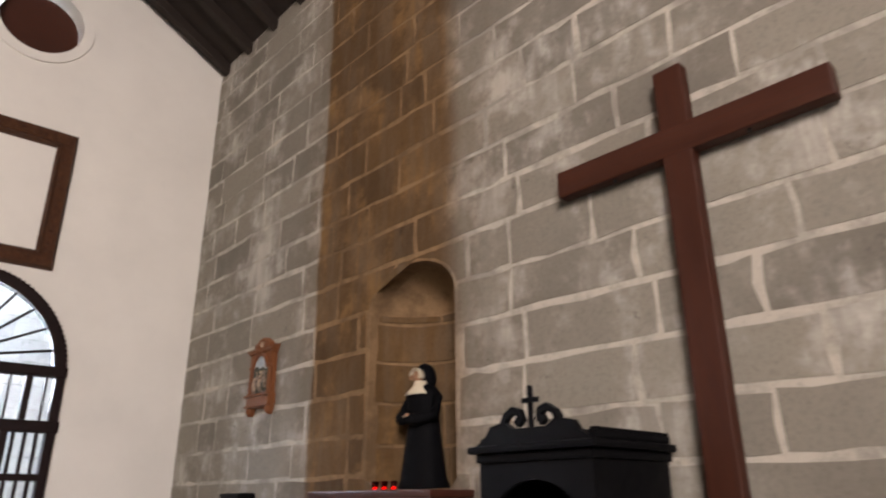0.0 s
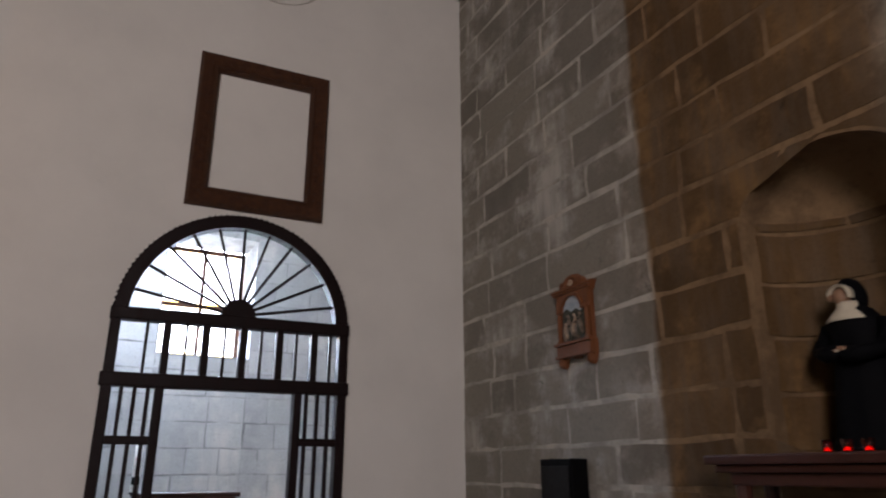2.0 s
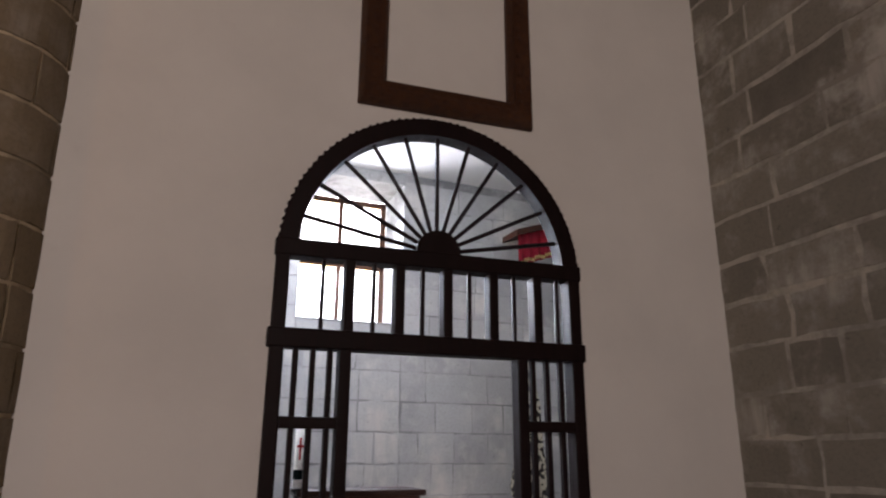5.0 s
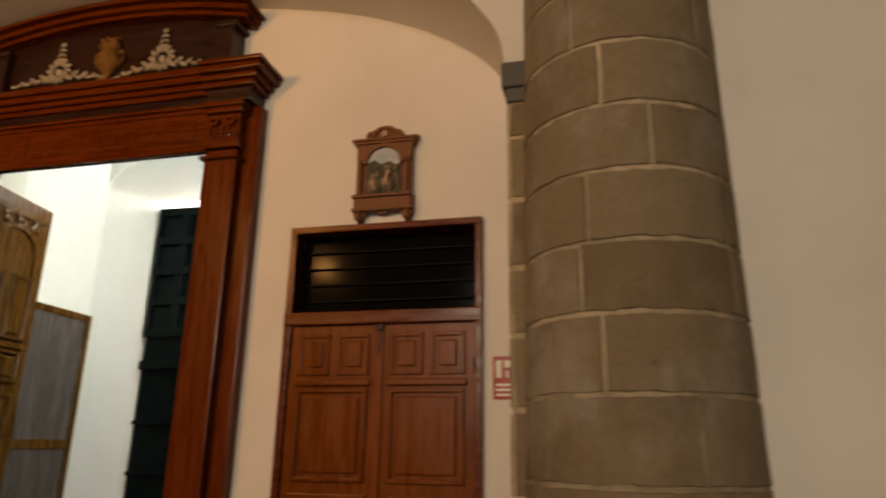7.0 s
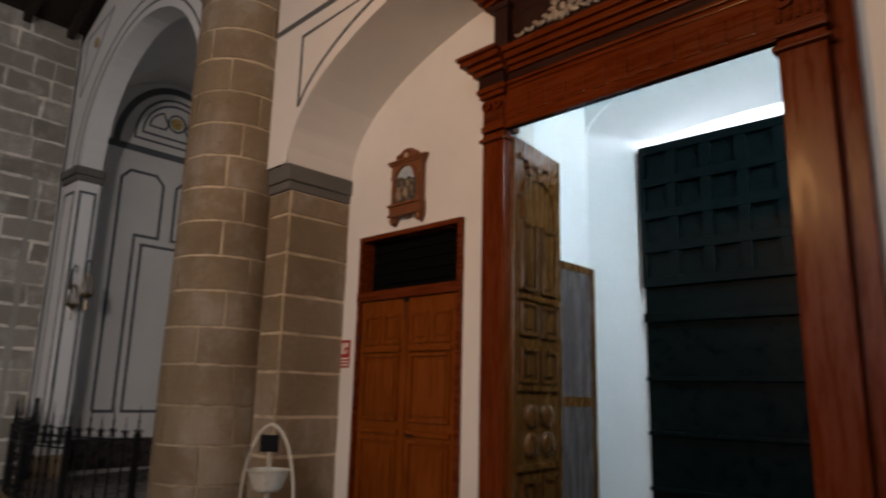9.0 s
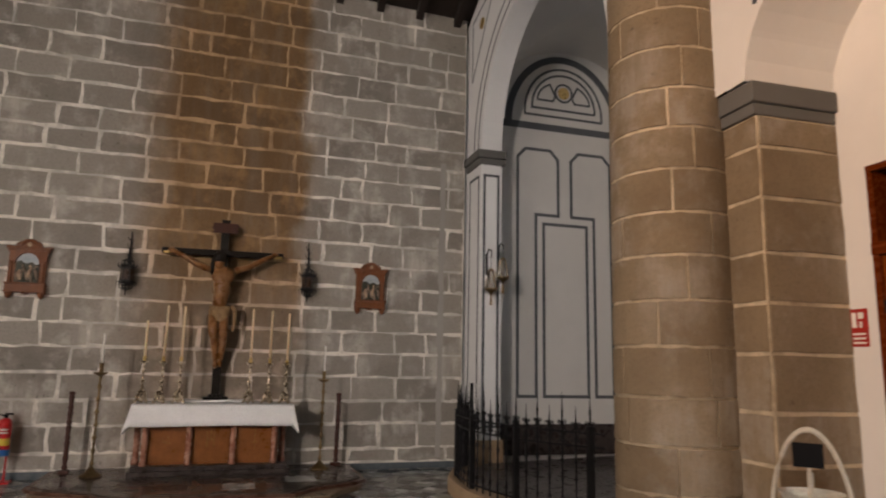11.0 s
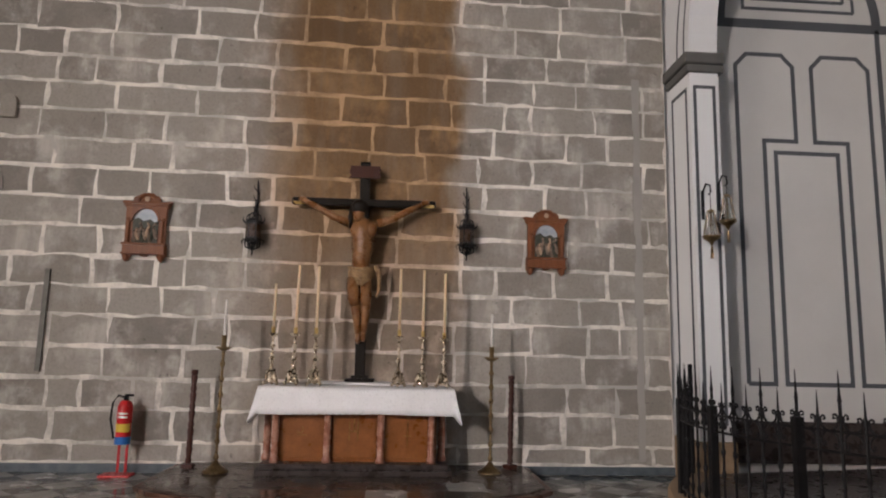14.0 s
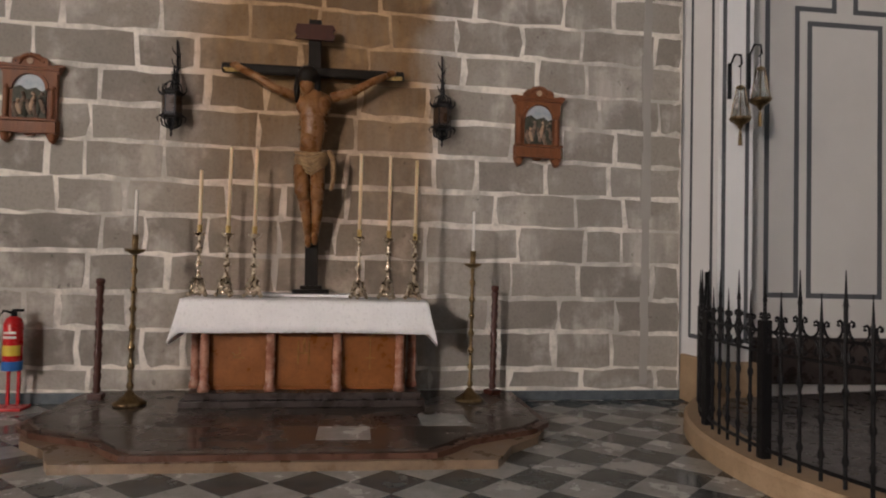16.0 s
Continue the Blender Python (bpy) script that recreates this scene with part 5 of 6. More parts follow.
# ---- west wall: altar, crucifix, candles ----
def altar():
    a = thing("altar", on_c(5.48, -0.15, 0.0), "brown panelled altar table with red marble colonnettes on a dark plinth", "altar")
    part("plinth", boxes([(-1.02, 1.02, -0.86, 0.0, STEPZ + 0.15, STEPZ + 0.21), (-0.98, 0.98, -0.83, 0.0, STEPZ + 0.21, STEPZ + 0.27)], 0.012), DARKMARBLE, a)
    part("body", box(-0.86, 0.86, -0.68, 0.0, STEPZ + 0.27, 1.03, 0.008), ALTAR, a)
    part("table_slab", box(-1.0, 1.0, -0.84, 0.0, 1.03, 1.1, 0.012), DARKMARBLE, a)
    for x in (-0.95, -0.84, -0.3, 0.26, 0.8, 0.93):
        y = -0.75 if abs(x) < 0.9 else -0.55
        part("colonnette", lathe([(0.05, STEPZ + 0.27), (0.05, STEPZ + 0.31), (0.036, STEPZ + 0.34), (0.04, 0.6), (0.034, 0.92), (0.05, 0.96), (0.05, 1.03)], 14, x, y), REDMARBLE, a, "", True)
    for k, x in enumerate((-0.57, -0.02, 0.53)):
        fld = part("front_panel", box(x - 0.24, x + 0.24, -0.7, -0.68, STEPZ + 0.31, 0.98, 0.006), ALTAR, a)
        em = bmesh.new()
        if k == 1:
            boxes_ = [(x - 0.06, x - 0.045, -0.706, -0.7, 0.55, 0.75), (x + 0.03, x + 0.045, -0.706, -0.7, 0.55, 0.75), (x - 0.045, x + 0.03, -0.706, -0.7, 0.64, 0.655), (x - 0.01, x + 0.005, -0.706, -0.7, 0.66, 0.78)]
            for r in boxes_:
                box(*r, bm=em)
        elif k == 0:
            ringband(x - 0.02, 0.66, 0.03, 0.04, 200, 420, -0.706, -0.7, 10, em)
            box(x - 0.05, x + 0.05, -0.706, -0.7, 0.6, 0.61, bm=em)
        else:
            ringband(x + 0.02, 0.82, 0.02, 0.035, 0, 360, -0.706, -0.7, 12, em)
            box(x + 0.01, x + 0.02, -0.706, -0.7, 0.5, 0.78, bm=em)
            box(x - 0.03, x + 0.06, -0.706, -0.7, 0.6, 0.61, bm=em)
        part("gilt_emblem", em, OLDGILT, fld, "faded gilt emblem")


altar()


def altar_cloth():
    bm = bmesh.new()
    nx, rows = 60, [(-0.0, 1.108), (-0.3, 1.108), (-0.6, 1.108), (-0.84, 1.108), (-0.862, 1.1), (-0.87, 1.07), (-0.874, 0.99), (-0.88, 0.9), (-0.886, 0.83)]
    random.seed(2)
    grid = []
    for j, (y, z) in enumerate(rows):
        line = []
        for k in range(nx + 1):
            u = -1.03 + 2.06 * k / nx
            drop = max(0, j - 4) / 4
            yy = y - 0.008 * drop * math.sin(9 * u + 2) - 0.005 * drop * math.sin(23 * u)
            zz = z + 0.006 * drop * math.sin(3.1 * u + 1)
            if j == len(rows) - 1:
                zz += 0.008 * abs(math.sin(45 * u))
            line.append(bm.verts.new((u, yy, zz)))
        grid.append(line)
    for a, b in zip(grid, grid[1:]):
        for k in range(nx):
            bm.faces.new((a[k], a[k + 1], b[k + 1], b[k]))
    for s in (0, nx):
        sg = -1 if s == 0 else 1
        prev = [grid[j][s] for j in range(len(rows))]
        for step in range(1, 6):
            cur = []
            for j, (y, z) in enumerate(rows):
                t = step / 5
                f = max(0.0, (-y) / 0.886)
                cur.append(bm.verts.new((sg * (1.03 + 0.02 * t + 0.06 * t * f), y - 0.03 * t * f + 0.006 * math.sin(5 * y * 3 + step), min(z, 1.108 - t * 0.28 - 0.1 * t * f) if j < 4 else z - t * (0.33 - (1.108 - z) * 0.9))))
            for j in range(len(rows) - 1):
                q = (prev[j], cur[j], cur[j + 1], prev[j + 1])
                bm.faces.new(q)
            prev = cur
    bmesh.ops.recalc_face_normals(bm, faces=bm.faces[:])
    th = bmesh.ops.solidify(bm, geom=bm.faces[:], thickness=0.003)
    c = part("altar_cloth", bm, CLOTH, None, "", True)
    c.matrix_world = on_c(5.48, -0.15)
    tagged(c, "white linen altar cloth with a scalloped hem, draped over the altar", "cloth")


altar_cloth()
CLOTHZ = 0.963

ledge = tagged(part("altar_ledge", box(-0.55, 0.5, -0.32, 0.0, CLOTHZ, CLOTHZ + 0.025, 0.006), CLOTH), "low white ledge at the back of the altar", "ledge")
ledge.matrix_world = on_c(5.48, 0, 0.01)


def crucifix():
    c = thing("crucifix", on_c(5.49, -0.09, 0.12) @ pose(0, 0, 0, 0, -0.6, 0), "black wooden crucifix with carved body, standing on the altar", "crucifix")
    part("upright", box(-0.06, 0.06, -0.035, 0.035, CLOTHZ + 0.14, 3.7, 0.006), BLACKCROSS, c)
    part("crossbeam", box(-0.86, 0.86, -0.04, 0.03, 3.15, 3.245, 0.025), BLACKCROSS, c)
    part("foot", boxes([(-0.17, 0.17, -0.1, 0.08, CLOTHZ + 0.116, CLOTHZ + 0.155), (-0.1, 0.1, -0.07, 0.06, CLOTHZ + 0.155, CLOTHZ + 0.19)], 0.008), BLACKCROSS, c)
    for s in (-1, 1):
        part("gilt_end", box(s * 0.72 - 0.12, s * 0.72 + 0.12, -0.046, -0.036, 3.15, 3.19, 0.004), GILT, c, "gilt beam end")
    tb = [(-0.19, 3.5), (-0.16, 3.53), (-0.19, 3.56), (-0.17, 3.64), (0.17, 3.64), (0.19, 3.6), (0.16, 3.57), (0.19, 3.54), (0.17, 3.49)]
    part("title_board", slab(tb, -0.07, -0.036), CROSSWOOD, c, "small red-brown title board")
    bm = bmesh.new()

    def blob(p, r, m=None):
        bmesh.ops.create_icosphere(bm, subdivisions=2, radius=1, matrix=Matrix.Translation(p) @ (m or Matrix.Identity(4)) @ Matrix.Diagonal((*r, 1)))

    for s in (-1, 1):
        tube([(s * 0.72, -0.06, 3.2), (s * 0.52, -0.09, 3.1), (s * 0.36, -0.1, 3.0), (s * 0.16, -0.11, 2.93)], 0.034, 8, bm, 1.5)
        blob((s * 0.73, -0.065, 3.21), (0.05, 0.025, 0.035))
    tube([(0, -0.11, 2.95), (-0.01, -0.14, 2.8), (0.0, -0.13, 2.62), (-0.02, -0.12, 2.45), (-0.02, -0.13, 2.34)], 0.125, 14, bm, 0.8)
    blob((-0.075, -0.165, 2.84), (0.09, 0.075, 0.1))
    blob((0.075, -0.165, 2.84), (0.09, 0.075, 0.1))
    blob((0.0, -0.12, 2.9), (0.18, 0.085, 0.09))
    for k in range(4):
        for s in (-1, 1):
            tube([(s * 0.02, -0.235 + 0.012 * k, 2.76 - 0.055 * k), (s * 0.08, -0.225 + 0.012 * k, 2.74 - 0.05 * k), (s * 0.13, -0.15, 2.76 - 0.05 * k)], 0.012, 6, bm, 0.7)
    blob((-0.03, -0.19, 2.5), (0.085, 0.06, 0.1))
    for s, k in ((-1, 0.0), (1, 0.02)):
        tube([(-0.03 + s * 0.075, -0.13, 2.27), (-0.02 + s * 0.07, -0.2, 2.02), (-0.01 + s * 0.06, -0.19, 1.95)], 0.075, 10, bm, 0.8)
        tube([(-0.01 + s * 0.06, -0.19, 1.97), (-0.0 + s * 0.045, -0.13, 1.78), (0.0 + s * 0.03, -0.09, 1.62 + k)], 0.06, 10, bm, 0.65)
        blob((s * 0.03, -0.11, 1.58 + k), (0.035, 0.05, 0.07))
    blob((-0.06, -0.2, 3.03), (0.075, 0.08, 0.11))
    nc = len(bm.faces)
    blob((-0.02, -0.145, 2.33), (0.155, 0.105, 0.11))
    for k in range(6):
        tube([(-0.16 + 0.02 * k, -0.2, 2.39 - 0.035 * k), (-0.01, -0.255, 2.36 - 0.035 * k), (0.14, -0.19, 2.4 - 0.02 * k)], 0.016, 6, bm)
    tube([(0.14, -0.18, 2.41), (0.19, -0.19, 2.34), (0.2, -0.17, 2.16), (0.17, -0.16, 2.05)], 0.034, 8, bm, 0.5)
    nb = len(bm.faces)
    blob((-0.055, -0.2, 3.1), (0.1, 0.1, 0.105))
    for s in (-1, 1):
        tube([(-0.055 + s * 0.07, -0.19, 3.1), (-0.06 + s * 0.095, -0.2, 2.98), (-0.05 + s * 0.1, -0.19, 2.85)], 0.042, 8, bm, 0.4)
    bm.faces.ensure_lookup_table()
    for k, f in enumerate(bm.faces):
        f.material_index = 0 if k < nc else 2 if k < nb else 1
    body = part("statue", bm, BODY, c, "brown painted carved body", True)
    body.data.materials.append(BLACKCROSS)
    body.data.materials.append(LOINCLOTH)


crucifix()


def candlestick(m, tall):
    c = thing("candlestick", m, "tarnished silver altar candlestick with a tall cream candle", "candlestick", "altar candlesticks")
    foot = bmesh.new()
    for k in range(3):
        a = radians(90 + 120 * k)
        tube([(0.03 * math.cos(a), 0.03 * math.sin(a), 0.16), (0.055 * math.cos(a), 0.055 * math.sin(a), 0.07), (0.08 * math.cos(a), 0.08 * math.sin(a), 0.02)], 0.022, 8, foot, 0.8)
        bmesh.ops.create_icosphere(foot, subdivisions=2, radius=0.02, matrix=pose(0.08 * math.cos(a), 0.08 * math.sin(a), 0.02))
    lathe([(0.075, 0.025), (0.06, 0.06), (0.035, 0.12), (0.025, 0.16), (0.0, 0.17)], 12, bm=foot)
    part("foot", foot, SILVER, c, "", True)
    part("stem", lathe([(0.018, 0.15), (0.03, 0.17), (0.016, 0.2), (0.014, 0.25), (0.034, 0.28), (0.014, 0.32), (0.012, 0.38), (0.03, 0.41), (0.012, 0.45), (0.012, 0.5), (0.02, 0.52)], 14), SILVER, c, "", True)
    part("drip_pan", lathe([(0.012, 0.51), (0.05, 0.54), (0.056, 0.555), (0.02, 0.545), (0.018, 0.6), (0.0, 0.6)], 16), SILVER, c, "", True)
    part("collar", lathe([(0.02, 0.555), (0.022, 0.62), (0.0, 0.622)], 12), GILT, c, "bright gilt collar")
    can = part("candle", lathe([(0.017, 0.6), (0.015, 0.6 + tall), (0.006, 0.606 + tall), (0.0, 0.606 + tall)], 12), CANDLE, c, "tall cream candle", True)
    part("wick", tube([(0, 0, 0.6 + tall), (0.002, 0, 0.62 + tall)], 0.002, 5), BLACK, can)
    return c


first = candlestick(on_c(4.54, CLOTHZ, 0.6), 0.49)
first = candlestick(on_c(5.0, CLOTHZ, 0.6), 0.7)
for y, dz, lean in ((4.77, 1.0, 0.8), (5.91, 1.0, -0.2), (6.17, 0.995, 0.3), (6.41, 0.97, -0.6)):
    cc = copy_thing(first, on_c(y, CLOTHZ, 0.6) @ pose(0, 0, 0, 0, lean, y * 70))
    cc.scale = (1, 1, dz)


def tall_stand(m):
    c = thing("candle_stand", m, "tall turned brass floor candlestick with a white candle, beside the altar", "candle stand", "floor candle stands")
    part("foot", lathe([(0.13, 0.0), (0.135, 0.02), (0.1, 0.04), (0.05, 0.08), (0.025, 0.12), (0.0, 0.13)], 18), BRASS, c, "", True)
    prof = [(0.02, 0.1)]
    z = 0.12
    while z < 1.2:
        prof += [(0.014, z), (0.026, z + 0.025), (0.03, z + 0.04), (0.024, z + 0.055), (0.014, z + 0.075), (0.016, z + 0.12)]
        z += 0.16
    part("shaft", lathe([*prof, (0.02, 1.26)], 12), BRASS, c, "", True)
    part("drip_pan", lathe([(0.02, 1.25), (0.08, 1.285), (0.085, 1.3), (0.03, 1.29), (0.025, 1.33), (0.028, 1.42), (0.0, 1.42)], 18), BRASS, c, "", True)
    part("candle", lathe([(0.014, 1.4), (0.013, 1.79), (0.005, 1.8), (0.0, 1.8)], 12), WHITEWAX, c, "white candle", True)
    return c


t1 = tall_stand(on_c(4.04, STEPZ, 0.68))
copy_thing(t1, on_c(6.94, STEPZ, 0.6) @ pose(0, 0, 0, 0, 0.4, 40)).scale = (1, 1, 0.96)


def torch_pole(m):
    c = thing("processional_pole", m, "short turned wooden pole standing in a holder beside the altar", "pole", "turned poles")
    prof = [(0.05, 0.0), (0.05, 0.03), (0.03, 0.05)]
    z = 0.06
    while z < 0.93:
        prof += [(0.03, z), (0.036, z + 0.02), (0.025, z + 0.06), (0.034, z + 0.12), (0.036, z + 0.15), (0.026, z + 0.17)]
        z += 0.19
    part("shaft", lathe([*prof, (0.03, 0.99), (0.04, 1.01), (0.035, 1.04), (0.0, 1.045)], 12), SHELF, c, "", True)
    part("holder", box(-0.06, 0.06, -0.06, 0.06, 0.0, 0.05, 0.01), SHELF, c)
    return c


p1 = torch_pole(on_c(3.69, STEPZ, 0.4))
copy_thing(p1, on_c(7.22, STEPZ, 0.3) @ pose(0, 0, 0, 0, 0.8, 30))


def wall_lantern(m):
    c = thing("wall_lantern", m, "wrought-iron wall lantern on a spiked bracket, unlit", "lantern", "iron lanterns by the crucifix")
    part("bracket", tube([(0, -0.01, 0.12), (0.01, -0.02, 0.42), (0.0, -0.02, 0.64)], 0.014, 6, None, 0.5), IRON, c)
    leaf = bmesh.new()
    for k in range(6):
        tube([(0, -0.02, 0.2 + 0.06 * k), (0.03 * (-1) ** k, -0.05, 0.24 + 0.06 * k), (0.04 * (-1) ** k, -0.03, 0.28 + 0.06 * k)], 0.008, 5, leaf, 0.4)
    tube([(0, -0.02, 0.3), (0, -0.1, 0.34), (0, -0.14, 0.26), (0, -0.14, 0.16)], 0.01, 6, leaf)
    part("scrollwork", leaf, IRON, c)
    body = part("lantern_body", lathe([(0.085, -0.13), (0.1, -0.11), (0.1, -0.09), (0.088, -0.085), (0.088, 0.085), (0.105, 0.09), (0.105, 0.11), (0.05, 0.15), (0.0, 0.16)], 6, 0, -0.14), IRON, c)
    for k in range(6):
        a = radians(60 * k + 30)
        x, y = 0.079 * math.cos(a), -0.14 + 0.079 * math.sin(a)
        pane = part("pane", box(-0.034, 0.034, -0.003, 0.003, -0.075, 0.075, 0.002), LANTERNPANE, body, "brown glass pane")
        pane.matrix_local = pose(x, y, 0, 0, 0, 60 * k + 30 + 90)
        a = radians(60 * k)
        x, y = math.cos(a), math.sin(a)
        part("spike", tube([(0.1 * x, -0.14 + 0.1 * y, 0.1), (0.125 * x, -0.14 + 0.125 * y, 0.13), (0.12 * x, -0.14 + 0.12 * y, 0.17)], 0.013, 5, None, 0.2), IRON, body)
        part("spike", tube([(0.1 * x, -0.14 + 0.1 * y, -0.1), (0.13 * x, -0.14 + 0.13 * y, -0.12), (0.115 * x, -0.14 + 0.115 * y, -0.165)], 0.012, 5, None, 0.3), IRON, body)
        part("curl", tube([(0.09 * x, -0.14 + 0.09 * y, -0.13), (0.08 * x, -0.14 + 0.08 * y, -0.19), (0.03 * x, -0.14 + 0.03 * y, -0.215), (0.02 * x, -0.14 + 0.02 * y, -0.18)], 0.009, 5), IRON, body)
        part("crown_curl", tube([(0.09 * x, -0.14 + 0.09 * y, 0.12), (0.07 * x, -0.14 + 0.07 * y, 0.19), (0.02 * x, -0.14 + 0.02 * y, 0.22)], 0.008, 5), IRON, body)
    part("chain", tube([(0, -0.14, 0.15), (0.012, -0.14, 0.24), (0, -0.1, 0.38)], 0.009, 6), IRON, c)
    part("finial", lathe([(0.0, -0.3), (0.012, -0.28), (0.008, -0.24), (0.022, -0.22), (0.012, -0.18), (0.03, -0.13)], 8, 0, -0.14), IRON, c)
    return c


w1 = wall_lantern(on_c(4.17, 2.71, 0.01))
copy_thing(w1, on_c(6.7, 2.74, 0.01))


def extinguisher():
    c = thing("fire_extinguisher", on_c(2.93, FLOOR, 0.22), "red fire extinguisher with a yellow label on a red floor stand", "fire extinguisher")
    body = part("cylinder", lathe([(0.07, 0.36), (0.078, 0.38), (0.078, 0.74), (0.06, 0.79), (0.03, 0.81), (0.0, 0.81)], 20), RED, c, "", True)
    part("label", lathe([(0.0795, 0.47), (0.0795, 0.56)], 20, start=200, turn=140), YELLOW, body, "yellow label")
    part("text_bar", lathe([(0.0795, 0.62), (0.0795, 0.64)], 12, start=230, turn=80), SIGNWHITE, body)
    part("text_bar", lathe([(0.0795, 0.66), (0.0795, 0.68)], 12, start=230, turn=80), SIGNWHITE, body)
    part("base_band", lathe([(0.083, 0.34), (0.083, 0.42), (0.0, 0.42)], 20), BLUE, c, "blue band")
    part("valve", boxes([(-0.02, 0.02, -0.02, 0.02, 0.8, 0.86), (-0.015, 0.08, -0.012, 0.012, 0.85, 0.875)], 0.005), BLACK, c)
    part("hose", tube([(-0.02, 0, 0.84), (-0.08, -0.01, 0.86), (-0.13, -0.02, 0.78), (-0.14, -0.02, 0.6), (-0.1, -0.03, 0.45), (-0.09, -0.03, 0.4)], 0.011, 8), BLACK, c, "", True)
    part("stand_post", boxes([(0.03, 0.055, 0.03, 0.055, 0.0, 0.5), (-0.055, -0.03, 0.03, 0.055, 0.0, 0.5)], 0.004), RED, c)
    part("stand_base", boxes([(-0.19, 0.13, -0.12, 0.1, 0.0, 0.025)], 0.008), RED, c)


extinguisher()

bar = tagged(part("wall_batten", box(-0.028, 0.028, -0.03, 0.0, 1.04, 2.2, 0.004), GREYBAR), "grey painted timber batten fixed upright to the stone wall", "batten")
bar.matrix_world = on_c(1.87, 0, 0.012)


def relic_arch():
    """Traces of a walled-up arch and a small carved head stone."""
    a = thing("walled_up_arch", on_c(0.0, -0.1, 0.014), "pale traces of a walled-up stone arch in the wall", "arch")
    for k in range(9):
        t0 = 8 + 9.2 * k
        part("voussoir", ringband(0.0, 3.05, 0.98, 1.28, t0, t0 + 8.4, -0.014, 0.0, 4), STONE_C, a)
    h = tagged(part("carved_stone", slab([(-0.09, 0.0), (0.09, 0.0), *arcpts(0, 0.17, 0.09, 0.12, 0, 180, 12)], -0.045, 0.0), STONE_C), "small round-topped weathered carved stone in the wall", "carving")
    h.matrix_world = on_c(1.23, 3.98, 0.012)


relic_arch()


# ---- chapel: railing and hanging lanterns ----
def railing():
    r = thing("iron_railing", pose(0, 0, 0), "black wrought-iron railing with spear tops and scrolls, on a curved kerb", "railing")
    base = FLOOR + 0.16
    R = KR - 0.12
    n = 0
    a = -40.5
    step = 3.0
    curl = [(0.074, 0.0), (0.05, 0.006), (0.028, 0.028), (0.018, 0.06), (0.02, 0.088), (0.034, 0.102), (0.048, 0.094), (0.048, 0.078), (0.038, 0.076)]
    while a < 40.5:
        x, y = kerb_pt(a, R)
        tall = n % 2 == 0
        top = 1.13 if tall else 1.0
        b = bmesh.new()
        rad = 0.012
        if n % 6 == 2:
            box(x - 0.032, x + 0.032, y - 0.032, y + 0.032, base, 0.97, 0.004, b)
        tube([(x, y, base), (x, y, top)], rad, 6, b)
        tube([(x, y, top - 0.04), (x, y, top), (x, y, top + 0.16)], 0.017, 6, b, 0.12)
        for z in (0.62, 0.45, 0.25):
            lathe([(rad, z - 0.03), (0.019, z - 0.01), (0.019, z + 0.01), (rad, z + 0.03)], 8, x, y, b)
        post = part("baluster", b, IRON, r)
        xn, yn = kerb_pt(a + step, R)
        d = Vector((xn - x, yn - y, 0)).normalized()
        s = bmesh.new()
        for sg in (-1, 1):
            for up in (1, -1):
                tube([Vector((x, y, 0.9)) + d * sg * u + Vector((0, 0, up * v * (1.1 if tall else 0.95))) for u, v in curl], 0.0085, 5, s)
        part("scroll", s, IRON, post)
        n += 1
        a += step
    for z, rr in ((base + 0.06, 0.013), (0.77, 0.011), (0.9, 0.01)):
        part("rail", tube([(*kerb_pt(-40.5 + 81 * k / 40, R), z) for k in range(41)], rr, 6), IRON, r)
    # gate post with a bundle of short bars against the pilaster
    for k in range(5):
        x, y = kerb_pt(-42.0 + 0.45 * k, R + 0.02)
        part("end_bar", tube([(x, y, base), (x, y, 1.16), (x, y, 1.28)], 0.012, 6), IRON, r)


railing()


def glass_lantern(m, drop):
    g = thing("hanging_lantern", m, "small glass and brass lantern hanging from an iron wall bracket", "lantern", "glass lanterns")
    part("bracket", tube([(0, 0.0, 0.0), (0, -0.02, 0.08), (0, -0.1, 0.16), (0, -0.2, 0.12), (0, -0.22, 0.03), (0, -0.17, 0.02)], 0.01, 8), IRON, g)
    part("wall_plate", box(-0.02, 0.02, -0.012, 0.0, -0.25, 0.1, 0.004), IRON, g)
    cy = -0.2
    part("chain", tube([(0, cy, 0.08), (0, cy, -drop)], 0.004, 5), IRON, g)
    z = -drop
    part("crown", lathe([(0.0, z + 0.02), (0.04, z), (0.045, z - 0.02), (0.03, z - 0.03)], 10, 0, cy), BRASS, g, "", True)
    part("glass", lathe([(0.045, z - 0.02), (0.06, z - 0.12), (0.095, z - 0.3), (0.09, z - 0.3), (0.055, z - 0.12), (0.04, z - 0.02)], 8, 0, cy), GLASS, g, "clear tapering glass")
    for k in range(6):
        a = radians(60 * k)
        part("rib", tube([(0.045 * math.cos(a), cy + 0.045 * math.sin(a), z - 0.02), (0.1 * math.cos(a), cy + 0.1 * math.sin(a), z - 0.31)], 0.004, 5), BRASS, g)
    part("bowl", lathe([(0.0, z - 0.42), (0.015, z - 0.4), (0.03, z - 0.37), (0.09, z - 0.33), (0.105, z - 0.3), (0.08, z - 0.305), (0.0, z - 0.36)], 14, 0, cy), BRASS, g, "", True)
    part("tassel", tube([(0, cy, z - 0.42), (0, cy, z - 0.47), (0, cy, z - 0.56)], 0.012, 6, None, 1.6), BRASS, g)


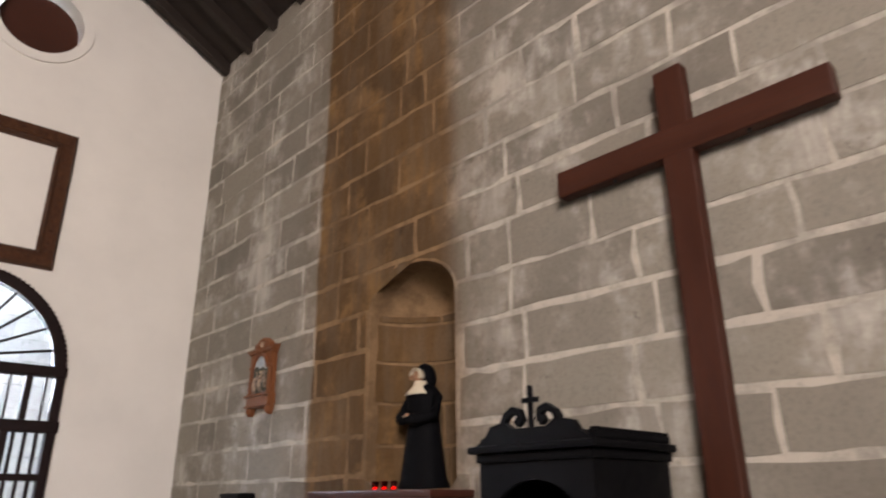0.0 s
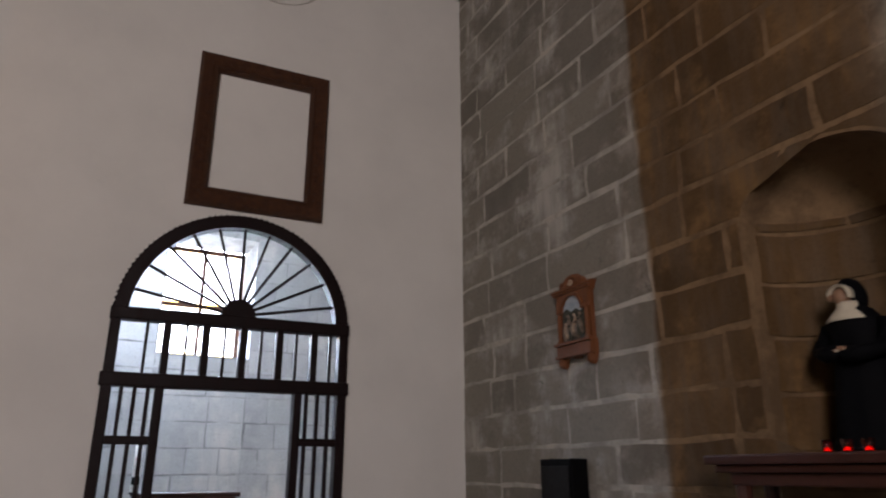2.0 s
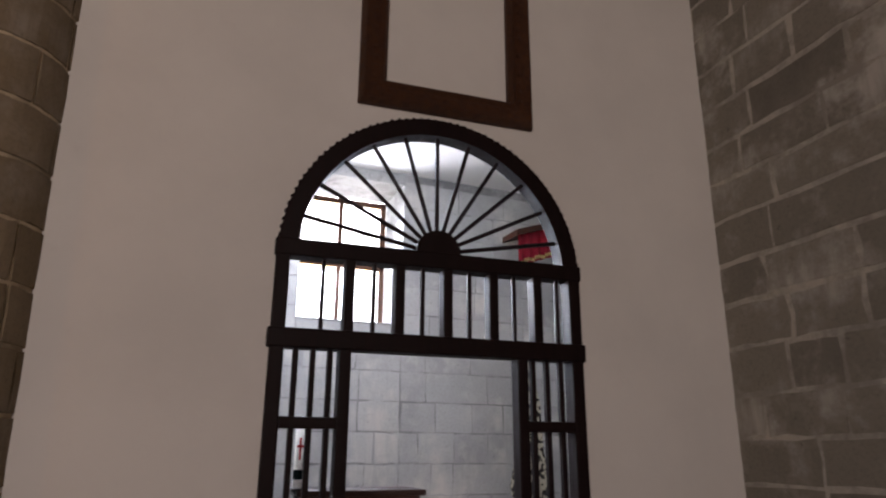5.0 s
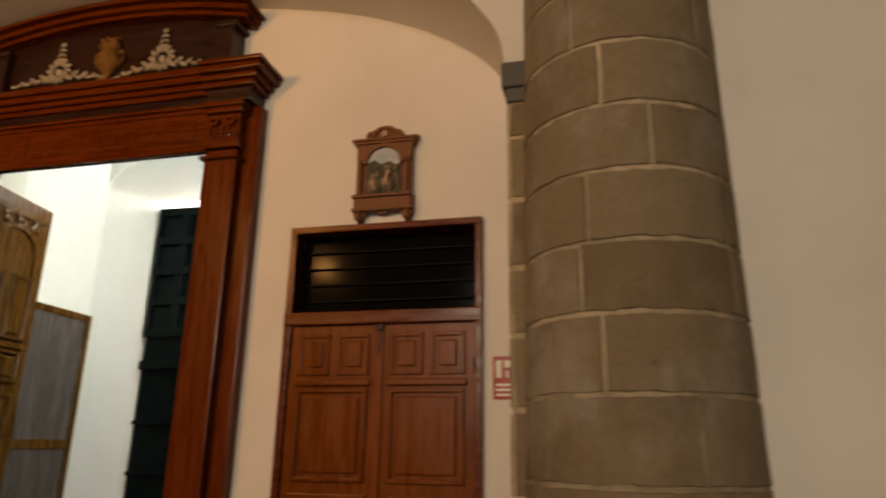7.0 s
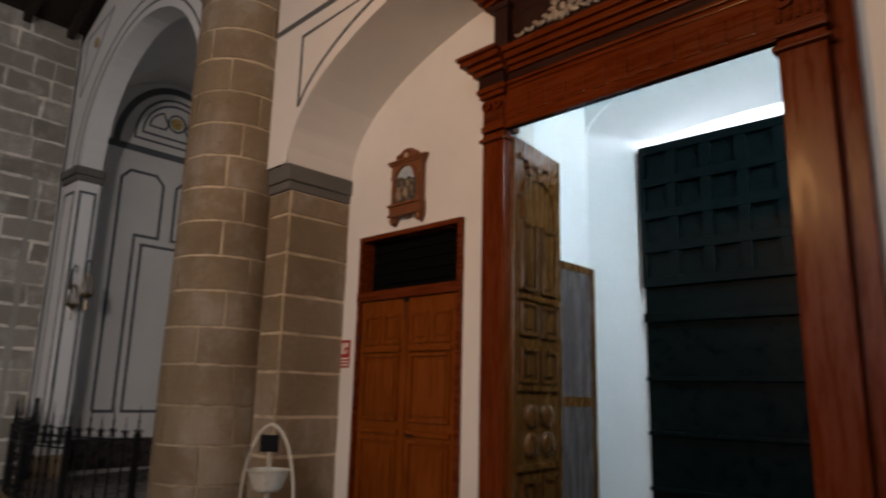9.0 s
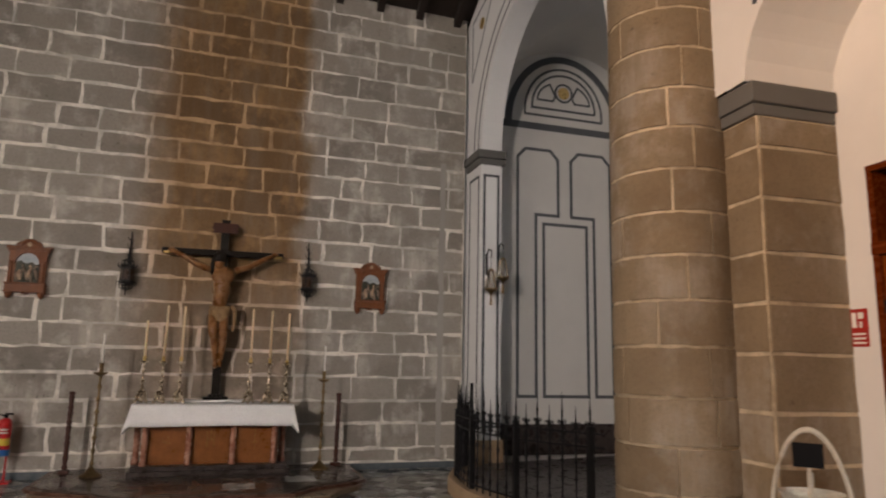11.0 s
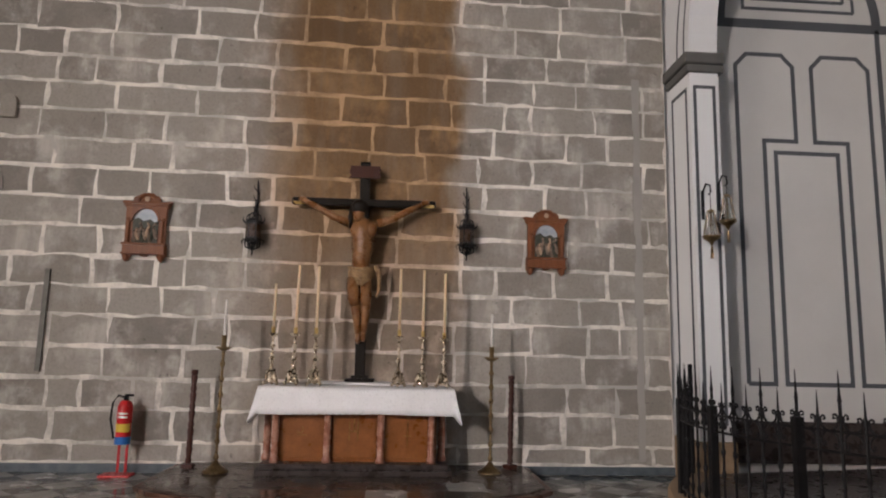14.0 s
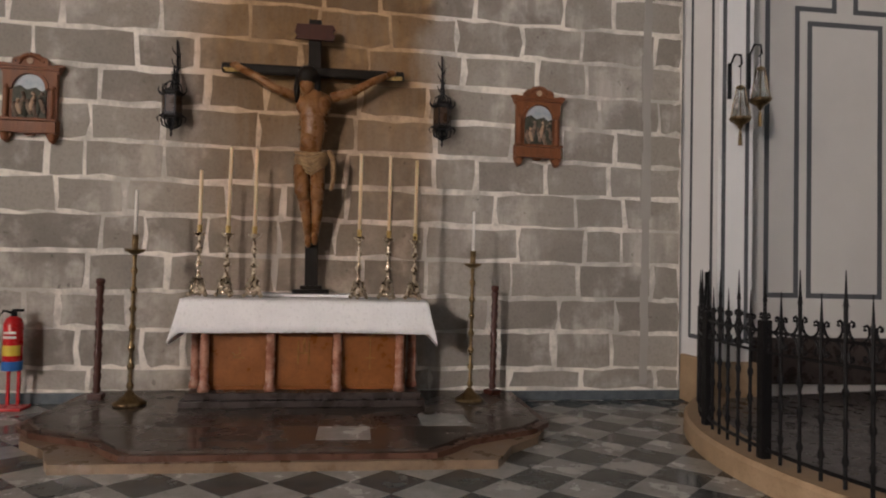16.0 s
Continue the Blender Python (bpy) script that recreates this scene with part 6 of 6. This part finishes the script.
glass_lantern(pose(-15.87, 9.47, 3.22, 0, 0, 90), 0.18)
glass_lantern(pose(-15.87, 9.67, 3.33, 0, 0, 90), 0.1)
glass_lantern(pose(-15.6, 12.95, 4.3, 0, 0, 0), 0.5)


# ---- room behind the gate ----
def room_window():
    w = struct(new("window_1"))
    x0, x1, z0, z1, y = 0.82, 2.1, 3.08, 4.88, 13.0
    part("window_frame", boxes([(x0, x0 + 0.07, y, y + 0.06, z0, z1), (x1 - 0.07, x1, y, y + 0.06, z0, z1), (x0, x1, y, y + 0.06, z0, z0 + 0.07), (x0, x1, y, y + 0.06, z1 - 0.07, z1), ((x0 + x1) / 2 - 0.03, (x0 + x1) / 2 + 0.03, y, y + 0.06, z0, z1), (x0, x1, y, y + 0.06, 3.9, 3.96)], 0.006), FRAMEWOOD, w)
    for k in range(2):
        a = x0 + 0.07 + k * (x1 - x0) / 2 - 0.03 * k
        b = a + (x1 - x0) / 2 - 0.1
        for c0, c1 in ((z0 + 0.07, 3.9), (3.96, z1 - 0.07)):
            q = part("pane", box(a, b, y + 0.025, y + 0.031, c0, c1), GLASS, w)
            q.visible_shadow = False
            e = part("amber_border", boxes([(a, b, y + 0.018, y + 0.023, c0, c0 + 0.02), (a, b, y + 0.018, y + 0.023, c1 - 0.012, c1)]), AMBER, w, "amber glass border")
            e.visible_shadow = False
            part("lead_bar", boxes([((a + b) / 2 - 0.008, (a + b) / 2 + 0.008, y + 0.012, y + 0.018, c0, c1), (a, b, y + 0.012, y + 0.018, (c0 + c1) / 2 - 0.006, (c0 + c1) / 2 + 0.006)]), IRON, w)
    tagged(part("backdrop", box(-11, -3.1, 16.0, 16.1, -1, 9), DULLSKY), kind="structure")
    tagged(part("backdrop", box(-3, 6, 16.0, 16.1, -1, 9), DAYLIGHT), kind="structure")


room_window()


def canopy():
    c = thing("canopy", pose(4.32, 12.28, 3.87, 0, 0, 0), "red velvet canopy with a gold fringe under a wooden pelmet", "canopy")
    part("pelmet", slab([(-0.75, 0.42), (0.6, 0.86), (0.6, 0.94), (-0.75, 0.5)], -0.42, 0.0), CROSSWOOD, c)
    bm = bmesh.new()
    n = 48
    rows = []
    for f in (0.0, 0.5, 1.0):
        rows.append([bm.verts.new((-0.72 + 1.3 * k / n, -0.38 - 0.025 * math.sin(k * 1.3) * (0.4 + f), 0.43 + 0.44 * k / n - f * 0.42)) for k in range(n + 1)])
    for a, b in zip(rows, rows[1:]):
        for k in range(n):
            bm.faces.new((a[k], a[k + 1], b[k + 1], b[k]))
    bmesh.ops.solidify(bm, geom=bm.faces[:], thickness=0.006)
    part("valance", bm, REDCLOTH, c, "pleated red velvet valance", True)
    fr = bmesh.new()
    for k in range(24):
        x, z = -0.7 + 1.28 * k / 24, 0.03 + 0.44 * k / 24 + (0.02 if k % 3 else 0.0)
        box(x, x + 0.045, -0.425, -0.405, z, z + 0.04, bm=fr)
    part("fringe", fr, GILT, c, "gold fringe")


canopy()


def banner():
    b = thing("brocade_hanging", pose(3.45, 11.5, -0.63, 0, 0, 4) @ Matrix.Diagonal((1.557, 1.557, 1.557, 1)), "long black and gold brocade hanging with a shaped lower end", "textile")
    shape = [(-0.02, 2.06), (0.02, 2.06), (0.1, 1.75), (0.12, 1.4), (0.17, 1.15), (0.14, 1.0), (0.06, 0.95), (0.08, 0.7), (-0.08, 0.7), (-0.06, 0.95), (-0.14, 1.0), (-0.17, 1.15), (-0.12, 1.4), (-0.1, 1.75)]
    part("cloth", slab(shape, -0.01, 0.01), BROCADE, b)
    part("hook", tube([(0, 0, 2.04), (0, 0, 2.12)], 0.01, 6), IRON, b)
    part("pole", tube([(0.0, 0.06, 0.366), (0.0, 0.06, 2.14), (0.0, 0.0, 2.13)], 0.014, 6), IRON, b)
    part("pole_foot", lathe([(0.16, 0.0), (0.15, 0.03), (0.0, 0.04)], 14, 0, 0.06), IRON, b).location = (0, 0, 0.366)


banner()


def room_table():
    t = thing("chest", pose(1.1, 10.6, 0.12, 0, 0, -3), "low dark wooden chest in the room behind the gate", "chest")
    part("top", box(-0.55, 0.6, -0.28, 0.28, 1.03, 1.08, 0.012), DARKWOOD, t)
    part("body", box(-0.5, 0.55, -0.25, 0.25, FLOOR - 0.12, 1.03, 0.01), SHELF, t)
    c = thing("paschal_candle", pose(0.55, 10.4, 0.07), "tall white candle with a red cross on an iron stand", "candle")
    part("stand", lathe([(0.15, FLOOR - 0.07), (0.14, FLOOR - 0.04), (0.02, FLOOR - 0.01), (0.02, 1.1), (0.06, 1.14), (0.0, 1.15)], 14), IRON, c)
    part("wax", lathe([(0.04, 1.15), (0.04, 1.64), (0.0, 1.65)], 14), WHITEWAX, c, "", True)
    part("red_cross", boxes([(-0.008, 0.008, -0.045, -0.039, 1.38, 1.56), (-0.028, 0.028, -0.045, -0.036, 1.48, 1.5)]), RED, c, "red cross")
    part("green_band", lathe([(0.041, 1.22), (0.041, 1.3)], 14), GREEN, c)


room_table()

# ---- stone courses, column drums and floor tiles, piece by piece ----
def block(verts, faces, pts, y0, y1, dome=0.006):
    """A stone: an outline in x and z, its face proud at y0, sides back to y1, the arris worn."""
    n = len(pts)
    cx, cz = sum(p[0] for p in pts) / n, sum(p[1] for p in pts) / n
    at = len(verts)
    for x, z in pts:
        verts.append((x, y1, z))
    for x, z in pts:
        verts.append((cx + (x - cx) * 0.994, y0 + random.uniform(-0.5, 0.5) * dome, cz + (z - cz) * 0.982))
    for k in range(n):
        j = (k + 1) % n
        faces.append((at + k, at + j, at + n + j, at + n + k))
    faces.append(tuple(at + n + k for k in range(n)))


def stone_outline(a, b, z0, z1, gap, jit, hole):
    a, b, z0, z1 = a + gap, b - gap, z0 + gap, z1 - gap
    pts = []
    n, m = (4, 2)
    if hole and any(hole(p) != p for p in [(a + (b - a) * k / 12, z) for k in range(13) for z in (z0, (z0 + z1) / 2)]):
        n, m = (20, 4)
    for k in range(n):
        pts.append((a + (b - a) * k / n, z0))
    for k in range(m):
        pts.append((b, z0 + (z1 - z0) * k / m))
    for k in range(n):
        pts.append((b - (b - a) * k / n, z1))
    for k in range(m):
        pts.append((a, z1 - (z1 - z0) * k / m))
    jit = jit if n == 4 else jit * 0.3
    pts = [(x + random.gauss(0, jit), z + random.gauss(0, jit * 0.8)) for x, z in pts]
    if hole:
        out = [hole(p) for p in pts]
        if sum(o != p for o, p in zip(out, pts)) >= len(pts) - 1:
            return None
        pts = out
    return pts


def courses(parent, u0, u1, beds, seed, mat, far_mat, near, hole=None, gap=0.02, proud=0.012, lengths=(0.42, 0.92), jit=0.006, void=None):
    random.seed(seed)
    verts_far, faces_far, count = [], [], 0
    for z, z1 in zip(beds, beds[1:]):
        h = z1 - z
        u = u0 - random.uniform(0.0, 0.5)
        tilt = random.uniform(-0.002, 0.002)
        while u < u1:
            w = random.uniform(*lengths)
            if random.random() < 0.12:
                w *= 0.55
            a, b = max(u, u0), min(u + w, u1)
            if u1 - b < 0.18:
                b = u1
                w = b - u
            pieces = [(a, b)]
            if void and void[2] < z + h / 2 and z < void[3] - 0.02:
                pieces = [(a, min(b, void[0])), (max(a, void[1]), b)]
            for a, b in pieces:
                if b - a < 0.12:
                    continue
                pts = stone_outline(a, b, z, z + h, gap * random.uniform(0.55, 1.5), jit, hole)
                if pts:
                    if near((a + b) / 2, z + h / 2) and count < 298:
                        vs, fs = [], []
                        block(vs, fs, pts, -proud * random.uniform(0.7, 1.3), 0.01, proud * 0.4)
                        poly("stone_block", vs, fs, mat, parent)
                        count += 1
                    else:
                        block(verts_far, faces_far, pts, -proud * random.uniform(0.7, 1.3), 0.01, proud * 0.4)
            u += w
    if verts_far:
        tagged(poly("stone_courses", verts_far, faces_far, far_mat, parent), kind="stuff")


def niche_hole(p):
    u, z = p
    if NICHE[0] + 0.02 < u < NICHE[1] - 0.02 and 1.5 < z < 1.75:
        return (u, 1.5)
    if NICHE[0] - 0.03 < u < NICHE[1] + 0.03 and 1.49 < z:
        if z < 3.03:
            return (NICHE[0] - 0.03 if u < -4.1 else NICHE[1] + 0.03, z)
        q = ((u + 4.1) / 0.58) ** 2 + ((z - 3.03) / 0.37) ** 2
        if q < 1:
            s = 1 / math.sqrt(max(q, 1e-3))
            return (-4.1 + (u + 4.1) * s, 3.03 + (z - 3.03) * s)
    return p


EAST_BEDS = (-0.06, 0.27, 0.6, 0.95, 1.29, 1.635, 1.965, 2.337, 2.705, 3.052, 3.432, 3.775, 4.115, 4.49, 4.88, 5.25, 5.62, 5.98, 6.35, 6.71, 7.07, 7.4, 7.66)
WEST_BEDS = (0.045, 0.262, 0.635, 0.975, 1.338, 1.694, 2.03, 2.374, 2.728, 3.075, 3.426, 3.778, 4.134, 4.487, 4.81, 5.153, 5.52, 5.871, 6.247, 6.6, 6.95, 7.32, 7.7)
ROOM_BEDS = [-0.06 + 0.36 * k for k in range(15)]
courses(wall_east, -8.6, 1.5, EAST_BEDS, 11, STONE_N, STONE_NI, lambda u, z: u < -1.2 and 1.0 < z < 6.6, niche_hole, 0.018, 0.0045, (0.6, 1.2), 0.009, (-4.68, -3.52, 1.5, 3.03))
courses(wall_west, 0.2, 9.3, WEST_BEDS, 12, STONE_C, STONE_CI, lambda u, z: z < 6.3, None, 0.02, 0.0045, (0.5, 0.98), 0.011)
courses(room_back, -1.1, 0.8, ROOM_BEDS, 13, STONE_ROOM, STONE_ROOM, lambda u, z: True, None, 0.006, 0.005)
courses(room_back, 2.12, 5.1, ROOM_BEDS, 14, STONE_ROOM, STONE_ROOM, lambda u, z: True, None, 0.006, 0.005)
courses(room_back, 0.8, 2.12, [min(z, 3.03) for z in ROOM_BEDS[:10]], 15, STONE_ROOM, STONE_ROOM, lambda u, z: True, None, 0.006, 0.005)

# niche: curved courses under a half dome
random.seed(5)
core = bmesh.new()
for lo, hi in ((1.52, 3.05),):
    lathe([(1.0, lo), (1.0, hi)], 24, bm=core, turn=180, start=0)
bmesh.ops.scale(core, vec=(0.572, 0.58, 1), verts=core.verts[:])
lathe([(1.0 * math.cos(radians(a)), 3.05 + 0.34 * math.sin(radians(a))) for a in range(0, 91, 10)], 24, bm=core, turn=180)
top = [v for v in core.verts if v.co.z >= 3.049 and (abs(v.co.x) > 0.59 or v.co.y > 0.59 or v.co.z > 3.055)]
bmesh.ops.scale(core, vec=(0.572, 0.58, 1), verts=top)
core.faces.new([core.verts.new((0.57 * math.cos(radians(a)), 0.57 * math.sin(radians(a)), 1.521)) for a in range(0, 181, 12)])
niche_wall = struct(part("wall_niche", core, MORTAR_N, smooth=True))
niche_wall.matrix_world = on_n(4.1)


def curved(parent, name, mat, rx, ry, a0, a1, z0, z1, gap, jit, inward, seg=5):
    vs, fs = [], []
    da = gap / max(rx, ry)
    for lift in (0, 1):
        for z in (z0 + gap, (z0 + z1) / 2, z1 - gap):
            for k in range(seg + 1):
                a = a0 + da + (a1 - a0 - 2 * da) * k / seg + (random.gauss(0, jit) / max(rx, ry) if k in (0, seg) else 0)
                off = (0.012 * random.uniform(0.7, 1.2) if lift else -0.006) * (-1 if inward else 1)
                sh = 0.004 if lift else 0.0
                zz = z + random.gauss(0, jit) + (sh if z < (z0 + z1) / 2 - 0.01 else -sh if z > (z0 + z1) / 2 + 0.01 else 0)
                vs.append(((rx + off) * math.cos(a), (ry + off) * math.sin(a), zz))
    n, m = seg + 1, 3 * (seg + 1)
    for r in range(2):
        for k in range(seg):
            q = (m + r * n + k, m + r * n + k + 1, m + (r + 1) * n + k + 1, m + (r + 1) * n + k)
            fs.append(q[::-1] if inward else q)
    loop = [*range(n), 2 * n - 1, *range(3 * n - 1, 2 * n - 1, -1), n]
    for i, v in enumerate(loop):
        w = loop[(i + 1) % len(loop)]
        fs.append((v, w, m + w, m + v))
    return poly(name, vs, fs, mat, parent)


z = 1.52
while z < 3.0:
    h = min(0.36, 3.05 - z)
    cut = random.uniform(0.8, 2.3)
    for a0, a1 in ((0.0, cut), (cut, math.pi)):
        curved(niche_wall, "stone_block", STONE_N, 0.572, 0.58, a0, a1, z, z + h, 0.014, 0.004, True, 6)
    z += h

# columns of drum stones, and the piers behind them
for cx, cy, r, seed, yaw, taper, beds in (
    (-1.95, 9.07, 0.557, 3, 200, 0.027, (-0.06, 0.2, 0.56, 0.93, 1.306, 1.703, 2.078, 2.427, 2.795, 3.152, 3.52, 3.899, 4.27)),
    (-11.0, 9.42, 0.527, 4, 230, 0.008, (-0.06, 0.18, 0.55, 0.927, 1.314, 1.728, 2.11, 2.489, 2.859, 3.236, 3.609, 3.971, 4.347, 4.725, 5.112, 5.486)),
):
    beds = [*beds, *[beds[-1] + 0.375 * k for k in range(1, 13) if beds[-1] + 0.375 * k < 8.8]]
    random.seed(seed)
    core = struct(part("column", lathe([(r * (1 + taper * 3.0), -0.3), (r * (1 - taper * 6.7), 9.4)], 40), MORTAR_COL, smooth=True))
    core.matrix_world = pose(cx, cy, 0)
    for z, z1 in zip(beds, beds[1:]):
        begin = radians(yaw + random.uniform(0, 60))
        cuts = [begin, begin + random.uniform(1.3, 1.7), begin + random.uniform(2.9, 3.4), begin + random.uniform(4.5, 4.9), begin + 2 * math.pi]
        for a, b in zip(cuts, cuts[1:]):
            drum = curved(core, "stone_block", STONE_COL, r, r, a, b, z, z1, 0.011, 0.004, False, 12)
            for v in drum.data.vertices:
                f = 1 - taper * (v.co.z - 2.7)
                v.co.x, v.co.y = v.co.x * f, v.co.y * f
for x0, x1, side, seed in ((-10.6, -10.12, 1, 7), (-2.63, -2.0, -1, 8)):
    front = 0.1 if side > 0 else 0.0
    pier = struct(part("pier", box(x0, x1, front, 0.9, -0.3, 3.7), MORTAR_COL))
    pier.matrix_world = on_f(0)
    random.seed(seed)
    z = -0.06
    while z < 3.6:
        h = min(0.43 * random.uniform(0.9, 1.1), 3.62 - z)
        if h < 0.1:
            break
        for f, (a, b) in (("side", (front, 0.9)), ("front", (x0, x1))):
            pts = stone_outline(a, b, z, z + h, 0.014, 0.004, None)
            vs, fs = [], []
            block(vs, fs, pts, -0.012, 0.008)
            if f == "side":
                vs = [(x1 - y, x, zz) if side > 0 else (x0 + y, 0.9 - x, zz) for x, y, zz in vs]
            else:
                vs = [(x, y + front, zz) for x, y, zz in vs]
            poly("stone_block", vs, fs, STONE_COL, pier)
        z += h

# chequered marble floor, laid on the diagonal
random.seed(21)
T, rows_far = 0.335, {True: ([], []), False: ([], [])}
tile = {}
for dark in (True, False):
    g = T / 2 - 0.0015
    bmt = box(-g, g, -g, g, -0.02, 0.0, 0.0015)
    me = bpy.data.meshes.new("tile")
    bmt.to_mesh(me)
    bmt.free()
    me.materials.append(TILE_B if dark else TILE_W)
    tile[dark] = me
near_count = 0
R45 = math.sqrt(0.5)
for i in range(-60, 61):
    for j in range(-60, 61):
        x, y = -13.9 + (i + j) * T * R45, 7.09 + (j - i) * T * R45
        if not (-16.45 < x < 3.3 and -5.2 < y < 10.3 - 1.45 * (x > -2.2)):
            continue
        dark = (i + j) % 2 == 0
        if -16.3 < x < -11.6 and 2.6 < y < 8.95 and near_count < 298 and not (x < -14.5 and 3.7 < y < 7.3):
            ob = new("tile", tile[dark])
            ob.parent = floor_bed
            ob.location, ob.rotation_euler = (x, y, FLOOR + random.uniform(-0.0012, 0.0012)), (random.uniform(-0.002, 0.002), random.uniform(-0.002, 0.002), radians(45))
            near_count += 1
        else:
            vs, fs = rows_far[dark]
            n = len(vs)
            q = T * R45 - 0.002
            vs += [(x - q, y, FLOOR), (x, y - q, FLOOR), (x + q, y, FLOOR), (x, y + q, FLOOR)]
            vs += [(px, py, FLOOR - 0.02) for px, py, _ in vs[n : n + 4]]
            fs += [(n, n + 1, n + 2, n + 3), *[(n + k, n + 4 + k, n + 4 + (k + 1) % 4, n + (k + 1) % 4) for k in range(4)]]
for dark, (vs, fs) in rows_far.items():
    tagged(poly("floor_tiles", vs, fs, TILE_B if dark else TILE_W, floor_bed), kind="stuff")
